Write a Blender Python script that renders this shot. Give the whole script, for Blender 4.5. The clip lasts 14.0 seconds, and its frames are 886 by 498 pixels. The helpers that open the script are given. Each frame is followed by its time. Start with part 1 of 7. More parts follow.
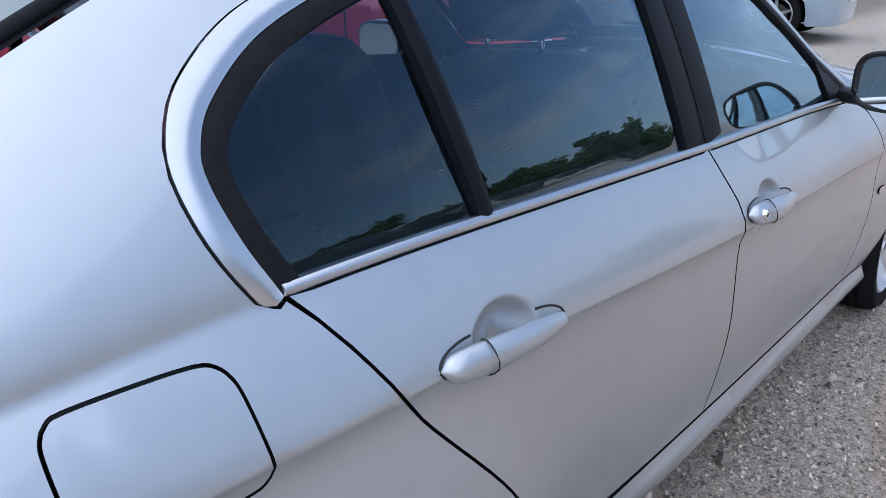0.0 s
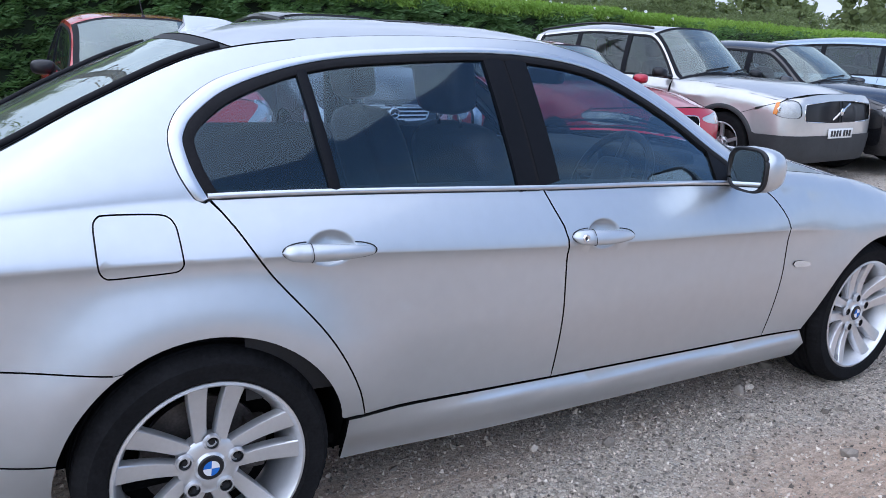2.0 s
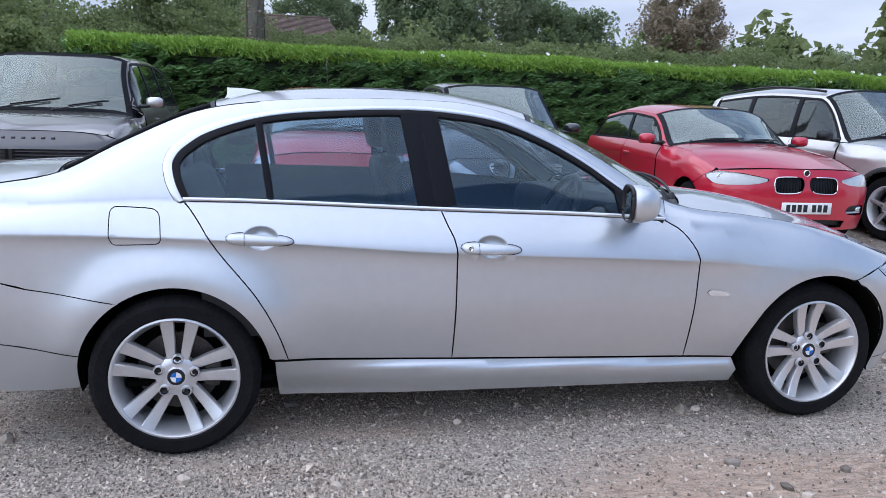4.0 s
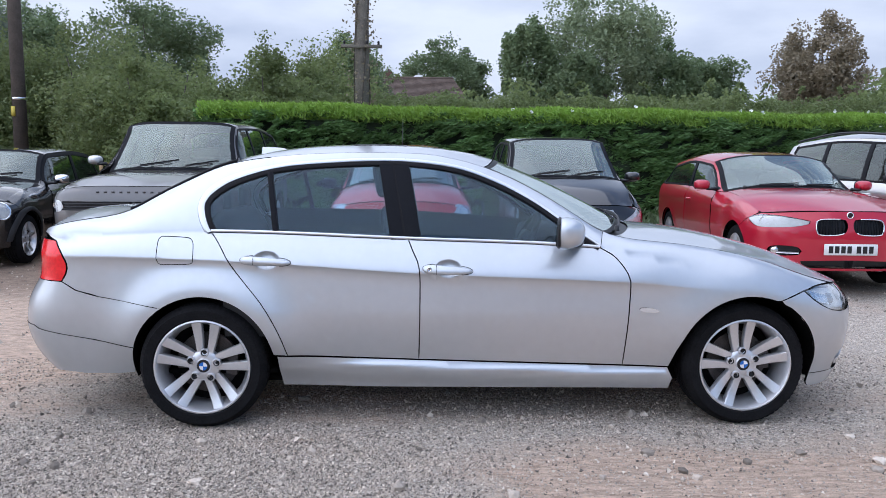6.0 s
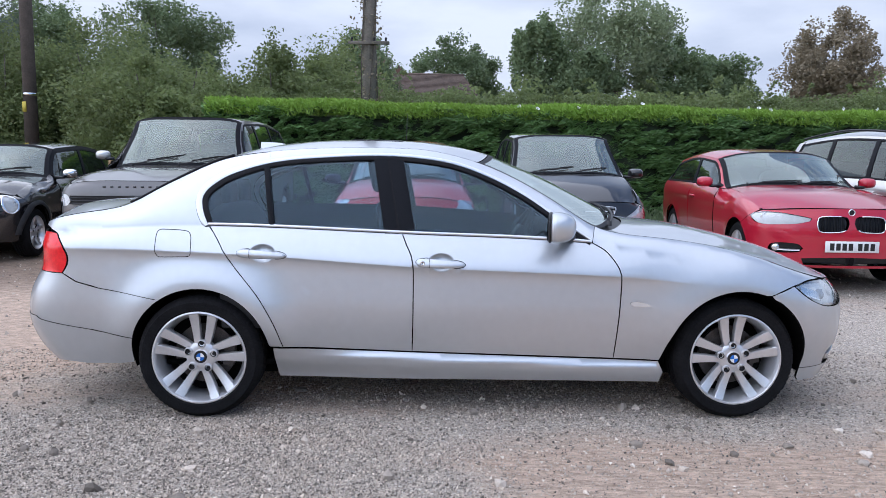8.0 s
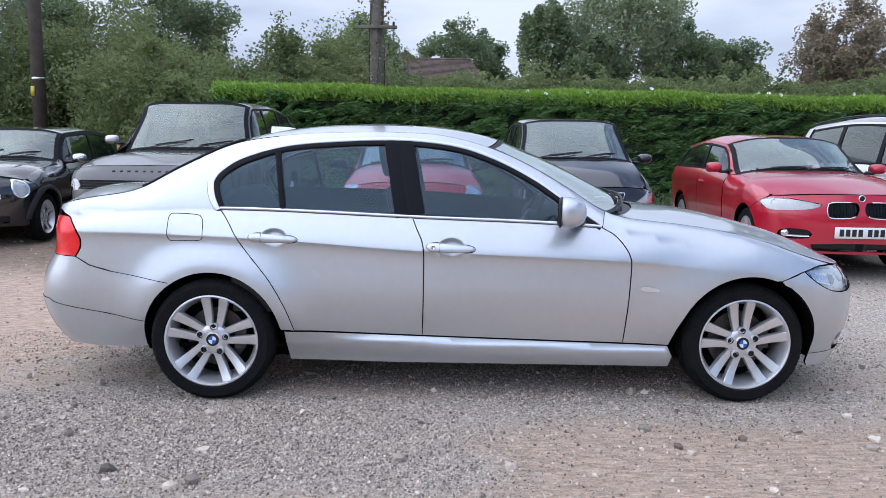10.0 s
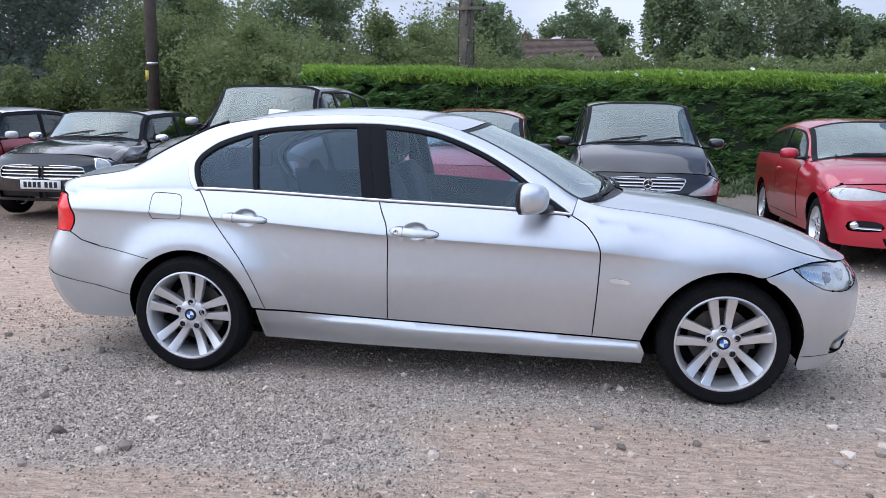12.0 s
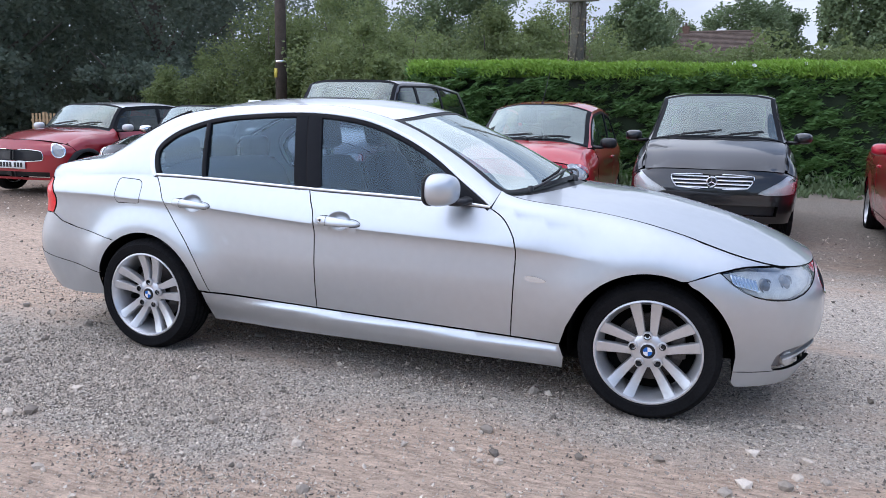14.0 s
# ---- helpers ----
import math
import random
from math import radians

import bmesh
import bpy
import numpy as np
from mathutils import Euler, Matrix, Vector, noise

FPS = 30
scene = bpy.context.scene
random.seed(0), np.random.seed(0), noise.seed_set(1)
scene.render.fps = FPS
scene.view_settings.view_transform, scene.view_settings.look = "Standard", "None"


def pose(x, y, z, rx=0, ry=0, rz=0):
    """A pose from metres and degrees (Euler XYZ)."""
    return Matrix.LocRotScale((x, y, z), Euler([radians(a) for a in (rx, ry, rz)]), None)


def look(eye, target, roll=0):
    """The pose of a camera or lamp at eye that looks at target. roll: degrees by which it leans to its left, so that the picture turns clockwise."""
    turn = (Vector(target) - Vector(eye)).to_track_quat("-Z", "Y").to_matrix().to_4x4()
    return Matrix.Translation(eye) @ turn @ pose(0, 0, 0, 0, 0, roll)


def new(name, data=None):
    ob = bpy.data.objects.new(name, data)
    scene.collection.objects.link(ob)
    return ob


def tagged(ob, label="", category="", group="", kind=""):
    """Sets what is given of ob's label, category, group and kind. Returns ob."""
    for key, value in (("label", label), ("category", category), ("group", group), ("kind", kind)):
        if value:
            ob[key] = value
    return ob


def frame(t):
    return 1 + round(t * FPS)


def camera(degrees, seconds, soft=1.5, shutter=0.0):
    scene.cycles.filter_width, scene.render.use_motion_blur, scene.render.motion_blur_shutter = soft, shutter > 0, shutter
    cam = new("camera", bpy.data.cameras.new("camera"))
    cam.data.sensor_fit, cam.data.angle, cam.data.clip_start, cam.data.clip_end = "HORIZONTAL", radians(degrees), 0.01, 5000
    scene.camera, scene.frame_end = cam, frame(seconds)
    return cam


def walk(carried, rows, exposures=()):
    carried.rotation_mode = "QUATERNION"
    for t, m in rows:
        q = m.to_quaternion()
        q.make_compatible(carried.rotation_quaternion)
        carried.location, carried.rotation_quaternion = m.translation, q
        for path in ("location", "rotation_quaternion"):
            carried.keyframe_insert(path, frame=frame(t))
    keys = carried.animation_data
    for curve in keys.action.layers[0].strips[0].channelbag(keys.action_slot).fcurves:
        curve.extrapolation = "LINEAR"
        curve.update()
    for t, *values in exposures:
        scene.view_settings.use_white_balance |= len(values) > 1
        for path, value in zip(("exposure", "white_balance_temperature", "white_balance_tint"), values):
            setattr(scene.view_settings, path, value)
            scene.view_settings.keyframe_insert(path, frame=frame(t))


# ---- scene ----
cam = camera(60.8, 14.0, 0.6)
PATH = [
    (0, (-0.381, -1.324, 1.312), (1.011, -0.084, 0.588), -0.8),
    (0.5, (-0.439, -1.614, 1.326), (0.91, -0.285, 0.684), 0.0),
    (1, (-0.473, -1.915, 1.35), (0.773, -0.464, 0.765), 1.3),
    (1.5, (-0.532, -2.245, 1.359), (0.591, -0.675, 0.836), 1.8),
    (2, (-0.394, -2.538, 1.345), (0.608, -0.879, 0.842), 2.1),
    (4.5, (0.611, -3.952, 1.333), (0.896, -1.997, 1.023), 1.3),
    (5, (0.818, -4.164, 1.315), (1.004, -2.19, 1.048), 0.9),
    (5.5, (0.977, -4.368, 1.317), (1.099, -2.385, 1.084), 0.6),
    (6, (1.048, -4.552, 1.322), (1.129, -2.565, 1.105), 0.4),
    (6.5, (1.126, -4.589, 1.318), (1.186, -2.601, 1.106), 0.5),
    (7, (1.135, -4.604, 1.314), (1.187, -2.616, 1.099), 0.6),
    (9.5, (1.115, -4.613, 1.316), (1.175, -2.629, 1.065), 0.6),
    (10, (1.111, -4.622, 1.311), (1.149, -2.64, 1.047), 0.7),
    (10.5, (1.219, -4.652, 1.314), (1.21, -2.672, 1.032), 0.9),
    (11, (1.451, -4.684, 1.331), (1.371, -2.707, 1.036), 1.1),
    (11.5, (1.651, -4.624, 1.323), (1.477, -2.655, 1.016), 1.1),
    (12, (1.888, -4.533, 1.328), (1.615, -2.576, 1.014), 1.0),
    (12.5, (2.22, -4.497, 1.318), (1.85, -2.558, 1.0), 0.8),
    (13, (2.467, -4.399, 1.305), (1.999, -2.481, 0.987), 0.7),
    (13.5, (2.699, -4.265, 1.318), (2.133, -2.374, 0.995), 0.9),
    (14, (2.989, -4.184, 1.311), (2.324, -2.327, 0.981), 1.1),
]
walk(cam, [(t, look(eye, target, roll)) for t, eye, target, roll in PATH], exposures=[(0, 0.62, 5680, 11), (0.5, 0.74, 5660, 11), (2, 0.88, 5620, 12), (5, 0.82, 5780, 13), (14, 0.88, 5840, 13)])

# ---- world and light ----
SUN_EL, SUN_AZ = 62.0, 256.0
world = bpy.data.worlds.new("sky")
scene.world = world
world.use_nodes = True
wn, wl = world.node_tree.nodes, world.node_tree.links
wn.clear()
w_out = wn.new("ShaderNodeOutputWorld")
w_bg = wn.new("ShaderNodeBackground")
w_sky = wn.new("ShaderNodeTexSky")
w_sky.sky_type = "NISHITA"
w_sky.sun_disc = False
w_sky.sun_elevation = radians(SUN_EL)
w_sky.sun_rotation = radians(SUN_AZ)
w_sky.dust_density = 1.0
# thin, broken cloud over the blue
w_tc = wn.new("ShaderNodeTexCoord")
w_map = wn.new("ShaderNodeMapping")
w_map.inputs["Scale"].default_value = (1.0, 1.0, 3.2)
w_noise = wn.new("ShaderNodeTexNoise")
w_noise.inputs["Scale"].default_value = 2.3
w_noise.inputs["Detail"].default_value = 7.0
w_noise.inputs["Roughness"].default_value = 0.55
w_ramp = wn.new("ShaderNodeValToRGB")
w_ramp.color_ramp.elements[0].position = 0.49
w_ramp.color_ramp.elements[0].color = (0.05, 0.05, 0.05, 1)
w_ramp.color_ramp.elements[1].position = 0.71
w_ramp.color_ramp.elements[1].color = (1, 1, 1, 1)
w_mix = wn.new("ShaderNodeMix")
w_mix.data_type = "RGBA"
w_cl = wn.new("ShaderNodeTexNoise")
w_cl.inputs["Scale"].default_value = 4.5
w_cl.inputs["Detail"].default_value = 6.0
w_cr = wn.new("ShaderNodeValToRGB")
w_cr.color_ramp.elements[0].position = 0.35
w_cr.color_ramp.elements[0].color = (5.6, 6.15, 7.2, 1)
w_cr.color_ramp.elements[1].position = 0.68
w_cr.color_ramp.elements[1].color = (8.0, 8.4, 9.1, 1)
wl.new(w_tc.outputs["Generated"], w_map.inputs["Vector"])
wl.new(w_map.outputs["Vector"], w_noise.inputs["Vector"])
wl.new(w_map.outputs["Vector"], w_cl.inputs["Vector"])
wl.new(w_noise.outputs["Fac"], w_ramp.inputs["Fac"])
wl.new(w_cl.outputs["Fac"], w_cr.inputs["Fac"])
# haze hides the blue towards the horizon
w_sep = wn.new("ShaderNodeSeparateXYZ")
w_hz = wn.new("ShaderNodeMapRange")
w_hz.inputs["From Min"].default_value, w_hz.inputs["From Max"].default_value = 0.12, 0.5
w_hz.inputs["To Min"].default_value, w_hz.inputs["To Max"].default_value = 1.0, 0.0
w_max = wn.new("ShaderNodeMath")
w_max.operation = "MAXIMUM"
wl.new(w_tc.outputs["Generated"], w_sep.inputs["Vector"])
# the bank of cloud stands over the hedge; it is broken on the other side
w_bank = wn.new("ShaderNodeMath")
w_bank.operation = "MULTIPLY_ADD"
w_bank.inputs[1].default_value = -0.34
wl.new(w_sep.outputs["Y"], w_bank.inputs[0])
wl.new(w_sep.outputs["Z"], w_bank.inputs[2])
wl.new(w_bank.outputs[0], w_hz.inputs["Value"])
wl.new(w_hz.outputs["Result"], w_max.inputs[0])
wl.new(w_ramp.outputs["Color"], w_max.inputs[1])
wl.new(w_max.outputs[0], w_mix.inputs["Factor"])
# thin cloud veils the glare round the sun
w_cap = wn.new("ShaderNodeMix")
w_cap.data_type, w_cap.blend_type = "RGBA", "DARKEN"
w_cap.inputs["Factor"].default_value = 1.0
w_cap.inputs["B"].default_value = (8.0, 8.4, 9.6, 1)
wl.new(w_sky.outputs["Color"], w_cap.inputs["A"])
wl.new(w_cap.outputs["Result"], w_mix.inputs["A"])
# cloud is brighter overhead than low down
w_up = wn.new("ShaderNodeMapRange")
w_up.inputs["From Min"].default_value, w_up.inputs["From Max"].default_value = 0.05, 0.75
w_up.inputs["To Min"].default_value, w_up.inputs["To Max"].default_value = 0.52, 0.60
w_sep2 = wn.new("ShaderNodeSeparateXYZ")
w_mul = wn.new("ShaderNodeVectorMath")
w_mul.operation = "SCALE"
wl.new(w_tc.outputs["Generated"], w_sep2.inputs["Vector"])
wl.new(w_sep2.outputs["Z"], w_up.inputs["Value"])
wl.new(w_cr.outputs["Color"], w_mul.inputs[0])
wl.new(w_up.outputs["Result"], w_mul.inputs["Scale"])
wl.new(w_mul.outputs["Vector"], w_mix.inputs["B"])
wl.new(w_mix.outputs["Result"], w_bg.inputs["Color"])
w_bg.inputs["Strength"].default_value = 0.112
wl.new(w_bg.outputs["Background"], w_out.inputs["Surface"])

sun = new("sun", bpy.data.lights.new("sun", "SUN"))
sun.data.energy, sun.data.angle, sun.data.color = 1.5, radians(130), (1.0, 0.95, 0.88)
_az, _el = radians(SUN_AZ), radians(SUN_EL)
sun.matrix_world = look((0, 0, 30), Vector((0, 0, 30)) - Vector((math.sin(_az) * math.cos(_el), math.cos(_az) * math.cos(_el), math.sin(_el))))


# ---- materials ----
def mat(name, color, rough=0.6, metal=0.0, var=0.15, scale=8.0, bump=0.0, bscale=60.0, coat=0.0, ior=1.45, spec=0.5, rand=0.0):
    """A surface with colour variation at two scales and fine relief."""
    m = bpy.data.materials.new(name)
    m.use_nodes = True
    n, l = m.node_tree.nodes, m.node_tree.links
    p = n["Principled BSDF"]
    p.inputs["Roughness"].default_value = rough
    p.inputs["Metallic"].default_value = metal
    p.inputs["Coat Weight"].default_value = coat
    p.inputs["Coat Roughness"].default_value = 0.04
    p.inputs["IOR"].default_value = ior
    p.inputs["Specular IOR Level"].default_value = spec
    tc = n.new("ShaderNodeTexCoord")
    a, b = n.new("ShaderNodeTexNoise"), n.new("ShaderNodeTexNoise")
    a.inputs["Scale"].default_value, b.inputs["Scale"].default_value = scale, scale * 7.3
    a.inputs["Detail"].default_value = b.inputs["Detail"].default_value = 4.0
    l.new(tc.outputs["Object"], a.inputs["Vector"])
    l.new(tc.outputs["Object"], b.inputs["Vector"])
    add = n.new("ShaderNodeMath")
    add.operation = "ADD"
    l.new(a.outputs["Fac"], add.inputs[0])
    l.new(b.outputs["Fac"], add.inputs[1])
    last = add.outputs[0]
    lo, hi = 0.65, 1.35
    if rand:
        oi = n.new("ShaderNodeObjectInfo")
        geo = n.new("ShaderNodeNewGeometry")
        s1 = n.new("ShaderNodeMath")
        s1.operation = "ADD"
        l.new(oi.outputs["Random"], s1.inputs[0])
        l.new(geo.outputs["Random Per Island"], s1.inputs[1])
        s2 = n.new("ShaderNodeMath")
        s2.operation = "MULTIPLY_ADD"
        l.new(s1.outputs[0], s2.inputs[0])
        s2.inputs[1].default_value = rand
        l.new(last, s2.inputs[2])
        last = s2.outputs[0]
        hi += 2 * rand
    mr = n.new("ShaderNodeMapRange")
    mr.inputs["From Min"].default_value, mr.inputs["From Max"].default_value = lo, hi
    l.new(last, mr.inputs["Value"])
    mix = n.new("ShaderNodeMix")
    mix.data_type = "RGBA"
    c = Vector(color)
    mix.inputs["A"].default_value = (*(c * (1 - var)), 1)
    mix.inputs["B"].default_value = (*[min(1, v) for v in c * (1 + var)], 1)
    l.new(mr.outputs["Result"], mix.inputs["Factor"])
    l.new(mix.outputs["Result"], p.inputs["Base Color"])
    if bump:
        bt = n.new("ShaderNodeTexNoise")
        bt.inputs["Scale"].default_value = bscale
        bt.inputs["Detail"].default_value = 5.0
        l.new(tc.outputs["Object"], bt.inputs["Vector"])
        bn = n.new("ShaderNodeBump")
        bn.inputs["Strength"].default_value = bump
        bn.inputs["Distance"].default_value = 0.01
        l.new(bt.outputs["Fac"], bn.inputs["Height"])
        l.new(bn.outputs["Normal"], p.inputs["Normal"])
    return m


def glass_mat(name, tint, rough=0.0, mirror=0.09, dust_sheen=0.0, sheen=(0.80, 0.92, 1.0), grow=2.6):
    """Thin car glass: tinted see-through with a mirror share that grows at grazing angles."""
    m = bpy.data.materials.new(name)
    m.use_nodes = True
    n, l = m.node_tree.nodes, m.node_tree.links
    n.clear()
    out, mx = n.new("ShaderNodeOutputMaterial"), n.new("ShaderNodeMixShader")
    tr, gl, fr = n.new("ShaderNodeBsdfTransparent"), n.new("ShaderNodeBsdfGlossy"), n.new("ShaderNodeLayerWeight")
    tr.inputs["Color"].default_value = (*tint, 1)
    gl.inputs["Roughness"].default_value = rough
    gl.inputs["Color"].default_value = (*sheen, 1)
    fr.inputs["Blend"].default_value = 0.5
    pw, ma = n.new("ShaderNodeMath"), n.new("ShaderNodeMath")
    pw.operation, ma.operation = "POWER", "MULTIPLY_ADD"
    pw.inputs[1].default_value = grow
    ma.inputs[1].default_value, ma.inputs[2].default_value = 1 - mirror, mirror
    l.new(fr.outputs["Facing"], pw.inputs[0])
    l.new(pw.outputs[0], ma.inputs[0])
    l.new(ma.outputs[0], mx.inputs["Fac"])
    l.new(tr.outputs["BSDF"], mx.inputs[1])
    l.new(gl.outputs["BSDF"], mx.inputs[2])
    if dust_sheen:
        # a thin, uneven film: dust, plus milky sky reflection put in as colour
        df, dm, dn, dr = n.new("ShaderNodeBsdfDiffuse"), n.new("ShaderNodeMixShader"), n.new("ShaderNodeTexNoise"), n.new("ShaderNodeMapRange")
        df.inputs["Color"].default_value = (0.46, 0.49, 0.46, 1)
        dn.inputs["Scale"].default_value, dn.inputs["Detail"].default_value = 5.0, 6.0
        dr.inputs["From Min"].default_value, dr.inputs["From Max"].default_value = 0.3, 0.7
        dr.inputs["To Min"].default_value, dr.inputs["To Max"].default_value = dust_sheen * 0.7, dust_sheen * 1.3
        l.new(dn.outputs["Fac"], dr.inputs["Value"])
        l.new(dr.outputs["Result"], dm.inputs["Fac"])
        l.new(mx.outputs["Shader"], dm.inputs[1])
        l.new(df.outputs["BSDF"], dm.inputs[2])
        l.new(dm.outputs["Shader"], out.inputs["Surface"])
    else:
        l.new(mx.outputs["Shader"], out.inputs["Surface"])
    return m


def leaf_mat(name, color, var=0.35, trans=0.3):
    m = mat(name, color, 0.55, 0.0, var, 0.35, rand=0.35)
    m.node_tree.nodes["Principled BSDF"].inputs["Transmission Weight"].default_value = 0.0
    n, l = m.node_tree.nodes, m.node_tree.links
    p = n["Principled BSDF"]
    tl, mx = n.new("ShaderNodeBsdfTranslucent"), n.new("ShaderNodeMixShader")
    mx.inputs["Fac"].default_value = trans
    src = p.inputs["Base Color"].links[0].from_socket
    l.new(src, tl.inputs["Color"])
    l.new(p.outputs["BSDF"], mx.inputs[1])
    l.new(tl.outputs["BSDF"], mx.inputs[2])
    l.new(mx.outputs["Shader"], n["Material Output"].inputs["Surface"])
    return m


M_SILVER = mat("silver_paint", (0.58, 0.61, 0.64), 0.43, 0.84, 0.03, 3.0, coat=1.0)
M_TRIM = mat("satin_trim", (0.66, 0.68, 0.71), 0.30, 0.95, 0.03, 5.0)
M_CHROME = mat("chrome", (0.85, 0.86, 0.88), 0.08, 1.0, 0.03, 5.0)
M_RUBBER = mat("black_rubber", (0.013, 0.013, 0.015), 0.6, 0.0, 0.25, 20.0, spec=0.15)
M_BLACK = mat("black_plastic", (0.012, 0.012, 0.014), 0.4, 0.0, 0.2, 12.0)
M_PILLAR = mat("pillar_black", (0.010, 0.011, 0.014), 0.42, 0.0, 0.1, 6.0, spec=0.10)
M_TYRE = mat("tyre_rubber", (0.011, 0.011, 0.012), 0.85, 0.0, 0.35, 14.0, 0.15, 90.0, spec=0.12)
M_ALLOY = mat("alloy_silver", (0.70, 0.705, 0.72), 0.36, 0.75, 0.05, 12.0, coat=0.5)
M_DARKMETAL = mat("brake_iron", (0.10, 0.09, 0.085), 0.5, 0.7, 0.35, 20.0)
M_GLASS = glass_mat("side_glass", (0.60, 0.70, 0.80), mirror=0.06, dust_sheen=0.003, sheen=(0.66, 0.86, 1.0), grow=2.3)
M_SIDEGLASS = glass_mat("dark_side_glass", (0.34, 0.38, 0.37), mirror=0.06, dust_sheen=0.02, sheen=(0.86, 0.95, 0.95), grow=3.6)
M_SCREEN = glass_mat("screen_glass", (0.60, 0.66, 0.63), mirror=0.13, dust_sheen=0.13, sheen=(0.84, 0.95, 0.90))
M_HSCREEN = glass_mat("tinted_screen_glass", (0.60, 0.67, 0.65), mirror=0.17, dust_sheen=0.11, sheen=(0.86, 0.95, 0.93), grow=1.9)
M_LENS = glass_mat("lamp_lens", (0.93, 0.94, 0.94), mirror=0.04, sheen=(0.96, 0.98, 1.0), grow=1.6)
M_SEAT = mat("black_leather", (0.026, 0.027, 0.031), 0.55, 0.0, 0.25, 30.0, 0.2, 400.0)
M_DASH = mat("dash_plastic", (0.020, 0.021, 0.024), 0.6, 0.0, 0.2, 30.0, 0.1, 500.0)
M_RED_LENS = mat("red_lens", (0.78, 0.008, 0.014), 0.2, 0.0, 0.2, 9.0, coat=0.35)
M_AMBER = mat("amber_lens", (0.75, 0.25, 0.03), 0.15, 0.0, 0.1, 9.0, coat=1.0)
M_WHITE = mat("white_plate", (0.80, 0.80, 0.78), 0.4, 0.0, 0.05, 10.0)
M_BAR = mat("plate_bar", (0.02, 0.02, 0.02), 0.5, 0.0, 0.1, 10.0)
M_BLUE = mat("badge_blue", (0.03, 0.16, 0.55), 0.25, 0.0, 0.05, 10.0)
M_ROUNDWHITE = mat("badge_white", (0.8, 0.8, 0.8), 0.25, 0.0, 0.05, 10.0)
M_UNDER = mat("underbody", (0.006, 0.006, 0.006), 0.95, 0.0, 0.3, 8.0, spec=0.05)
M_MIRROR = mat("mirror_glass", (0.72, 0.76, 0.76), 0.02, 1.0, 0.01, 5.0)

# ---- small mesh tools ----


def part(name, bm, material, parent=None, label="", smooth=True):
    """Links a bmesh as one mesh object under a thing or a part."""
    me = bpy.data.meshes.new(name)
    bm.to_mesh(me)
    bm.free()
    for m in material if isinstance(material, (list, tuple)) else [material]:
        me.materials.append(m)
    for f in me.polygons:
        f.use_smooth = smooth
    ob = new(name, me)
    ob.parent = parent
    if label:
        ob["label"] = label
    return ob


def sharp(ob, angle=35):
    ob.data.set_sharp_from_angle(angle=radians(angle))
    return ob


def thing(name, label, category, m=None, group="", kind=""):
    ob = new(name)
    if m is not None:
        ob.matrix_basis = m
    return tagged(ob, label, category, group, kind)


def box_bm(sx, sy, sz, at=(0, 0, 0), bevel=0.0, seg=2, rot=None):
    bm = bmesh.new()
    bmesh.ops.create_cube(bm, size=1.0)
    bmesh.ops.scale(bm, vec=(sx, sy, sz), verts=bm.verts)
    if bevel:
        bmesh.ops.bevel(bm, geom=bm.edges[:], offset=bevel, segments=seg, profile=0.6, affect="EDGES")
    if rot is not None:
        bmesh.ops.transform(bm, matrix=rot, verts=bm.verts)
    bmesh.ops.translate(bm, vec=at, verts=bm.verts)
    return bm


def tube_bm(points, radius, seg=8, closed=False, flat=1.0):
    """A round bar along a line of points."""
    bm = bmesh.new()
    pts = [Vector(p) for p in points]
    n = len(pts)
    rings = []
    for i, p in enumerate(pts):
        a = pts[(i - 1) % n] if closed or i else p
        b = pts[(i + 1) % n] if closed or i < n - 1 else p
        d = (b - a).normalized()
        up = Vector((0, 0, 1)) if abs(d.z) < 0.9 else Vector((0, 1, 0))
        s = d.cross(up).normalized()
        u = s.cross(d)
        r = radius[i] if isinstance(radius, (list, tuple)) else radius
        rings.append([bm.verts.new(p + (s * math.cos(k) + u * math.sin(k) * flat) * r) for k in [2 * math.pi * j / seg for j in range(seg)]])
    for i in range(n if closed else n - 1):
        r0, r1 = rings[i], rings[(i + 1) % n]
        for j in range(seg):
            bm.faces.new((r0[j], r0[(j + 1) % seg], r1[(j + 1) % seg], r1[j]))
    if not closed:
        bm.faces.new(rings[0][::-1])
        bm.faces.new(rings[-1])
    bmesh.ops.recalc_face_normals(bm, faces=bm.faces)
    return bm


def lathe_bm(profile, seg=48, axis="Y"):
    """Turns a profile of (radius, along) pairs about an axis through the origin."""
    bm = bmesh.new()
    rings = []
    for r, h in profile:
        ring = []
        for j in range(seg):
            k = 2 * math.pi * j / seg
            if axis == "Y":
                ring.append(bm.verts.new((r * math.cos(k), h, r * math.sin(k))))
            else:
                ring.append(bm.verts.new((r * math.cos(k), r * math.sin(k), h)))
        rings.append(ring)
    for r0, r1 in zip(rings, rings[1:]):
        for j in range(seg):
            bm.faces.new((r0[j], r0[(j + 1) % seg], r1[(j + 1) % seg], r1[j]))
    bmesh.ops.recalc_face_normals(bm, faces=bm.faces)
    return bm


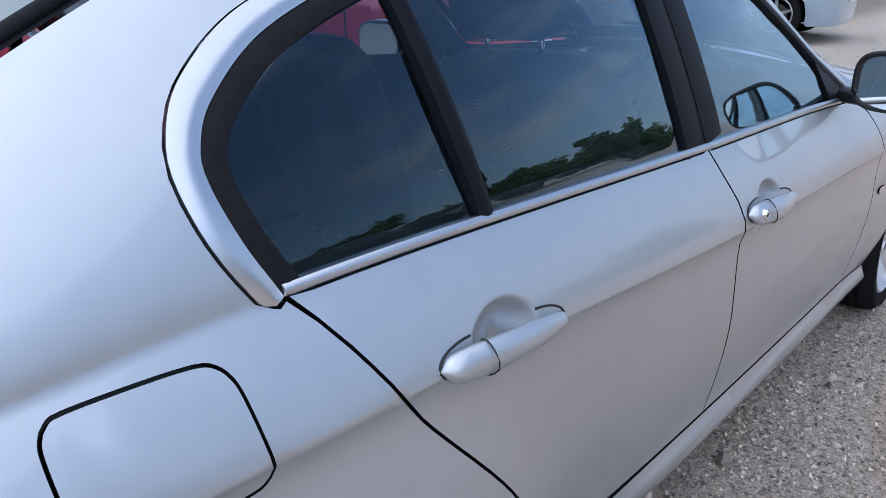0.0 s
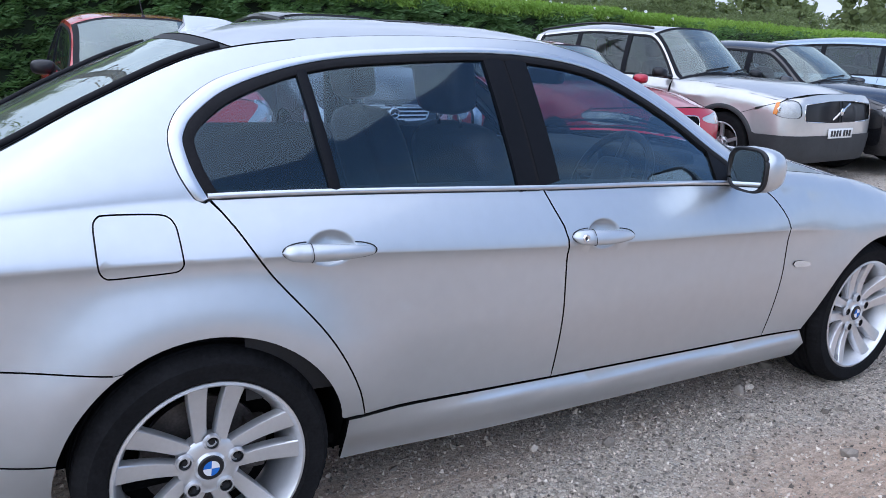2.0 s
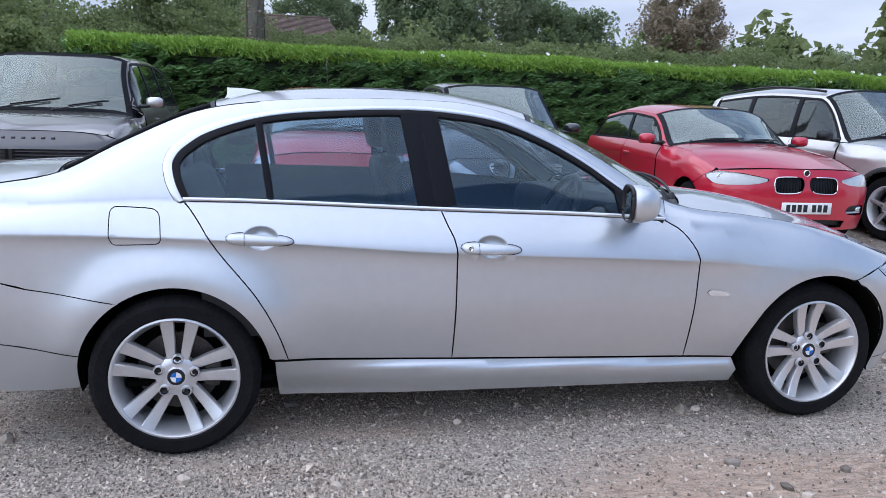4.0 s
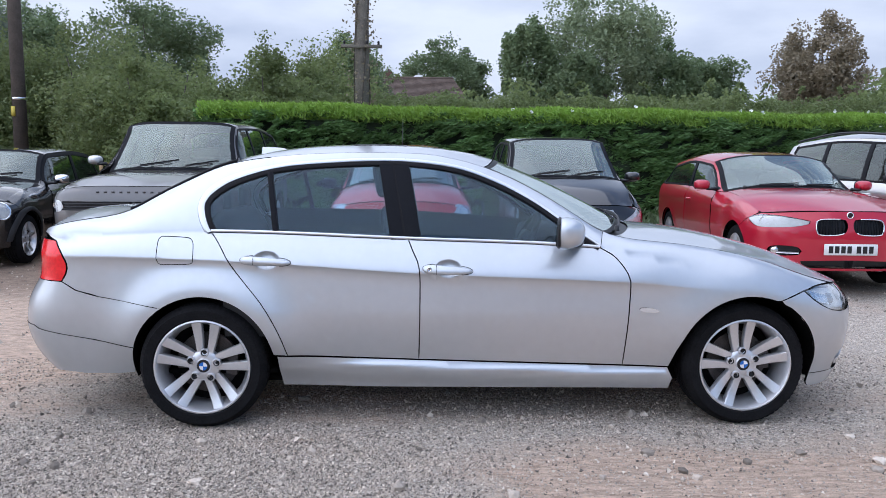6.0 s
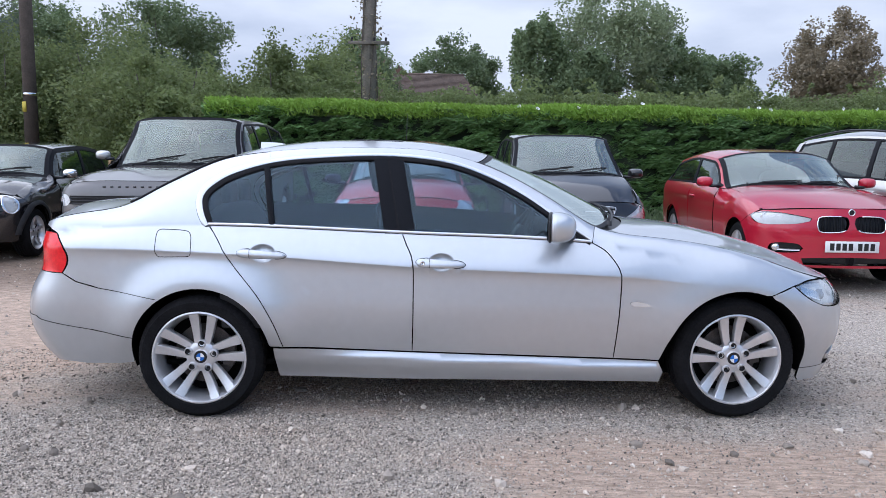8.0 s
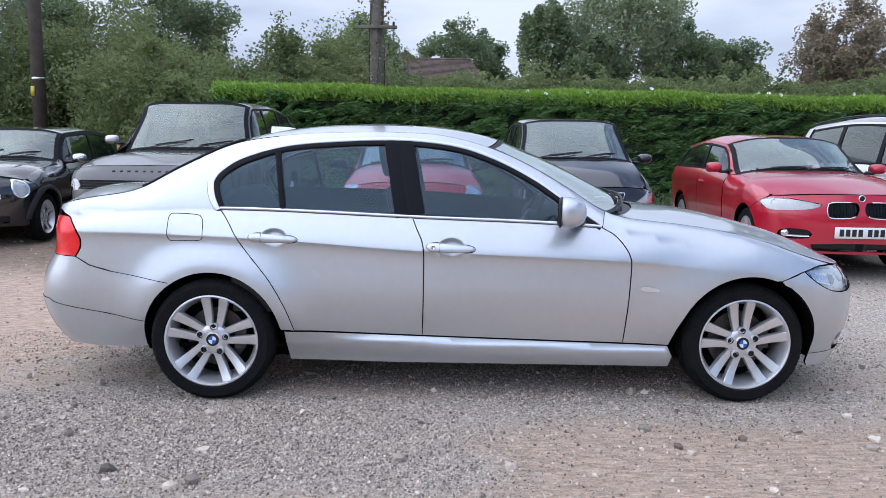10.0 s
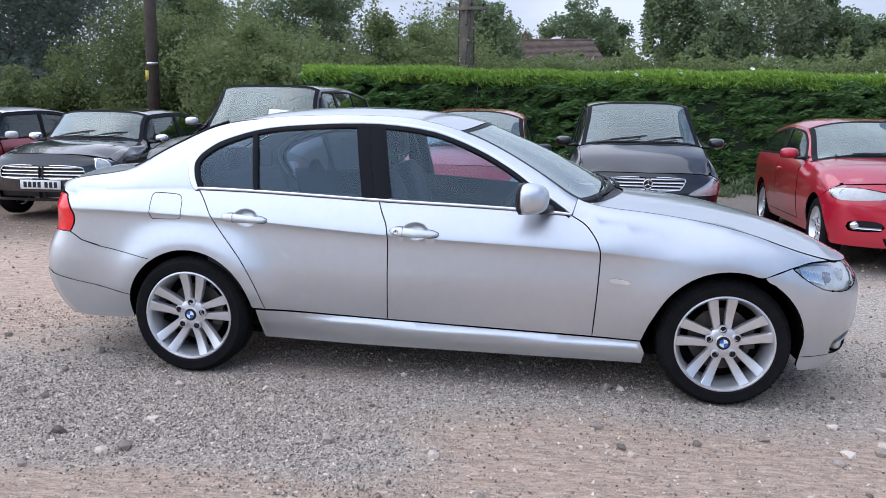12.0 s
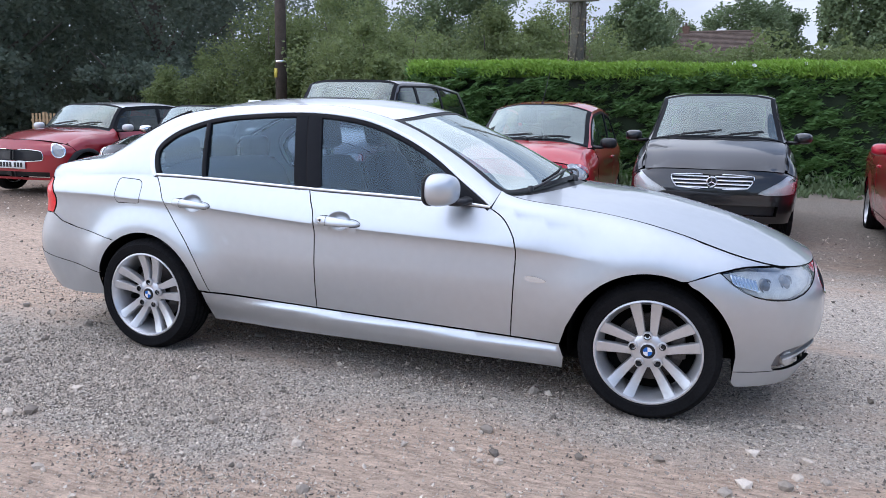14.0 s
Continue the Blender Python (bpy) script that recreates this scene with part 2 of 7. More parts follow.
def tab(pts, ease=0.0):
    """A smooth monotone curve through (x, value) pairs; ease: metres over which its bends are eased."""
    xs, ys = np.array([p[0] for p in pts], float), np.array([p[1] for p in pts], float)
    h, d = np.diff(xs), np.diff(ys) / np.diff(xs)
    m = np.zeros(len(xs))
    m[0], m[-1] = d[0], d[-1]
    for i in range(1, len(xs) - 1):
        if d[i - 1] * d[i] > 0:
            w1, w2 = 2 * h[i] + h[i - 1], h[i] + 2 * h[i - 1]
            m[i] = (w1 + w2) / (w1 / d[i - 1] + w2 / d[i])

    def f(x):
        x = min(max(x, xs[0]), xs[-1])
        i = min(max(int(np.searchsorted(xs, x)) - 1, 0), len(xs) - 2)
        t = (x - xs[i]) / h[i]
        return float(ys[i] * (1 + 2 * t) * (1 - t) ** 2 + h[i] * m[i] * t * (1 - t) ** 2 + ys[i + 1] * t * t * (3 - 2 * t) + h[i] * m[i + 1] * t * t * (t - 1))
    if not ease:
        return f
    gx = np.arange(xs[0], xs[-1] + 0.01, 0.01)
    gy = np.array([f(v) for v in gx])
    pad = int(ease * 300)
    k = np.exp(-0.5 * (np.arange(-pad, pad + 1) * 0.01 / ease) ** 2)
    left, right = gy[0] - (gy[1:pad + 1][::-1] - gy[0]), gy[-1] - (gy[-pad - 1:-1][::-1] - gy[-1])
    gs = np.convolve(np.concatenate([left, gy, right]), k / k.sum(), "valid")
    return lambda v: float(np.interp(v, gx, gs))


def lin(pts):
    xs, ys = [p[0] for p in pts], [p[1] for p in pts]
    return lambda x: float(np.interp(x, xs, ys))


def smooth(a, b, x):
    t = min(max((x - a) / (b - a), 0), 1)
    return t * t * (3 - 2 * t)


def curve2(pts, step=0.02, closed=False):
    """A rounded line through 2D points, in even small steps."""
    p = [np.array(q, float) for q in pts]
    out = []
    n = len(p)
    for i in range(n if closed else n - 1):
        p1, p2 = p[i], p[(i + 1) % n]
        p0 = p[(i - 1) % n] if closed or i else 2 * p1 - p2
        p3 = p[(i + 2) % n] if closed or i < n - 2 else 2 * p2 - p1
        k = max(1, int(np.linalg.norm(p2 - p1) / step))
        for j in range(k):
            t = j / k
            out.append(0.5 * (2 * p1 + (p2 - p0) * t + (2 * p0 - 5 * p1 + 4 * p2 - p3) * t * t + (3 * p1 - p0 - 3 * p2 + p3) * t ** 3))
    if not closed:
        out.append(p[-1])
    return [tuple(q) for q in out]


def straight(pts, step=0.03):
    out = []
    for a, b in zip(pts, pts[1:]):
        a, b = np.array(a, float), np.array(b, float)
        k = max(1, int(np.linalg.norm(b - a) / step))
        out += [tuple(a + (b - a) * j / k) for j in range(k)]
    return out + [tuple(pts[-1])]


def arc(cx, cz, r, a0, a1, n=24):
    return [(cx + r * math.cos(radians(a0 + (a1 - a0) * i / n)), cz + r * math.sin(radians(a0 + (a1 - a0) * i / n))) for i in range(n + 1)]


def shrink(poly, d):
    """Moves a closed outline inwards by d."""
    n = len(poly)
    area = sum(poly[i][0] * poly[(i + 1) % n][1] - poly[(i + 1) % n][0] * poly[i][1] for i in range(n))
    s = 1 if area > 0 else -1
    out = []
    for i in range(n):
        a, b = np.array(poly[i - 1]), np.array(poly[(i + 1) % n])
        t = b - a
        t = t / (np.linalg.norm(t) + 1e-9)
        out.append((poly[i][0] - s * t[1] * d, poly[i][1] + s * t[0] * d))
    return out


def clean(poly, eps=0.002):
    out = []
    for p in poly:
        if not out or math.hypot(p[0] - out[-1][0], p[1] - out[-1][1]) > eps:
            out.append(p)
    if math.hypot(out[0][0] - out[-1][0], out[0][1] - out[-1][1]) <= eps:
        out.pop()
    return out


def inside(poly, x, z):
    c, j = False, len(poly) - 1
    for i in range(len(poly)):
        (xi, zi), (xj, zj) = poly[i], poly[j]
        if (zi > z) != (zj > z) and x < (xj - xi) * (z - zi) / (zj - zi) + xi:
            c = not c
        j = i
    return c


from mathutils.geometry import delaunay_2d_cdt


def sheet_mesh(name, poly, fn, step=0.05, depth=0.012, proud=0.0, flip=False, gap=0.0, holes=(), lines=(), eps=(1e-3, 1e-3)):
    """A panel: a closed 2D outline, filled and laid on the surface fn(a, b), with its rim turned in by depth. Keeps the surface's own normals."""
    poly = clean(poly)
    if gap:
        poly = clean(shrink(poly, gap))
    pa = np.array(poly)
    x0, z0 = pa.min(0)
    x1, z1 = pa.max(0)
    pts = [Vector(p) for p in poly]
    seg_a, seg_b = pa, np.roll(pa, -1, 0)
    ab = seg_b - seg_a
    l2 = (ab ** 2).sum(1) + 1e-12
    for gx in np.arange(x0 + step / 2, x1, step):
        for gz in np.arange(z0 + step / 2, z1, step):
            if inside(poly, gx, gz):
                q = np.array((gx, gz))
                t = np.clip(((q - seg_a) * ab).sum(1) / l2, 0, 1)
                if ((seg_a + ab * t[:, None] - q) ** 2).sum(1).min() > (step * 0.35) ** 2:
                    pts.append(Vector((gx, gz)))
    n = len(poly)
    edges = []
    holes = [clean(shrink(h, -gap)) for h in holes]
    pts = [p for i, p in enumerate(pts) if i < n or not any(inside(h, p.x, p.y) for h in holes)]
    far = []
    for ln in lines:
        ok = []
        for p in ln:
            q = np.array(p)
            t = np.clip(((q - seg_a) * ab).sum(1) / l2, 0, 1)
            ok.append(inside(poly, *p) and ((seg_a + ab * t[:, None] - q) ** 2).sum(1).min() > 0.004 ** 2 and not any(inside(shrink(h, -0.004), *p) for h in holes))
        for i in range(len(ln)):
            if ok[i]:
                far.append(ln[i])
    if far:
        fa = np.array(far)
        pts = [p for i, p in enumerate(pts) if i < n or ((fa - np.array(p[:])) ** 2).sum(1).min() > 0.009 ** 2]
    for ln in lines:
        prev = None
        for p in ln:
            q = np.array(p)
            t = np.clip(((q - seg_a) * ab).sum(1) / l2, 0, 1)
            good = inside(poly, *p) and ((seg_a + ab * t[:, None] - q) ** 2).sum(1).min() > 0.004 ** 2 and not any(inside(shrink(h, -0.004), *p) for h in holes)
            if good:
                pts.append(Vector(p))
                if prev is not None:
                    edges.append((prev, len(pts) - 1))
                prev = len(pts) - 1
            else:
                prev = None
    for h in holes:
        k = len(pts)
        pts += [Vector(p) for p in h]
        edges += [(k + i, k + (i + 1) % len(h)) for i in range(len(h))]
    res = delaunay_2d_cdt(pts, edges, [list(range(n))], 1, 1e-5)
    vs = res[0]
    faces = []
    for f in res[2]:
        cx, cz = sum(vs[i][0] for i in f) / len(f), sum(vs[i][1] for i in f) / len(f)
        if inside(poly, cx, cz) and not any(inside(h, cx, cz) for h in holes):
            faces.append(f)
    ea, eb = eps
    P, N = [], []
    for v in vs:
        p = Vector(fn(v[0], v[1]))
        du = Vector(fn(v[0] + ea, v[1])) - Vector(fn(v[0] - ea, v[1]))
        dv = Vector(fn(v[0], v[1] + eb)) - Vector(fn(v[0], v[1] - eb))
        nn = du.cross(dv)
        nn = nn.normalized() if nn.length > 1e-12 else Vector((0, -1, 0))
        P.append(p)
        N.append(nn)
    # the outside of the surface: away from the car's middle
    mid = Vector((0, 0, 0))
    for p in P:
        mid += p
    mid /= len(P)
    s = sum((nn.y * p.y * 2 + nn.z * (p.z - 0.5) + nn.x * (p.x - CENTRE_X) * 0.3) for p, nn in zip(P, N))
    sign = 1 if s > 0 else -1
    N = [nn * sign for nn in N]
    P = [p + nn * proud for p, nn in zip(P, N)]
    verts = [tuple(p) for p in P]
    norms = [tuple(nn) for nn in N]
    tris = []
    for f in faces:
        a, b, c = [P[i] for i in f[:3]]
        g = (b - a).cross(c - a)
        tris.append(tuple(f) if g.dot(N[f[0]]) > 0 else tuple(f)[::-1])
    # rim
    rims = []
    if depth:
        edge = {}
        for f in tris:
            for i in range(len(f)):
                a, b = f[i], f[(i + 1) % len(f)]
                edge[(a, b)] = edge.get((a, b), 0) + 1
        border = [(a, b) for a, b in edge if (b, a) not in edge]
        for a, b in border:
            k = len(verts)
            e = (P[b] - P[a])
            out = e.cross(N[a])
            out = out.normalized() if out.length > 1e-9 else N[a]
            for q, o in ((P[a], 0), (P[b], 0), (P[b] - N[b] * depth, 1), (P[a] - N[a] * depth, 1)):
                verts.append(tuple(q))
                norms.append(tuple((out + (N[a] * 0.9 if o == 0 else N[a] * 0)).normalized()))
            tris.append((k + 1, k, k + 3, k + 2))
            rims.append(len(tris) - 1)
    if flip:
        verts = [(x, -y, z) for x, y, z in verts]
        norms = [(x, -y, z) for x, y, z in norms]
        tris = [t[::-1] for t in tris]
    me = bpy.data.meshes.new(name)
    me.from_pydata(verts, [], tris)
    for f in me.polygons:
        f.use_smooth = True
    for i in rims:
        me.polygons[i].material_index = 1
    me.normals_split_custom_set_from_vertices(norms)
    return me


CENTRE_X = 1.3


def link(name, me, material, parent, label=""):
    me.materials.append(material)
    # near-black for turned-in rims: shade in the panel gaps, put into colour
    me.materials.append(M_UNDER)
    ob = new(name, me)
    ob.parent = parent
    if label:
        ob["label"] = label
    return ob


def strip_mesh(name, line, a, b, fn, proud=0.003, depth=0.008, closed=False, flip=False, thick=0.0):
    """A moulding along a 2D line on the surface fn, from offset a to offset b beside the line, with a rounded face."""
    n = len(line)
    rows = []
    for i in range(n):
        p0 = np.array(line[(i - 1) % n] if closed or i else line[i])
        p1 = np.array(line[(i + 1) % n] if closed or i < n - 1 else line[i])
        t = p1 - p0
        t = t / (np.linalg.norm(t) + 1e-9)
        nx, nz = -t[1], t[0]
        aa = a[i] if isinstance(a, (list, tuple, np.ndarray)) else a
        bb = b[i] if isinstance(b, (list, tuple, np.ndarray)) else b
        row = []
        for k, h in ((0, -depth), (0, proud * 0.6), (0.25, proud), (0.5, proud * 1.15), (0.75, proud), (1, proud * 0.6), (1, -depth)):
            o = aa + (bb - aa) * k
            u, v = line[i][0] + nx * o, line[i][1] + nz * o
            p = Vector(fn(u, v))
            e = 1e-3
            nn = (Vector(fn(u + e, v)) - Vector(fn(u - e, v))).cross(Vector(fn(u, v + e)) - Vector(fn(u, v - e)))
            nn = nn.normalized() if nn.length > 1e-12 else Vector((0, -1, 0))
            if nn.y * p.y * 2 + nn.z * (p.z - 0.5) + nn.x * (p.x - CENTRE_X) * 0.3 < 0:
                nn = -nn
            row.append(p + nn * h)
        rows.append(row)
    bm = bmesh.new()
    grid = [[bm.verts.new(p if not flip else (p.x, -p.y, p.z)) for p in r] for r in rows]
    for i in range(n if closed else n - 1):
        for j in range(6):
            bm.faces.new((grid[i][j], grid[i][j + 1], grid[(i + 1) % n][j + 1], grid[(i + 1) % n][j]))
    if not closed:
        bm.faces.new(grid[0])
        bm.faces.new(grid[-1][::-1])
    bmesh.ops.recalc_face_normals(bm, faces=bm.faces)
    me = bpy.data.meshes.new(name)
    bm.to_mesh(me)
    bm.free()
    for f in me.polygons:
        f.use_smooth = True
    me.set_sharp_from_angle(angle=radians(50))
    return me


class Shell:
    """The outer surface of a car. x runs forward from the rear axle, y to the car's left, z up. Tables give the centre line, the roof rail, the belt and the width."""

    def __init__(self, spec):
        self.s = spec
        self.runs = [(t[-1][0], tab(t)) for t in spec["prof"]]
        e = spec.get("ease", 0.03)
        self.rail_z, self.rail_y = tab(spec["rail_z"], e), tab(spec["rail_y"], e)
        self.belt_z, self.belt_y = tab(spec["belt_z"], e), tab(spec["belt_y"], e)
        self.wide, self.bow = tab(spec["wide"], 2 * e), tab(spec["bow"], e)
        self.crease, self.crease_k = tab(spec["crease"], 2 * e), tab(spec["crease_k"], 2 * e)
        self.nose, self.tail, self.soft = tab(spec["nose"], 0.03), tab(spec["tail"], 0.03), tab(spec["soft"], 2 * e)

    def prof(self, x):
        """Height of the centre line; its runs meet in corners."""
        for end, f in self.runs:
            if x <= end:
                return f(x)
        return self.runs[-1][1](x)

    def ends(self, x, z):
        """Narrowing factor of the plan towards nose and tail."""
        s = self.s
        if x > s["nose_x"]:
            u = min((x - s["nose_x"]) / (self.nose(z) - s["nose_x"]), 1.0)
            return (1 - u ** s["nose_n"]) ** (1 / s["nose_n"])
        if x < s["tail_x"]:
            u = min((s["tail_x"] - x) / (s["tail_x"] - self.tail(z)), 1.0)
            return (1 - u ** s["tail_n"]) ** (1 / s["tail_n"])
        return 1.0

    def half(self, x, z):
        """Half width at a place of the side, before the ends are rounded."""
        s = self.s
        zb, yb = self.belt_z(x), self.belt_y(x)
        W = self.wide(x)
        # over the front wing one round sweep runs from the crease to the bonnet's edge
        wing = smooth(s["wing"][0], s["wing"][1], x)
        zw = min(self.crease(x), zb - 0.06)
        if wing > 0 and z > zw:
            zr, yr = self.rail_z(x), self.rail_y(x)
            t = min((z - zw) / max(zr - zw, 0.01), 1.0)
            p = 1.15 + 0.85 * smooth(2.35, 2.8, x - s["wing"][0] + 1.98)
            sweep = yr + (W - yr) * max(0.0, 1 - t ** p) ** (1 / (p + 0.15))
            if wing >= 1:
                return sweep + self.lip(x, z)
            if z > zb:
                return sweep * wing + (1 - wing) * self.upper(x, z, zb, yb) + self.lip(x, z)
            tt = (z - zw) / (zb - zw)
            return sweep * wing + (1 - wing) * (W + (yb - W) * tt ** (1.25 + 0.9 * (1 - self.crease_k(x)))) + self.lip(x, z)
        if z <= zb:
            zc, k = self.crease(x), self.crease_k(x)
            zc = min(zc, zb - 0.06)
            if z >= zc:
                t = (z - zc) / (zb - zc)
                # shoulder: falls away from the crease to the belt
                sh = t ** (1.25 + 0.9 * (1 - k))
                y = W + (yb - W) * sh
            else:
                d = zc - z
                y = W - 0.018 * k * (1 - math.exp(-d / 0.022)) + 0.015 * k * (1 - math.exp(-d / 0.16))
                low = max(0.0, (0.60 - z) / 0.40)
                y -= s.get("tuck", 0.05) * low ** 1.5
            return y + self.lip(x, z)
        return self.upper(x, z, zb, yb)

    def lip(self, x, z):
        """The swell of the wheel arches."""
        s = self.s
        out = 0.0
        for ax, most in ((0.0, 1.0), (s["base"], 0.5)):
            r = math.hypot(x - ax, z - s["hub"])
            if z > s["hub"] - 0.1 and abs(r - s["arch"]) < 0.3:
                out += (s["flare"] * math.exp(-((r - s["arch"] - 0.005) / 0.06) ** 2) + most * s.get("swell", 0.0) * math.exp(-(max(r - s["arch"] - 0.03, 0.0) / 0.125) ** 2)) * smooth(s["hub"] - 0.1, s["hub"] + 0.15, z)
        return out

    def upper(self, x, z, zb, yb):
        """Half width between the belt and the rail."""
        zr, yr = self.rail_z(x), self.rail_y(x)
        if zr <= zb + 0.005:
            return yr
        q = self.soft(x)
        t = min((z - zb) / (zr - zb), 1.0)
        return yr + (yb - yr) * max(0.0, 1 - t ** q) ** (1 / q)

    def side(self, x, z):
        return (x, -self.half(x, z) * self.ends(x, z), z)

    # wrapped coordinate: along the side it is x, past the ends it turns round the corner
    def wrap(self, u, z):
        s = self.s
        L = 0.5
        if u > s["nose_x"]:
            th = min((u - s["nose_x"]) / L, 1.0) * math.pi / 2
            n = s["nose_n"]
            x = s["nose_x"] + (self.nose(z) - s["nose_x"]) * math.sin(th) ** (2 / n)
            return (x, -self.half(x, z) * max(math.cos(th), 0.0) ** (2 / n), z)
        if u < s["tail_x"]:
            th = min((s["tail_x"] - u) / L, 1.0) * math.pi / 2
            n = s["tail_n"]
            x = s["tail_x"] - (s["tail_x"] - self.tail(z)) * math.sin(th) ** (2 / n)
            return (x, -self.half(x, z) * max(math.cos(th), 0.0) ** (2 / n), z)
        return (u, -self.half(u, z), z)

    def u_of(self, x, z):
        s = self.s
        L = 0.5
        if x > s["nose_x"]:
            r = min((x - s["nose_x"]) / (self.nose(z) - s["nose_x"]), 1.0)
            return s["nose_x"] + L * math.asin(r ** (s["nose_n"] / 2)) / (math.pi / 2)
        if x < s["tail_x"]:
            r = min((s["tail_x"] - x) / (s["tail_x"] - self.tail(z)), 1.0)
            return s["tail_x"] - L * math.asin(r ** (s["tail_n"] / 2)) / (math.pi / 2)
        return x

    def uu(self, pts):
        return [(self.u_of(x, z), z) for x, z in pts]

    def top(self, xc, v):
        """Roof, screens, bonnet and boot lid: xc along the centre line, v from -1 to 1 across."""
        x = xc - self.bow(xc) * v * v
        zr, yr = self.rail_z(x), self.rail_y(x)
        zc = self.prof(xc)
        p = self.s.get("crown", 2.3)
        k = self.ends(x, zr)
        return (x, v * yr * k, zc - (zc - zr) * abs(v) ** p)

    def grid(self, name, x0, x1, v0=-1.0, v1=1.0, nx=24, nv=24, proud=0.0, depth=0.012, inset=0.0, fn=None):
        """A panel of the top between two stations."""
        poly = []
        for i in range(nv):
            poly.append((x0 + inset, v0 + (v1 - v0) * i / nv))
        for i in range(nx):
            poly.append((x0 + inset + (x1 - x0 - 2 * inset) * i / nx, v1))
        for i in range(nv):
            poly.append((x1 - inset, v1 - (v1 - v0) * i / nv))
        for i in range(nx):
            poly.append((x1 - inset - (x1 - x0 - 2 * inset) * i / nx, v0))
        return sheet_mesh(name, poly, fn or self.top, step=max(abs(x1 - x0) / nx, 0.03), depth=depth, proud=proud)


# ---- the silver saloon ----
HUB, BASE, ARCH = 0.317, 2.76, 0.343
HERO = dict(
    base=BASE, hub=HUB, arch=ARCH, flare=0.003, swell=0.042, tuck=0.075, crown=2.3, ease=0.045, wing=(1.98, 2.75), nose_x=2.95, nose_n=2.6, tail_x=-0.52, tail_n=3.4,
    prof=[[(-0.93, 0.985), (-0.895, 1.032), (-0.78, 1.076), (-0.47, 1.092)], [(-0.47, 1.092), (-0.2, 1.228), (0.12, 1.375)],
          [(0.12, 1.375), (0.3, 1.413), (0.6, 1.442), (0.84, 1.448), (1.1, 1.44), (1.35, 1.41), (1.52, 1.37)],
          [(1.52, 1.37), (1.85, 1.235), (2.25, 1.03)], [(2.25, 1.03), (2.31, 0.992)],
          [(2.31, 1.0), (2.64, 0.968), (3.06, 0.875), (3.3, 0.79), (3.45, 0.71)]],
    rail_z=[(-0.97, 0.93), (-0.93, 0.955), (-0.87, 0.985), (-0.6, 1.048), (-0.47, 1.066), (-0.2, 1.2), (0.12, 1.337), (0.3, 1.365), (0.55, 1.385), (0.84, 1.393), (1.1, 1.388), (1.3, 1.355),
            (1.5, 1.292), (1.7, 1.195), (1.9, 1.075), (2.03, 0.99), (2.15, 0.962), (2.4, 0.937), (2.64, 0.902), (2.9, 0.838), (3.0, 0.802), (3.12, 0.762), (3.3, 0.715), (3.5, 0.68)],
    rail_y=[(-0.97, 0.68), (-0.6, 0.66), (-0.47, 0.585), (-0.2, 0.567), (0.12, 0.552), (0.55, 0.572), (0.84, 0.585), (1.1, 0.585), (1.5, 0.585), (1.7, 0.61), (1.9, 0.65),
            (2.05, 0.70), (2.2, 0.725), (2.64, 0.735), (3.0, 0.735), (3.2, 0.735), (3.5, 0.72)],
    belt_z=[(-0.99, 0.915), (-0.7, 0.948), (-0.5, 0.967), (0.04, 0.988), (1.03, 0.957), (2.0, 0.917), (2.2, 0.88), (2.64, 0.79), (2.95, 0.705), (3.1, 0.68), (3.5, 0.62)],
    belt_y=[(-0.99, 0.735), (-0.5, 0.722), (0.05, 0.729), (0.5, 0.746), (1.0, 0.758), (2.0, 0.772), (2.2, 0.80), (2.64, 0.852), (3.06, 0.845), (3.5, 0.82)],
    wide=[(-0.99, 0.79), (-0.6, 0.788), (-0.2, 0.786), (0.2, 0.804), (0.6, 0.822), (1.1, 0.835), (2.0, 0.846), (2.76, 0.85), (3.1, 0.846), (3.5, 0.84)],
    bow=[(-0.97, -0.06), (-0.47, -0.07), (0.12, -0.03), (0.7, 0.0), (1.3, 0.05), (1.52, 0.10), (2.25, 0.22), (2.31, 0.22), (2.9, 0.20), (3.45, 0.19)],
    crease=[(-0.99, 0.862), (-0.63, 0.866), (0.11, 0.850), (1.12, 0.790), (2.14, 0.750), (2.37, 0.731), (2.7, 0.70), (3.5, 0.6)],
    crease_k=[(-0.99, 0.1), (-0.62, 0.5), (-0.3, 0.9), (0.1, 1.0), (2.1, 1.0), (2.2, 0.75), (2.32, 0.25), (2.42, 0.0), (3.5, 0.0)],
    nose=[(0.1, 3.38), (0.2, 3.46), (0.3, 3.505), (0.45, 3.535), (0.58, 3.53), (0.66, 3.495), (0.73, 3.45), (1.1, 3.4)],
    tail=[(0.1, -0.72), (0.27, -0.88), (0.33, -0.95), (0.42, -1.0), (0.5, -1.02), (0.62, -1.003), (0.70, -0.96), (0.745, -0.922), (0.85, -0.914), (0.97, -0.92), (1.1, -0.91)],
    soft=[(-0.99, 2.0), (-0.55, 1.7), (-0.2, 1.35), (0.1, 1.2), (1.9, 1.15), (2.05, 1.5), (2.3, 2.1), (3.5, 2.2)],
)
hero = Shell(HERO)
car = thing("saloon_car", "silver metallic four-door saloon car parked on gravel", "car")


def bowl(fn, cx, cz, rx, rz, d):
    """The surface fn with a hand cup pressed into it."""
    def g(u, z):
        x, y, zz = fn(u, z)
        r = ((u - cx) / rx) ** 2 + ((z - cz) / rz) ** 2
        return (x, y + (d * (1 - r * r) ** 1.5 if r < 1 else 0.0), zz)
    return g


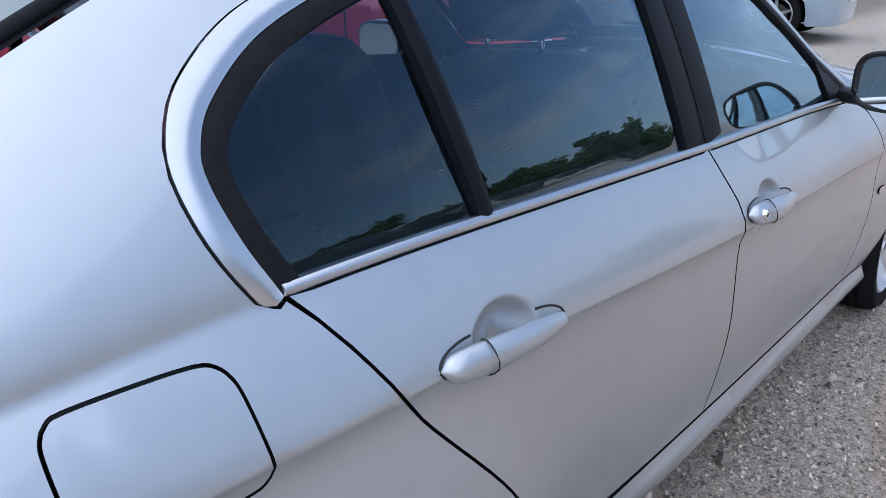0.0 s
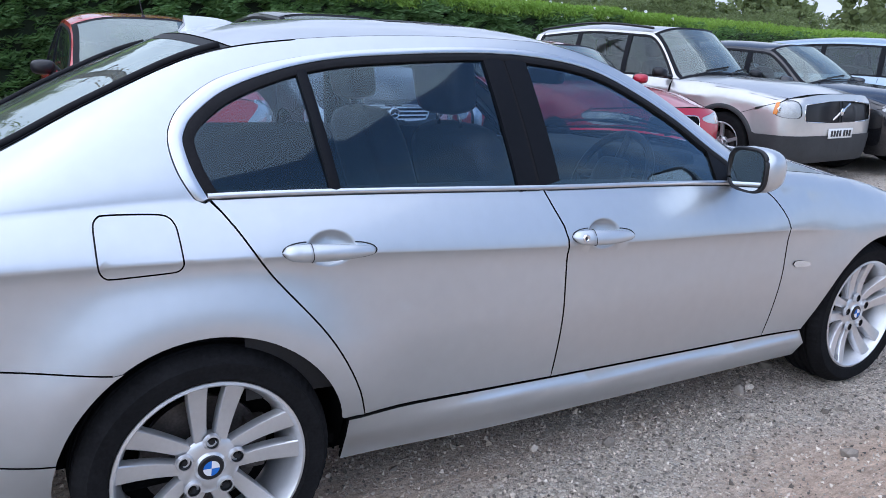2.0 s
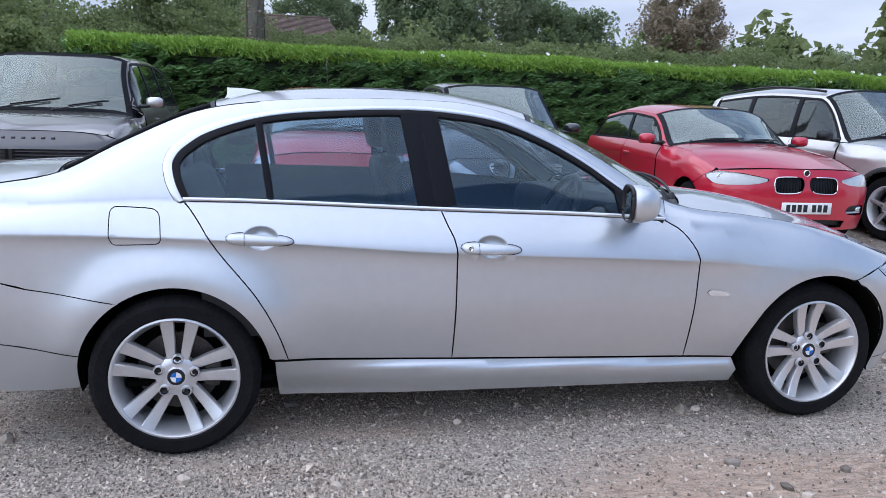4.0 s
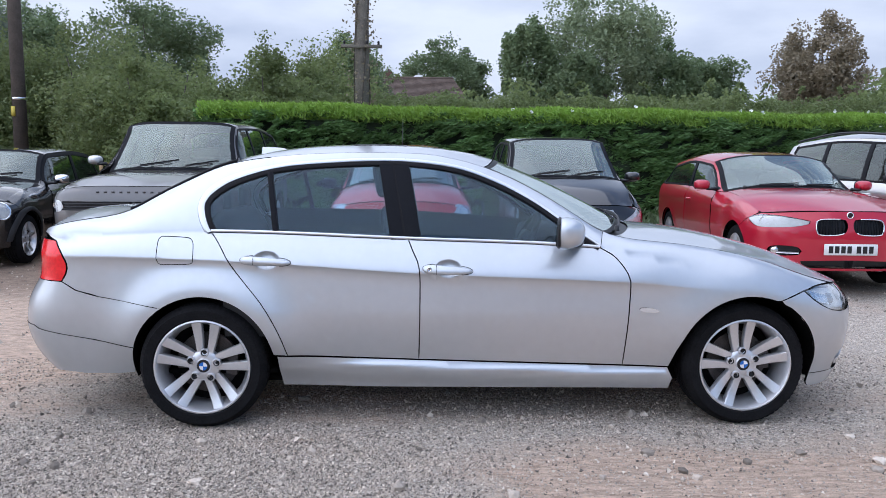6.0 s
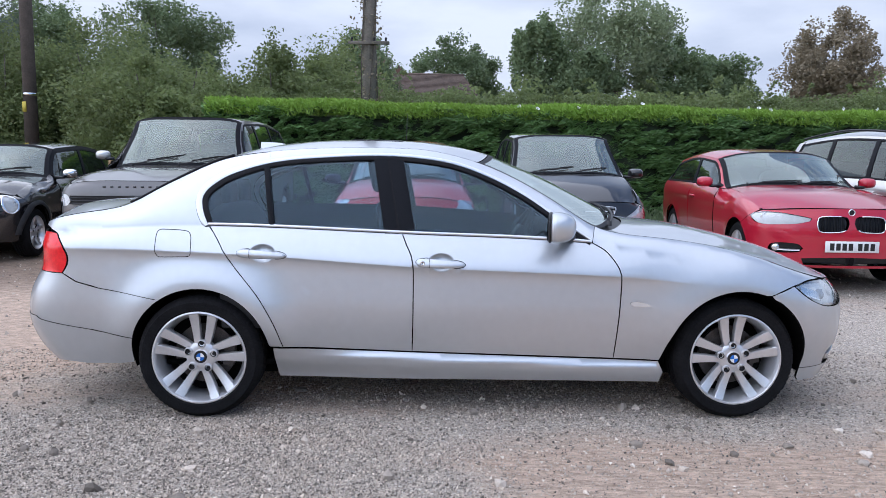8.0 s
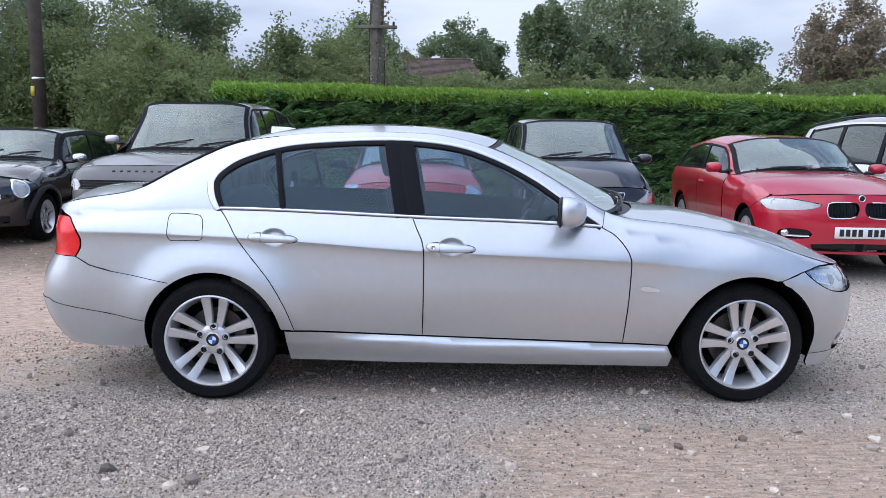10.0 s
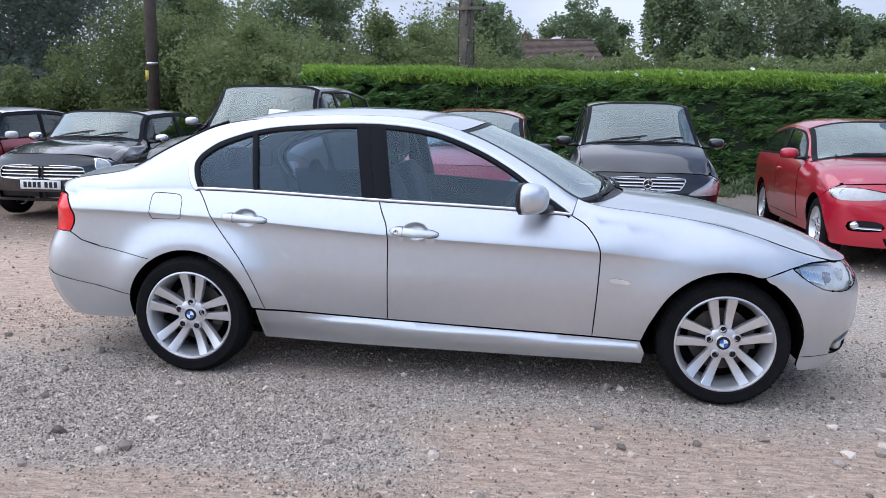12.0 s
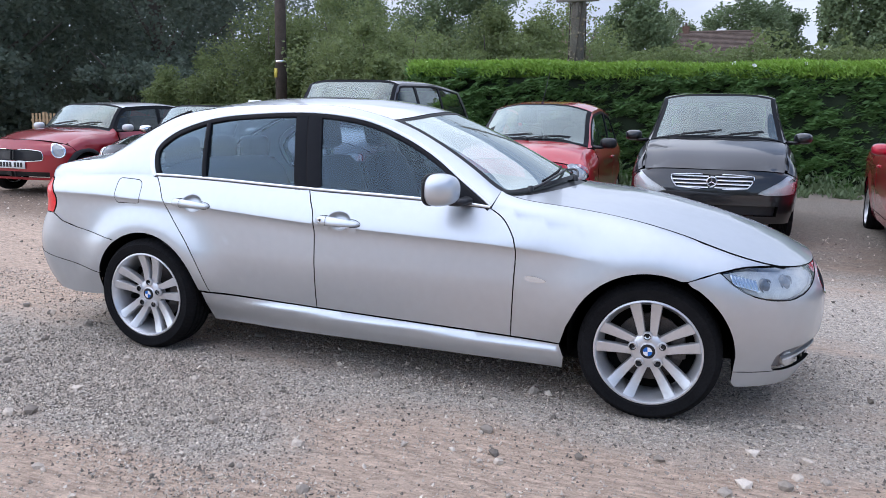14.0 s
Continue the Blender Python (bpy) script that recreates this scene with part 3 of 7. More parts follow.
DLO = [(0.037, 0.987), (0.010, 1.047), (-0.004, 1.108), (0.003, 1.143), (0.034, 1.182), (0.114, 1.236), (0.24, 1.282), (0.372, 1.312), (0.53, 1.330), (0.82, 1.346), (1.055, 1.342), (1.29, 1.309), (1.495, 1.236),
       (1.67, 1.145), (1.82, 1.043), (2.0, 0.921)]
dlo = curve2(DLO, 0.008)
belt_line = [(x, hero.belt_z(x)) for x in np.linspace(0.037, 2.0, 60)]


def dlo_z(x):
    up = dlo[24:]
    return float(np.interp(x, [p[0] for p in up], [p[1] for p in up]))


def offset_line(line, d):
    out = []
    for i in range(len(line)):
        a, b = np.array(line[max(i - 1, 0)]), np.array(line[min(i + 1, len(line) - 1)])
        t = (b - a) / (np.linalg.norm(b - a) + 1e-9)
        out.append((line[i][0] - t[1] * d, line[i][1] + t[0] * d))
    return out


DOOR_MID = curve2([(1.026, 0.958), (1.05, 0.90), (1.083, 0.81), (1.086, 0.6), (1.082, 0.3475)], 0.03)
DOOR_REAR = curve2([(0.042, 0.986), (0.09, 0.92), (0.164, 0.804), (0.301, 0.634), (0.38, 0.491), (0.422, 0.3685)], 0.03)
DOOR_FRONT = curve2([(2.003, 0.917), (2.055, 0.888), (2.10, 0.843), (2.143, 0.757), (2.142, 0.6), (2.126, 0.3165)], 0.03)
RUN = [0.0]
for _p, _q in zip(dlo, dlo[1:]):
    RUN.append(RUN[-1] + math.dist(_p, _q))
# the trim narrows towards the front and ends in a rounded foot at the door's corner
TRIM_OUT = [(0.026 + 0.006 * smooth(0.985, 1.08, p[1]) - 0.016 * smooth(0.0, 0.4, p[0])) * (0.55 + 0.45 * math.sqrt(1 - (1 - min(s_ / 0.020, 1.0)) ** 2)) for p, s_ in zip(dlo, RUN)]
trim_line = [(p[0] + o[0] - p[0], o[1]) for p, o in zip(dlo, [offset_line(dlo, w)[i] for i, w in enumerate(TRIM_OUT)])]
SPLIT = 0.33
split_z = float(np.interp(SPLIT, [p[0] for p in trim_line[36:]], [p[1] for p in trim_line[36:]]))
FUEL = curve2([(x_ - 0.006, z_) for x_, z_ in [(-0.2145, 0.938), (-0.2115, 0.953), (-0.203, 0.9625), (-0.188, 0.966), (-0.12, 0.964), (-0.07, 0.960), (-0.052, 0.953), (-0.042, 0.940), (-0.037, 0.92), (-0.033, 0.862), (-0.034, 0.846),
               (-0.042, 0.836), (-0.06, 0.832), (-0.12, 0.830), (-0.185, 0.829), (-0.2, 0.832), (-0.209, 0.842), (-0.214, 0.86), (-0.215, 0.90)]], 0.005, True)
HANDLES = ((0.318, 0.849, "rear"), (1.222, 0.811, "front"))


def hood_edge(v):
    """Where the bonnet's front edge lies in the wrapped coordinate."""
    x, y, z = hero.top(3.45, v)
    n = HERO["nose_n"]
    w = hero.half(min(x, 3.44), z)
    th = math.acos(min(1.0, max(0.0, (abs(y) / w) ** (n / 2))))
    return (HERO["nose_x"] + 0.5 * th / (math.pi / 2), z - 0.001)


tip = (hero.u_of(3.035, 0.707), 0.707)
edge_line = [hood_edge(v) for v in np.linspace(1.0, 0.0, 24)]
LAMP_LOW = curve2([tip, (hero.u_of(3.10, 0.655), 0.655), (hero.u_of(3.18, 0.612), 0.612), (hero.u_of(3.28, 0.592), 0.592), (hero.u_of(3.38, 0.605), 0.605), hood_edge(0.52)], 0.02)
LAMP_REAR = curve2([tip, (hero.u_of(3.14, 0.729), 0.729), hood_edge(0.985)], 0.02)
LAMP_TOP = LAMP_REAR + [hood_edge(v) for v in np.linspace(0.95, 0.52, 12)]
TAIL_LAMP = curve2([(-0.69, 0.742), (-0.664, 0.785), (-0.66, 0.83), (-0.685, 0.885), (-0.735, 0.938)], 0.02)


def hero_side(flip):
    """All panels of one flank."""
    W = hero.wrap
    # front wing
    wing = list(reversed(DOOR_FRONT))
    wing = [(2.364, 0.3085)] + straight([(2.364, 0.3085), (2.126, 0.3165)], 0.05)[1:] + wing[1:]
    wing += [(x, hero.rail_z(x) + 0.002) for x in np.linspace(2.03, 3.235, 40)]
    wing = hero.uu(wing) + [hood_edge(0.985)] + list(reversed(LAMP_REAR[:-1]))
    wing += hero.uu([(x, z) for x, z in straight([(2.975, 0.685), (2.91, 0.660)], 0.02)])
    a0, a1 = math.degrees(math.atan2(0.660 - HUB, 2.91 - BASE)), 180 - 1.4
    wing += arc(BASE, HUB, ARCH + 0.02, a0, 150, 22)[1:] + [(2.395, 0.40)]
    ob = link("front_wing", sheet_mesh("front_wing", wing, W, 0.03, 0.014, gap=0.003, flip=flip, lines=crease_lines(wing), eps=(1.2e-2, 3e-3)), M_SILVER, car)
    # front bumper, half
    fb = hero.uu([(2.91, 0.660), (2.975, 0.685)]) + LAMP_LOW + [hood_edge(v) for v in np.linspace(0.5, 0.0, 14)]
    top_u = HERO["nose_x"] + 0.503
    fb += [(top_u, z) for z in np.linspace(hood_edge(0)[1] - 0.03, 0.2, 14)]
    fb += [(u, 0.185) for u in np.linspace(top_u, hero.u_of(3.13, 0.185), 18)] + hero.uu([(3.113, 0.21), (3.116, 0.25), (3.119, 0.30)])
    fb += hero.uu(arc(BASE, HUB, ARCH + 0.02, 3, math.degrees(math.atan2(0.660 - HUB, 2.91 - BASE)), 16)[:-1])
    fog = [(hero.u_of(3.315, 0.30) + p[0], p[1]) for p in curve2([(-0.02, 0.272), (-0.02, 0.335), (0.0, 0.357), (0.12, 0.378), (0.22, 0.40), (0.22, 0.33), (0.14, 0.282), (0.04, 0.262)], 0.02, True)]
    kid = [(top_u - 0.135 + p[0], p[1]) for p in curve2([(0, 0.61), (0.005, 0.65), (0.03, 0.672), (0.09, 0.676), (0.114, 0.665), (0.118, 0.61), (0.112, 0.555), (0.03, 0.555)], 0.02, True)]
    low = [(top_u - 0.15, 0.25), (top_u - 0.15, 0.375), (top_u - 0.002, 0.375), (top_u - 0.002, 0.25)]
    bumper = link("front_bumper", sheet_mesh("front_bumper", fb, W, 0.035, 0.014, gap=0.002, flip=flip, holes=[fog, kid, low]), M_SILVER, car)
    link("fog_recess", sheet_mesh("fog_recess", fog, W, 0.03, 0, -0.03, flip), M_FOGWELL, bumper)
    fx, fy, fz = W(hero.u_of(3.36, 0.3), 0.305)
    bm = lathe_bm([(0.0, -0.006), (0.03, -0.004), (0.036, 0.004), (0.036, 0.03)], 24)
    bmesh.ops.transform(bm, matrix=Matrix.Translation((fx - 0.012, (fy + 0.012) * (-1 if flip else 1), fz)) @ Matrix.Rotation(radians(45 if not flip else 135), 4, "Z"), verts=bm.verts)
    part("fog_lamp", bm, M_WHITELENS, bumper)
    link("fog_blade", strip_mesh("fog_blade", [(fog[0][0] + t * 0.19, 0.305 + t * 0.045) for t in np.linspace(0.15, 0.95, 10)], -0.006, 0.006, W, -0.006, 0.02, flip=flip), M_SILVER, bumper)
    link("bumper_seam", strip_mesh("bumper_seam", [(u, 0.262) for u in np.linspace(hero.u_of(3.122, 0.262), fog[0][0] + 0.01, 14)], -0.0018, 0.0018, W, 0.0006, 0.004, flip=flip), M_BLACK, bumper)
    link("lower_grille", sheet_mesh("lower_grille", low, W, 0.04, 0, -0.03, flip), M_BLACK, bumper)
    kg = link("kidney_grille", sheet_mesh("kidney_grille", kid, W, 0.03, 0, -0.03, flip), M_BLACK, bumper)
    link("grille_surround", strip_mesh("grille_surround", kid, -0.003, 0.004, W, 0.001, 0.02, True, flip), M_CHROME, kg)
    for k in range(6):
        u = top_u - 0.118 + k * 0.018
        link("grille_bar", strip_mesh("grille_bar", [(u, z) for z in np.linspace(0.56, 0.67, 8)], -0.003, 0.003, W, -0.008, 0.02, flip=flip), M_BLACK, kg)
    # headlamp: bowl behind a clear lens
    lamp = LAMP_TOP + list(reversed(LAMP_LOW[1:-1]))
    hl = link("headlight", sheet_mesh("headlight", lamp, W, 0.03, 0.01, -0.001, flip, gap=0.003), M_LENS, car, "clear headlight")
    link("lamp_bowl", sheet_mesh("lamp_bowl", lamp, W, 0.03, 0, -0.026, flip, gap=0.004), M_LAMPBOWL, hl)
    for xx, zz, r in ((3.245, 0.646, 0.030), (3.33, 0.65, 0.034)):
        p = W(hero.u_of(xx, zz), zz)
        bm = lathe_bm([(0.0, -0.018), (r * 0.55, -0.012), (r * 0.8, 0.0), (r, 0.002), (r * 1.08, -0.006), (r * 1.12, 0.02)], 28)
        bmesh.ops.transform(bm, matrix=Matrix.Translation((p[0] - 0.02, (p[1] + 0.025) * (-1 if flip else 1), p[2])) @ Matrix.Rotation(radians(58 if not flip else 122), 4, "Z"), verts=bm.verts)
        part("projector", bm, M_LAMPDOME, hl)
    for k in range(7):
        t = k / 7
        xx, zz = 3.085 + 0.11 * t, 0.678 - 0.03 * t
        link("reflector_rib", strip_mesh("reflector_rib", [(hero.u_of(xx + 0.02 * q, zz + 0.03 - 0.05 * q), zz + 0.03 - 0.05 * q) for q in np.linspace(0, 1, 5)], -0.004, 0.004, W, -0.02, 0.01, flip=flip), M_CHROME, hl)
    # doors
    cups = {}
    for cx, cz, which in HANDLES:
        fn = bowl(W, cx + 0.006, cz + 0.004, 0.068, 0.046, 0.026)
        if which == "front":
            poly = [(x, z - 0.0) for x, z in DOOR_MID] + straight([(1.082, 0.3475), (2.126, 0.3165)], 0.05)[1:-1] + list(reversed(DOOR_FRONT)) + [(x, hero.belt_z(x) - 0.002) for x in np.linspace(1.99, 1.04, 30)]
        else:
            poly = DOOR_REAR + straight([(0.422, 0.3685), (1.082, 0.3475)], 0.05)[1:-1] + list(reversed(DOOR_MID)) + [(x, hero.belt_z(x) - 0.002) for x in np.linspace(1.005, 0.075, 30)]
        door = link(which + "_door", sheet_mesh(which + "_door", poly, fn, 0.03, 0.016, gap=0.003, flip=flip, lines=crease_lines(poly, cx + 0.006) + cup_lines(cx + 0.006, cz + 0.004), eps=(2e-3, 2e-3)), M_SILVER, car)
        door_handle(door, cx, cz, which == "front" and not flip, flip)
        cups[which] = door
    # flank behind the rear door
    q = [(x - 0.001, z) for x, z in reversed(trim_line[::2]) if x < SPLIT - 0.004 and z > 0.97] + [(0.030, 0.979), (0.040, 0.9835)]
    q = [(SPLIT, hero.rail_z(SPLIT)), (SPLIT, split_z)] + q + DOOR_REAR[1:] + [(0.40, 0.372), (0.36, 0.372)]
    q += arc(0, HUB, ARCH + 0.012, 10, 125, 26) + straight([(-0.214, 0.617), (-0.51, 0.668), (-0.62, 0.700), (-0.655, 0.722), (-0.69, 0.742)], 0.03) + TAIL_LAMP[1:] + [(-0.78, 0.955), (-0.855, 0.972)]
    q += [(x, hero.rail_z(x) - 0.002) for x in np.linspace(-0.86, 0.31, 44)]
    qp = link("quarter_panel", sheet_mesh("quarter_panel", hero.uu(q), W, 0.03, 0.014, gap=0.0018, flip=flip, holes=[FUEL] if not flip else [], lines=crease_lines(q) + [[(float(x), hero.belt_z(x) + d) for x in np.arange(-0.5, 0.02, 0.03)] for d in (-0.02, -0.008, 0.0, 0.008, 0.02)], eps=(1e-2, 5e-3)), M_SILVER, car)
    if not flip:
        link("fuel_flap", sheet_mesh("fuel_flap", FUEL, W, 0.03, 0.012, 0.0, flip, gap=0.002, lines=crease_lines(FUEL), eps=(1e-2, 3e-3)), M_SILVER, qp)
        link("flap_well", sheet_mesh("flap_well", shrink(FUEL, -0.01), W, 0.05, 0, -0.016, flip), M_BLACK, qp)
    # rear bumper in two tiers
    end_u = HERO["tail_x"] - 0.503
    mid_a, mid_b = (-0.341, 0.415), (-0.83, 0.498)
    split = hero.uu(straight([mid_a, (-0.55, 0.452), mid_b], 0.03)) + [(u, 0.512) for u in np.linspace(hero.u_of(-0.86, 0.5), end_u, 10)]
    up = hero.uu(arc(0, HUB, ARCH + 0.012, 162, 122, 10)) + hero.uu(straight([(-0.214, 0.617), (-0.51, 0.668), (-0.62, 0.700), (-0.655, 0.722), (-0.69, 0.742)], 0.03)) + hero.uu([(-0.75, 0.742), (-0.82, 0.742)]) + [(u, 0.742) for u in np.linspace(hero.u_of(-0.86, 0.742), end_u, 12)]
    rb = link("rear_bumper", sheet_mesh("rear_bumper", up + list(reversed(split)), W, 0.03, 0.016, 0.004, gap=0.0014, flip=flip), M_SILVER, car)

    dn = split + [(end_u, 0.30)] + [(u, 0.275) for u in np.linspace(end_u, hero.u_of(-0.75, 0.275), 12)] + hero.uu([(-0.60, 0.268), (-0.45, 0.268), (-0.36, 0.275)]) + hero.uu(arc(0, HUB, ARCH + 0.012, 184, 166, 6))
    link("bumper_valance", sheet_mesh("bumper_valance", dn, W, 0.03, 0.014, 0.007, gap=0.0008, flip=flip), M_SILVER, rb)
    # tail lamp and the boot's rear face
    tl = hero.uu(TAIL_LAMP) + [(u, 0.945) for u in np.linspace(hero.u_of(-0.78, 0.95), end_u + 0.18, 10)] + [(u, 0.742) for u in np.linspace(end_u + 0.2, hero.u_of(-0.78, 0.742), 10)]
    lampt = link("tail_light", sheet_mesh("tail_light", tl, W, 0.03, 0.012, 0.004, flip, gap=0.003), M_RED_LENS, car, "red tail light")
    face = [(u, 0.744) for u in np.linspace(end_u + 0.19, end_u, 10)] + [(end_u, z) for z in np.linspace(0.76, 0.965, 8)] + [(u, 0.965) for u in np.linspace(end_u, hero.u_of(-0.82, 0.95), 16)] + [(end_u + 0.18, 0.95)]
    link("boot_face", sheet_mesh("boot_face", face, W, 0.03, 0.012, 0.0, flip, gap=0.001), M_SILVER, car)
    # sill with a raised skirt
    def sill_fn(u, z):
        x, y, zz = W(u, z)
        t = (0.372 - 0.0325 * (u - 0.37)) - z
        k = smooth(0.45, 0.95, u)
        bulge = 0.028 * smooth(0.0, 0.045, t) * k + 0.006 * (1 - k) - 0.03 * smooth(0.06, 0.17, t)
        return (x, y - bulge, zz)
    sl = [(0.374, 0.3)] + straight([(0.37, 0.3665), (2.36, 0.3055)], 0.04) + [(2.385, 0.25)] + straight([(2.375, 0.186), (0.385, 0.193)], 0.05)
    link("side_skirt", sheet_mesh("side_skirt", sl, sill_fn, 0.022, 0.014, gap=0.002, flip=flip), M_SILVER, car)
    link("skirt_shelf", sheet_mesh("skirt_shelf", straight([(0.38, 0.22), (2.36, 0.21), (2.36, 0.36), (0.38, 0.38), (0.38, 0.22)], 0.08)[:-1], W, 0.08, 0, -0.03, flip), M_UNDER, car)
    # windows, seals and trim
    n = len(dlo)
    tr = link("window_trim", strip_mesh("window_trim", dlo, 0.0, TRIM_OUT, W, 0.006, 0.012, flip=flip), M_TRIM, car, "satin silver window surround")
    link("waist_trim", strip_mesh("waist_trim", belt_line, -0.002, 0.012, W, 0.007, 0.012, flip=flip), M_TRIM, car)
    rim = offset_line(dlo, -0.001)
    link("window_seal", strip_mesh("window_seal", rim, [-0.026 + 0.007 * smooth(0.05, 0.4, p[0]) for p in dlo], 0.0, W, 0.004, 0.02, flip=flip), M_RUBBER, car)
    edge_q = [(0.315 + (z - 0.99) * -0.16, z) for z in (0.99, 1.31)]
    pill = {"quarter_divider": ((0.362, 0.985), (0.316, 1.287), -0.014, 0.014, M_PILLAR), "rear_pillar_trim": ((0.967, 0.975), (0.905, 1.35), -0.032, 0.036, M_PILLAR),
            "front_pillar_trim": ((1.052, 0.972), (0.985, 1.35), -0.036, 0.040, M_PILLAR)}
    link("centre_pillar", strip_mesh("centre_pillar", straight([(0.945, 1.352), (1.01, 0.965)], 0.03), -0.07, 0.07, W, 0.0005, 0.02, flip=flip), M_RUBBER, car)
    for nm, (p, q2, a, b, m_) in pill.items():
        link(nm, strip_mesh(nm, straight([q2, p], 0.03), a, b, W, 0.0035 if "divider" not in nm else 0.006, 0.015, flip=flip), m_, car)
    in_top = offset_line(dlo, -0.014)
    def pane(name, xa0, xa1, xb0, xb1, parent):
        """Glass between two slanted edges: xa at the waist and xa1 at the top, likewise xb."""
        za, zb = dlo_z(xa1) - 0.012, dlo_z(xb1) - 0.012
        topl = [(x, dlo_z(x) - 0.012) for x in np.linspace(xa1, xb1, 24)]
        poly = [(xa0, hero.belt_z(xa0) + 0.004)] + topl + [(xb0, hero.belt_z(xb0) + 0.004)] + [(x, hero.belt_z(x) + 0.004) for x in np.linspace(xb0, xa0, 20)][1:-1]
        return link(name, sheet_mesh(name, poly, W, 0.06, 0, -0.006, flip), M_GLASS, parent)
    ql = [p for p in in_top if p[0] < 0.33 and p[1] > 1.0]
    qpoly = ql + [(0.35, 1.0)] + [(x, hero.belt_z(x) + 0.004) for x in np.linspace(0.33, 0.06, 8)]
    link("quarter_window", sheet_mesh("quarter_window", qpoly, W, 0.06, 0, -0.006, flip), M_GLASS, qp)
    pane("door_window", 0.365, 0.315, 0.965, 0.905, cups["rear"])
    pane("door_window", 1.05, 0.985, 1.985, 1.985, cups["front"])
    # triangle behind the mirror
    tri = [(1.80, hero.belt_z(1.8) + 0.004), (1.79, 1.04), (1.83, 1.025), (1.98, 0.932), (1.985, hero.belt_z(1.985) + 0.004)]
    link("mirror_triangle", sheet_mesh("mirror_triangle", tri, W, 0.04, 0.008, 0.002, flip), M_PILLAR, cups["front"])
    # cantrail: closes the wing-top to roof gap along the door frames
    cant = [(x, hero.rail_z(x) + 0.0) for x in np.linspace(SPLIT - 0.008, 2.03, 60)]
    low_line = [(SPLIT - 0.008, split_z - 0.001)] + [p for p in trim_line if SPLIT + 0.004 < p[0] < 2.02 and p[1] > 1.0 or p[0] > 1.9]
    poly = cant + list(reversed(low_line))
    link("roof_side", sheet_mesh("roof_side", poly, W, 0.03, 0.01, -0.0008, flip, gap=0.0004), M_SILVER, car)
    # indicator repeater
    rep = curve2([(2.192, 0.612), (2.202, 0.622), (2.24, 0.622), (2.285, 0.612), (2.297, 0.603), (2.285, 0.597), (2.24, 0.596), (2.205, 0.601)], 0.01, True)
    link("side_repeater", sheet_mesh("side_repeater", rep, W, 0.02, 0.006, 0.005, flip), M_WHITELENS, ob, "clear side indicator")
    link("repeater_gasket", strip_mesh("repeater_gasket", rep, -0.0030, 0.0, W, 0.001, 0.006, True, flip), M_BLACK, ob)
    # door card and wheel housings
    cardp = [(0.10, 0.45), (0.09, 1.055), (1.0, 1.038), (1.85, 0.99), (1.98, 0.45)] if flip else [(0.10, 0.45), (0.09, 1.010), (1.0, 0.993), (1.93, 0.952), (1.98, 0.45)]
    link("door_card", sheet_mesh("door_card", straight(cardp + [cardp[0]], 0.06)[:-1], W, 0.1, 0, -0.055, flip), M_DASH, car)
    for ax in (0.0, BASE):
        bm = bmesh.new()
        prev = None
        for k in range(25):
            a = radians(-12 + 204 * k / 24)
            x, z = ax + (ARCH + 0.023) * math.cos(a), HUB + (ARCH + 0.023) * math.sin(a)
            y0 = hero.half(x, z) * hero.ends(x, z) - 0.016
            row = [bm.verts.new((x, (y if flip else -y), z)) for y in (y0, 0.7, 0.5)]
            if prev:
                for j in range(2):
                    bm.faces.new((prev[j], prev[j + 1], row[j + 1], row[j]))
            prev = row
        back = [v for v in bm.verts if abs(abs(v.co.y) - 0.5) < 1e-6]
        bm.faces.new(back)
        part("wheel_housing", bm, M_UNDER, car)


def crease_lines(poly, cup=None):
    """Lines along the crease, so that it stays crisp; cup: where a handle interrupts it."""
    xs = [p[0] for p in poly]
    out = []
    for d in (-0.07, -0.045, -0.028, -0.016, -0.008, -0.003, 0.002, 0.008, 0.025):
        run = []
        for x in np.arange(max(min(xs), -0.74) + 0.005, min(max(xs), 2.5), 0.025):
            if cup is not None and abs(x - cup) < 0.078:
                if run:
                    out.append(hero.uu(run))
                run = []
            else:
                run.append((float(x), hero.crease(x) + d))
        if run:
            out.append(hero.uu(run))
    return out


def cup_lines(cx, cz):
    """Rings round a hand cup."""
    return [[(cx + 0.068 * r * math.cos(a), cz + 0.046 * r * math.sin(a)) for a in np.linspace(0, 2 * math.pi, 37)] for r in (0.3, 0.5, 0.66, 0.8, 0.9, 0.98, 1.06)]


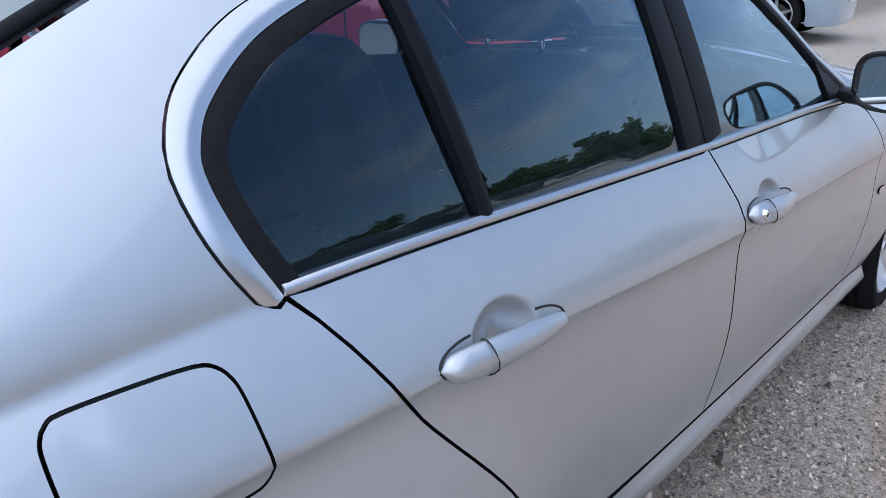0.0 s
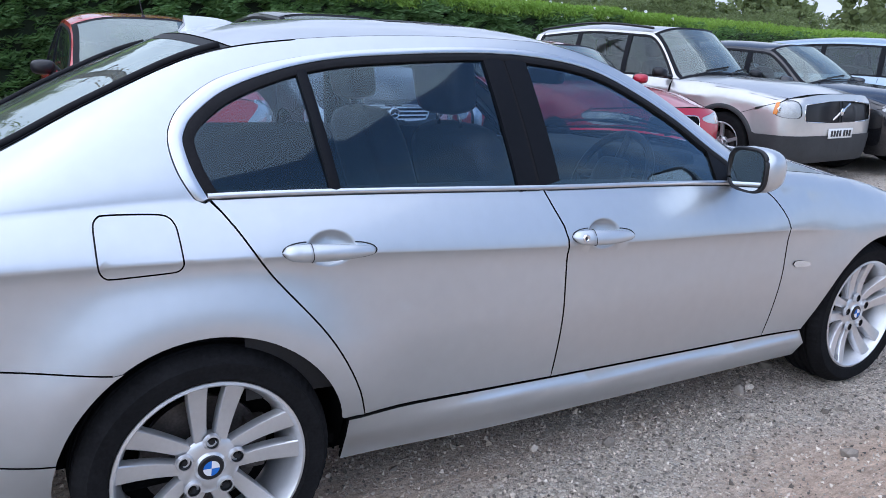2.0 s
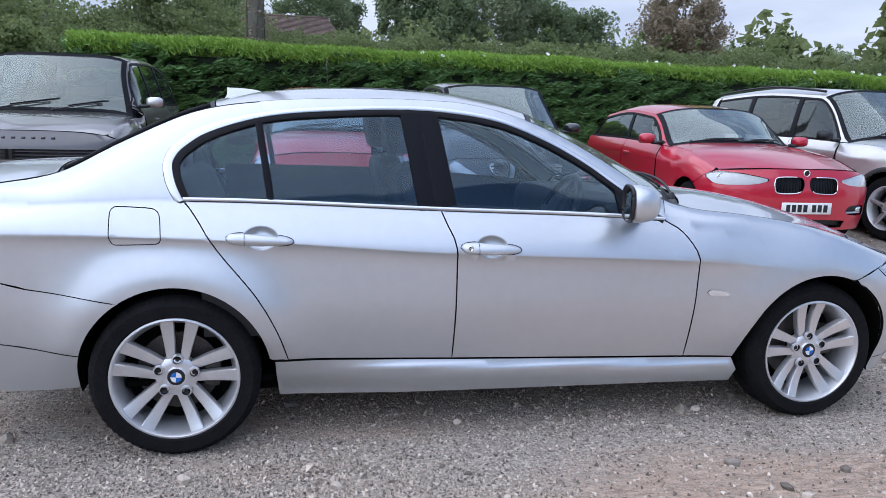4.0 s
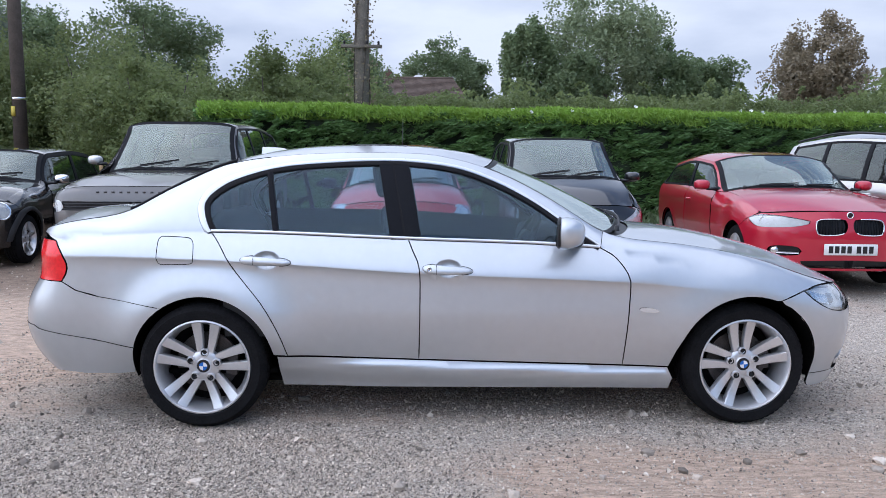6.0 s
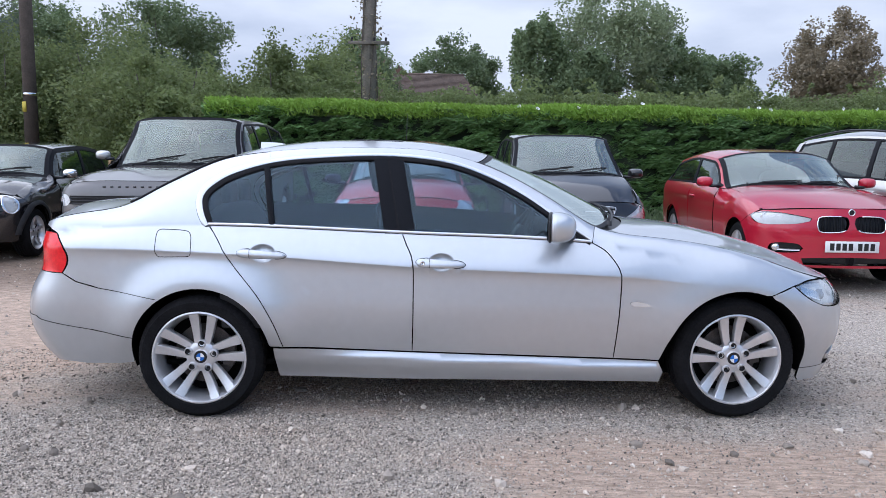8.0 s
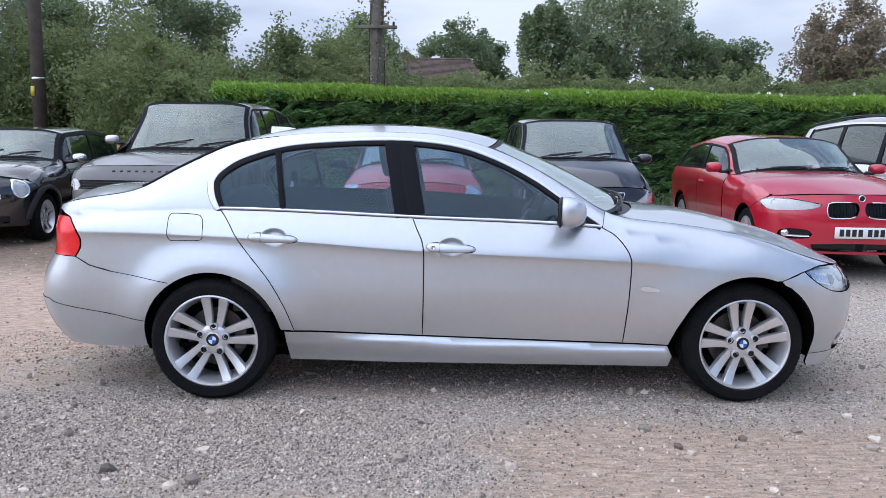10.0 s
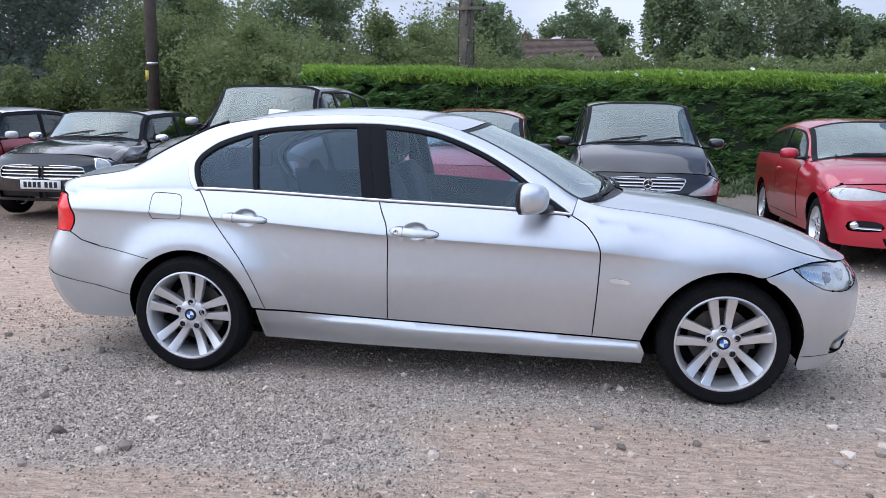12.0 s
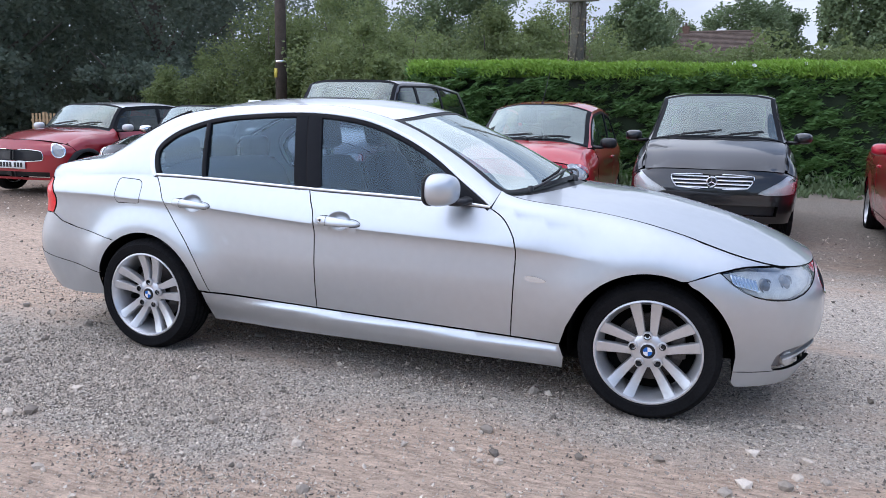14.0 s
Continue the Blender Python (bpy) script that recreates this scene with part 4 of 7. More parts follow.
def door_handle(door, cx, cz, lock, flip):
    """Bar handle standing off the door, with its fixed end cap."""
    sgn = -1 if flip else 1
    slope = -0.012 / 0.24
    def at(dx, dz, off):
        x, y, z = hero.wrap(cx + dx, cz + dz + slope * dx)
        return Vector((x, (y - off) * sgn, z))
    bm = bmesh.new()
    rings = []
    N = 26
    for i in range(N + 1):
        t = i / N
        dx = -0.124 + 0.248 * t
        hgt = 0.0235 * max(0.0, 1 - abs(1 - 2 * t) ** (7 if t < 0.5 else 3.4)) ** 0.5 * (1.0 - 0.28 * smooth(0.3, 1.0, t))
        hgt = max(hgt, 0.0015)
        off = 0.002 + 0.020 * math.sin(math.pi * t) ** 0.45
        thick = 0.010 if 0.12 < t < 0.9 else 0.014
        ring = []
        for j in range(10):
            k = 2 * math.pi * j / 10
            ring.append(bm.verts.new(at(dx, hgt * math.sin(k), off + thick * math.cos(k) * (0.2 + 0.8 * math.sin(math.pi * t) ** 0.4))))
        rings.append(ring)
    for r0, r1 in zip(rings, rings[1:]):
        for j in range(10):
            bm.faces.new((r0[j], r0[(j + 1) % 10], r1[(j + 1) % 10], r1[j]))
    bm.faces.new(rings[0])
    bm.faces.new(rings[-1])
    bmesh.ops.recalc_face_normals(bm, faces=bm.faces)
    h = part("door_handle", bm, M_SILVER, door)
    # joint between grip and end cap
    bm = bmesh.new()
    ring = []
    for j in range(14):
        k = 2 * math.pi * j / 14
        ring.append(at(-0.055, 0.0240 * math.sin(k), 0.002 + 0.020 * math.sin(math.pi * 0.267) ** 0.45 + 0.0146 * math.cos(k) * 0.95))
    part("grip_joint", tube_bm(ring, 0.0011, 6, True), M_BLACK, h)
    part("end_cap_gasket", tube_bm([at(-0.055 - 0.069 * math.cos(a), 0.024 * math.sin(a), 0.0005) for a in np.linspace(-1.5, 1.5, 16)], 0.0018, 6), M_BLACK, h)
    part("grip_gasket", tube_bm([at(0.066 + 0.062 * math.cos(a), 0.0205 * math.sin(a), 0.0005) for a in np.linspace(-1.5, 1.5, 16)], 0.0018, 6), M_BLACK, h)
    if lock:
        c = at(-0.09, 0.0, 0.024)
        bm = lathe_bm([(0.0, -0.003), (0.008, -0.003), (0.0085, -0.005), (0.012, -0.004), (0.0125, 0.006)], 20)
        bmesh.ops.translate(bm, vec=c, verts=bm.verts)
        part("key_lock", bm, M_CHROME, h)
        part("key_slot", box_bm(0.002, 0.002, 0.009, c + Vector((0, -0.0035, 0))), M_BLACK, h)


M_LAMPBOWL = mat("lamp_bowl", (0.66, 0.68, 0.68), 0.35, 0.35, 0.25, 25.0)
M_LAMPDOME = mat("smoked_projector", (0.16, 0.165, 0.17), 0.12, 0.3, 0.2, 20.0, coat=1.0)
M_FOGWELL = mat("fog_well", (0.30, 0.30, 0.31), 0.4, 0.5, 0.1, 20.0)
M_WHITELENS = mat("clear_lens", (0.62, 0.60, 0.57), 0.12, 0.2, 0.1, 30.0, coat=1.0)
for f_ in (False, True):
    hero_side(f_)

# the top panels
link("roof", hero.grid("roof", 0.12, 1.52, nx=30, nv=26, inset=0.004), M_SILVER, car)
link("sunroof", hero.grid("sunroof", 0.72, 1.02, -0.5, 0.5, nx=8, nv=14, proud=0.0012, depth=0.004), M_PILLAR, car, "dark glass sunroof")
EDGE_V = np.linspace(0.0, 0.985, 30)
EDGE_DX = [hero.wrap(*hood_edge(v))[0] - hero.top(3.45, v)[0] for v in EDGE_V]


def bonnet_top(xc, v):
    """The bonnet, its front edge drawn forward to meet the nose."""
    x, y, z = hero.top(xc, v)
    return (x + float(np.interp(abs(v), EDGE_V, EDGE_DX)) * max(0.0, (xc - 2.9) / 0.55) ** 2, y, z)


link("bonnet", hero.grid("bonnet", 2.31, 3.45, nx=34, nv=30, inset=0.001, depth=0.012, fn=bonnet_top), M_SILVER, car)
link("boot_lid", hero.grid("boot_lid", -0.922, -0.50, nx=20, nv=26, inset=0.002), M_SILVER, car)
ws = link("windscreen", hero.grid("windscreen", 1.55, 2.235, -0.93, 0.93, nx=14, nv=16, depth=0, proud=-0.002), M_HSCREEN, car, "clear laminated windscreen")
rs = link("rear_screen", hero.grid("rear_screen", -0.43, 0.085, -0.90, 0.90, nx=12, nv=16, depth=0, proud=-0.002), M_HSCREEN, car, "heated rear window")


def screen_border(parent, x0, x1, xa, xb, va):
    """The black printed edge round a screen, between the body and the clear part."""
    for name, rect in (("screen_edge", (x0, xa, -1, 1)), ("screen_edge", (xb, x1, -1, 1))):
        link(name, hero.grid(name, rect[0], rect[1], rect[2], rect[3], nx=3, nv=26, depth=0, proud=-0.001), M_PILLAR, parent)
    for s_ in (-1, 1):
        v0, v1 = sorted((s_ * va, s_ * 1.0))
        link("screen_edge", hero.grid("screen_edge", xa, xb, v0, v1, nx=24, nv=3, depth=0, proud=-0.001), M_PILLAR, parent)


screen_border(ws, 1.522, 2.262, 1.55, 2.235, 0.93)
screen_border(rs, -0.495, 0.118, -0.43, 0.085, 0.90)
for v_ in (-0.955, 0.955):
    rim_ = [hero.top(float(x), v_) for x in np.linspace(-0.48, 0.10, 24)]
    part("screen_seal", tube_bm([(x, y, z + 0.004) for x, y, z in rim_], 0.010, 8), M_RUBBER, rs)
link("cowl_panel", hero.grid("cowl_panel", 2.262, 2.312, nx=4, nv=26, proud=-0.012), M_BLACK, car)


def wiper(x0, v0, x1, v1, parent, shell, lift=0.012):
    """Arm and blade lying low on the windscreen."""
    a, b = Vector(shell.top(x0, v0)), Vector(shell.top(x1, v1))
    mids = [Vector(shell.top(x0 + (x1 - x0) * t, v0 + (v1 - v0) * t)) for t in np.linspace(0, 1, 10)]
    up = Vector((0.35, 0, 0.9))
    w = part("wiper", tube_bm([m_ + up * (lift + 0.014 * math.sin(math.pi * i / 9)) for i, m_ in enumerate(mids)], 0.007, 6), M_BLACK, parent)
    lo = [Vector(shell.top(x0 + (x1 - x0) * t - 0.025, v0 + (v1 - v0) * t)) for t in np.linspace(0.3, 1.15, 10)]
    part("blade", tube_bm([m_ + up * 0.007 for m_ in lo], 0.006, 6), M_RUBBER, w)
    bm = lathe_bm([(0.0, 0.03), (0.012, 0.028), (0.016, 0.0)], 14, "Z")
    bmesh.ops.translate(bm, vec=a, verts=bm.verts)
    part("pivot_cap", bm, M_BLACK, w)


wiper(2.275, -0.78, 2.20, -0.02, car, hero)
wiper(2.275, -0.10, 2.20, 0.62, car, hero)

# roof aerial fin
bm = bmesh.new()
rows = []
for i in range(13):
    t = i / 12
    x = 0.145 + 0.175 * t
    h = 0.052 * (1 - t) ** 0.75 if t > 0.1 else 0.052 * (0.75 + 2.5 * t)
    zb = hero.prof(x + 0.0) - 0.003
    w = 0.026 * (1 - 0.75 * t)
    rows.append([bm.verts.new((x + (0.02 if k in (1, 2, 3) and t < 0.01 else 0), y, z)) for k, (y, z) in enumerate(((-w, zb), (-w * 0.55, zb + h * 0.6), (0, zb + h), (w * 0.55, zb + h * 0.6), (w, zb)))])
for r0, r1 in zip(rows, rows[1:]):
    for j in range(4):
        bm.faces.new((r0[j], r0[j + 1], r1[j + 1], r1[j]))
bm.faces.new(rows[0])
bmesh.ops.recalc_face_normals(bm, faces=bm.faces)
fin = part("aerial_fin", bm, M_SILVER, car)
sharp(fin, 50)


def spoke_bm(r0, r1, o0, o1, w0, w1, y0, y1, d):
    """One spoke of a twin-spoke wheel: rounded bar from hub to rim, standing on its offset line."""
    bm = bmesh.new()
    rows = []
    for i in range(9):
        t = i / 8
        r, o, w = r0 + (r1 - r0) * t, o0 + (o1 - o0) * t, w0 + (w1 - w0) * t
        y = y0 + (y1 - y0) * t ** 1.5 + 0.007 * math.sin(math.pi * t)
        rows.append([bm.verts.new((o + a * w, y + b, r)) for a, b in ((-0.5, d), (-0.5, 0.004), (-0.44, 0.0005), (0.0, -0.001), (0.44, 0.0005), (0.5, 0.004), (0.5, d))])
    for a, b in zip(rows, rows[1:]):
        for j in range(6):
            bm.faces.new((a[j], a[j + 1], b[j + 1], b[j]))
    bmesh.ops.recalc_face_normals(bm, faces=bm.faces)
    return bm


def tyre_mesh(R, rim_r, half_w, name="tyre", seg=72):
    """Tyre with shoulder blocks and grooves round the tread."""
    mid = (R + rim_r) / 2
    prof = [(rim_r, -half_w + 0.012), (rim_r + 0.006, -half_w + 0.002), (rim_r + 0.012, -half_w - 0.002), (rim_r + 0.018, -half_w - 0.001), (mid, -half_w - 0.006), (mid + 0.012, -half_w - 0.0055), (R - 0.026, -half_w),
            (R - 0.022, -half_w + 0.003), (R - 0.012, -half_w + 0.012), (R - 0.004, -half_w + 0.026)]
    g = []
    for y in np.linspace(-half_w + 0.05, half_w - 0.05, 4):
        g += [(R, y - 0.009), (R - 0.009, y - 0.006), (R - 0.009, y + 0.006), (R, y + 0.009)]
    full = prof + g + [(r, -y) for r, y in reversed(prof)]
    bm = lathe_bm(full, seg)
    # sipes cut across the shoulders
    for v in bm.verts:
        r = math.hypot(v.co.x, v.co.z)
        if R - 0.014 < r and abs(v.co.y) > half_w - 0.035:
            k = int(round(math.atan2(v.co.z, v.co.x) / (2 * math.pi) * seg))
            if k % 3 == 0:
                f = (r - (0.006 if seg > 100 else 0.003)) / r
                v.co.x *= f
                v.co.z *= f
    me = bpy.data.meshes.new(name)
    bm.to_mesh(me)
    bm.free()
    for f in me.polygons:
        f.use_smooth = True
    me.set_sharp_from_angle(angle=radians(40))
    me.materials.append(M_TYRE)
    return me


BOLT_R = 0.068


def wheel(parent, m, R=0.317, rim_r=0.236, half_w=0.105, spokes=5, twin=True, badge=True, metal=None, cache={}):
    """A wheel: rim (with tyre, spokes, bolts, disc and cap under it), its outside towards -y."""
    metal = metal or M_ALLOY
    key = (R, rim_r, half_w, spokes, twin, metal.name)
    if key not in cache:
        d = {}
        lip = -half_w + 0.002
        d["tyre"] = tyre_mesh(R, rim_r, half_w, seg=198 if twin and badge else 72)
        def store(name, bm, mt, angle=40):
            me = bpy.data.meshes.new(name)
            bm.to_mesh(me)
            bm.free()
            for f in me.polygons:
                f.use_smooth = True
            me.set_sharp_from_angle(angle=radians(angle))
            me.materials.append(mt)
            return me
        d["rim"] = store("wheel", lathe_bm([(rim_r - 0.02, half_w - 0.01), (rim_r - 0.03, 0.03), (rim_r - 0.03, -0.04), (rim_r - 0.016, lip + 0.03), (rim_r - 0.010, lip + 0.006), (rim_r - 0.004, lip - 0.002), (rim_r + 0.003, lip), (rim_r + 0.005, lip + 0.008), (rim_r, lip + 0.014)], 72), metal)
        hub_y = lip + 0.026
        d["hub"] = store("hub_face", lathe_bm([(0.0, hub_y), (0.034, hub_y), (0.04, hub_y + 0.006), (0.066, hub_y + 0.007), (0.078, hub_y + 0.016), (0.080, hub_y + 0.05)], 48), metal)
        d["spoke"] = []
        bm_all = []
        if twin:
            for s_ in (-1, 1):
                d["spoke"].append(store("spoke", spoke_bm(0.050, rim_r - 0.006, s_ * 0.022, s_ * 0.049, 0.031, 0.053, hub_y + 0.012, lip + 0.006, 0.034), metal))
        else:
            d["spoke"].append(store("spoke", spoke_bm(0.05, rim_r - 0.012, 0, 0, 0.05, 0.038, hub_y + 0.004, lip + 0.012, 0.03), metal))
        d["disc"] = store("brake_disc", lathe_bm([(0.06, 0.012), (0.155, 0.012), (0.155, 0.03), (0.06, 0.03)], 40), M_DARKMETAL)
        d["dark"] = store("wheel_back", lathe_bm([(0.0, 0.05), (rim_r - 0.03, 0.05)], 40), M_UNDER)
        bmb = lathe_bm([(0.0, 0.006), (0.0075, 0.004), (0.009, 0.010), (0.0142, 0.008), (0.0152, -0.002), (0.0158, 0.006)], 18)
        d["bolt"] = store("wheel_bolt", bmb, M_BLACK)
        d["boss"] = store("bolt_boss", lathe_bm([(0.0155, 0.004), (0.0160, -0.0035), (0.0195, -0.003), (0.0225, 0.008)], 20), metal)
        d["caliper"] = store("brake_caliper", box_bm(0.06, 0.05, 0.14, (0.13, 0.0, 0.02), 0.012), M_DARKMETAL)
        cache[key] = d
    d = cache[key]
    lip = -half_w + 0.002
    hub_y = lip + 0.026
    rim = new("wheel", d["rim"])
    rim.parent = parent
    rim.matrix_basis = m
    for name, me in (("tyre", d["tyre"]), ("hub_face", d["hub"]), ("brake_disc", d["disc"]), ("wheel_back", d["dark"]), ("brake_caliper", d["caliper"])):
        o = new(name, me)
        o.parent = rim
    for k in range(spokes):
        rot = Matrix.Rotation(2 * math.pi * k / spokes, 4, "Y")
        for me in d["spoke"]:
            o = new("spoke", me)
            o.parent = rim
            o.matrix_basis = rot
    for k in range(5):
        a = 2 * math.pi * k / 5
        o = new("bolt_boss", d["boss"])
        o.parent = rim
        o.matrix_basis = Matrix.Translation((BOLT_R * math.sin(a), hub_y - 0.001, BOLT_R * math.cos(a)))
        o = new("wheel_bolt", d["bolt"])
        o.parent = rim
        o.matrix_basis = Matrix.Translation((BOLT_R * math.sin(a), hub_y - 0.001, BOLT_R * math.cos(a)))
    if badge:
        if "cap" not in d:
            bm = lathe_bm([(0.0, hub_y - 0.004), (0.030, hub_y - 0.003), (0.033, hub_y)], 32)
            d["cap"] = bpy.data.meshes.new("centre_cap")
            bm.to_mesh(d["cap"])
            bm.free()
            d["cap"].materials.append(M_BLACK)
            for i in range(4):
                bm = bmesh.new()
                vs = [bm.verts.new((0, hub_y - 0.0055, 0))] + [bm.verts.new((0.0205 * math.cos(a), hub_y - 0.005, 0.0205 * math.sin(a))) for a in np.linspace(i * math.pi / 2, (i + 1) * math.pi / 2, 8)]
                bm.faces.new(vs)
                bmesh.ops.recalc_face_normals(bm, faces=bm.faces)
                me = bpy.data.meshes.new("badge_quarter")
                bm.to_mesh(me)
                bm.free()
                me.materials.append(M_BLUE if i % 2 else M_ROUNDWHITE)
                d["q%d" % i] = me
        for nm in ("cap", "q0", "q1", "q2", "q3"):
            o = new("centre_cap" if nm == "cap" else "badge_quarter", d[nm])
            o.parent = rim
    return rim


for ax, turn in ((0.0, 9), (BASE, -1)):
    for s_ in (-1, 1):
        m = Matrix.Translation((ax, s_ * 0.722, HUB)) @ (Matrix.Rotation(math.pi, 4, "Z") if s_ > 0 else Matrix.Identity(4)) @ Matrix.Rotation(radians(turn - 4), 4, "Y")
        wheel(car, m)


def mirror_unit(parent, at, flip, paint, size=(0.12, 0.20, 0.15), arm=True):
    """Door mirror: rounded housing on a black foot, its glass facing the car's rear."""
    sgn = -1 if not flip else 1
    bm = bmesh.new()
    bmesh.ops.create_uvsphere(bm, u_segments=24, v_segments=16, radius=1.0)
    for v in bm.verts:
        x, y, z = v.co
        k = 0.72
        f = [math.copysign(abs(c) ** k, c) for c in (x, y, z)]
        if x < 0:
            f[0] = -(1 - (1 + x) ** 3)
        sx = size[0] * 0.75 if f[0] > 0 else size[0] * 0.30
        hgt = size[2] / 2 * (1.0 - 0.18 * f[1] * -sgn * 0 - 0.12 * max(f[0], 0))
        v.co = (f[0] * sx, f[1] * size[1] / 2 * (1 - 0.25 * max(f[0], 0)), f[2] * hgt)
    bmesh.ops.translate(bm, vec=at, verts=bm.verts)
    h = part("door_mirror", bm, paint, parent)
    bm = bmesh.new()
    bmesh.ops.create_circle(bm, cap_ends=True, radius=1.0, segments=32)
    for v in bm.verts:
        x, y = v.co.x, v.co.y
        f = [math.copysign(abs(c) ** 0.6, c) for c in (x, y)]
        v.co = (at[0] - size[0] * 0.355 + f[0] * -sgn * 0.006 + f[1] * 0.002, at[1] + f[0] * size[1] * 0.445, at[2] + f[1] * size[2] * 0.435)
    part("mirror_glass", bm, M_MIRROR, h, smooth=False)
    loop = []
    for k in range(40):
        a = 2 * math.pi * k / 40
        f = [math.copysign(abs(c) ** 0.6, c) for c in (math.cos(a), math.sin(a))]
        loop.append((at[0] - size[0] * 0.31, at[1] + f[0] * size[1] * 0.455, at[2] + f[1] * size[2] * 0.45))
    part("mirror_rim", tube_bm(loop, 0.008, 6, True), M_BLACK, h)
    if arm:
        foot = (at[0] + 0.05, at[1] - sgn * 0.16, at[2] - size[2] * 0.38)
        part("mirror_foot", tube_bm([(at[0] + 0.02, at[1] - sgn * 0.05, at[2] - size[2] * 0.40), ((at[0] + foot[0]) / 2 + 0.02, (at[1] + foot[1]) / 2, foot[2] - 0.005), foot], [0.028, 0.03, 0.036], 10, flat=0.6), M_BLACK, h)
    return h


for f_ in (False, True):
    at_ = Vector((1.80, 0.915 if f_ else -0.915, 1.005))
    # the glass looks in towards the driver
    mirror_unit(car, at_, f_, M_SILVER, (0.118, 0.200, 0.152)).matrix_basis = Matrix.Translation(at_) @ Matrix.Rotation(radians(13 if f_ else -13), 4, "Z") @ Matrix.Translation(-at_)


def soft_box(sx, sy, sz, at, rot=None, bulge=0.0, bevel=0.05):
    bm = bmesh.new()
    bmesh.ops.create_cube(bm, size=1.0)
    bmesh.ops.subdivide_edges(bm, edges=bm.edges[:], cuts=5, use_grid_fill=True)
    k = 0.16
    for v in bm.verts:
        p = v.co * 2
        m_ = max(abs(p.x), abs(p.y), abs(p.z), 1e-6)
        q = p.normalized() * (abs(p.x) ** 5 + abs(p.y) ** 5 + abs(p.z) ** 5) ** 0.0
        l5 = (abs(p.x) ** 5 + abs(p.y) ** 5 + abs(p.z) ** 5) ** 0.2
        p = p * (m_ / l5)
        v.co = Vector((p.x * sx / 2, p.y * sy / 2, p.z * sz / 2))
    if rot is not None:
        bmesh.ops.transform(bm, matrix=rot, verts=bm.verts)
    bmesh.ops.translate(bm, vec=at, verts=bm.verts)
    return bm


def front_seat(parent, x, y, z=0.30, cloth=None):
    cloth = cloth or M_SEAT
    s = part("seat", soft_box(0.52, 0.50, 0.18, (x, y, z + 0.18), Matrix.Rotation(radians(-8), 3, "Y").to_4x4()), cloth, parent)
    part("backrest", soft_box(0.16, 0.50, 0.66, (x - 0.34, y, z + 0.50), Matrix.Rotation(radians(-18), 3, "Y").to_4x4()), cloth, s)
    part("headrest", soft_box(0.11, 0.27, 0.20, (x - 0.475, y, z + 0.955), Matrix.Rotation(radians(-10), 3, "Y").to_4x4()), cloth, s)
    for dy in (-0.07, 0.07):
        part("headrest_post", tube_bm([(x - 0.44, y + dy, z + 0.78), (x - 0.465, y + dy, z + 0.90)], 0.007, 8), M_CHROME, s)
    return s


front_seat(car, 1.37, -0.37)
front_seat(car, 1.37, 0.37)
rb_ = part("rear_seat", soft_box(0.52, 1.24, 0.2, (0.35, 0, 0.47)), M_SEAT, car)
part("rear_backrest", soft_box(0.18, 1.24, 0.62, (0.06, 0, 0.77), Matrix.Rotation(radians(-22), 3, "Y").to_4x4()), M_SEAT, rb_)
for y in (-0.38, 0, 0.38):
    part("headrest", soft_box(0.10, 0.26, 0.17, (-0.06, y, 1.115)), M_SEAT, rb_)
part("parcel_shelf", box_bm(0.46, 1.16, 0.02, (-0.25, 0, 1.035), 0.005), M_DASH, car)
part("cabin_floor", box_bm(2.3, 1.44, 0.03, (0.95, 0, 0.27), 0.01), M_UNDER, car)
part("underbody", box_bm(3.1, 1.30, 0.06, (1.30, 0, 0.225), 0.02), M_UNDER, car)
part("engine_bay", box_bm(0.95, 1.0, 0.40, (2.75, 0, 0.45), 0.05), M_UNDER, car)
part("boot_box", box_bm(0.75, 1.0, 0.55, (-0.52, 0, 0.62), 0.05), M_UNDER, car)
dash = part("dashboard", soft_box(0.50, 1.42, 0.26, (1.98, 0, 0.845)), M_DASH, car)
part("instrument_hood", soft_box(0.26, 0.34, 0.10, (1.84, -0.37, 0.965)), M_DASH, dash)
part("firewall", box_bm(0.04, 1.44, 0.6, (2.2, 0, 0.57), 0.01), M_UNDER, car)
part("centre_console", soft_box(0.9, 0.2, 0.22, (1.45, 0, 0.45)), M_DASH, car)
swm = Matrix.Translation((1.66, -0.37, 0.90)) @ Matrix.Rotation(radians(-62), 4, "Y")
ring = [swm @ Vector((0.185 * math.cos(a), 0.185 * math.sin(a), 0)) for a in np.linspace(0, 2 * math.pi, 40, endpoint=False)]
sw = part("steering_wheel", tube_bm(ring, 0.016, 10, True), M_BLACK, car)
part("wheel_boss", soft_box(0.16, 0.17, 0.06, swm.translation, swm.to_3x3().to_4x4()), M_BLACK, sw)
for a in (0, 180, 270):
    e = swm @ Vector((0.18 * math.cos(radians(a + 90)), 0.18 * math.sin(radians(a + 90)), 0))
    part("wheel_spoke", tube_bm([swm.translation, e], 0.016, 8), M_BLACK, sw)
part("rear_view_mirror", soft_box(0.04, 0.23, 0.065, (1.60, 0, 1.27)), M_BLACK, car)
head = link("headlining", hero.grid("headlining", 0.10, 1.54, -0.97, 0.97, nx=10, nv=12, depth=0, proud=-0.03), mat("headlining_cloth", (0.35, 0.34, 0.32), 0.9, 0, 0.1, 20), car)


# ---- ground ----
def ground_z(x, y):
    """The yard rises a little towards the hedge."""
    return RISE * smooth(1.0, 6.5, y) + 0.012 * math.sin(x * 0.9 + 0.4) * math.sin(y * 1.1) * smooth(1.2, 3.0, abs(y + 0.0) + 0.0)


RISE = 0.16


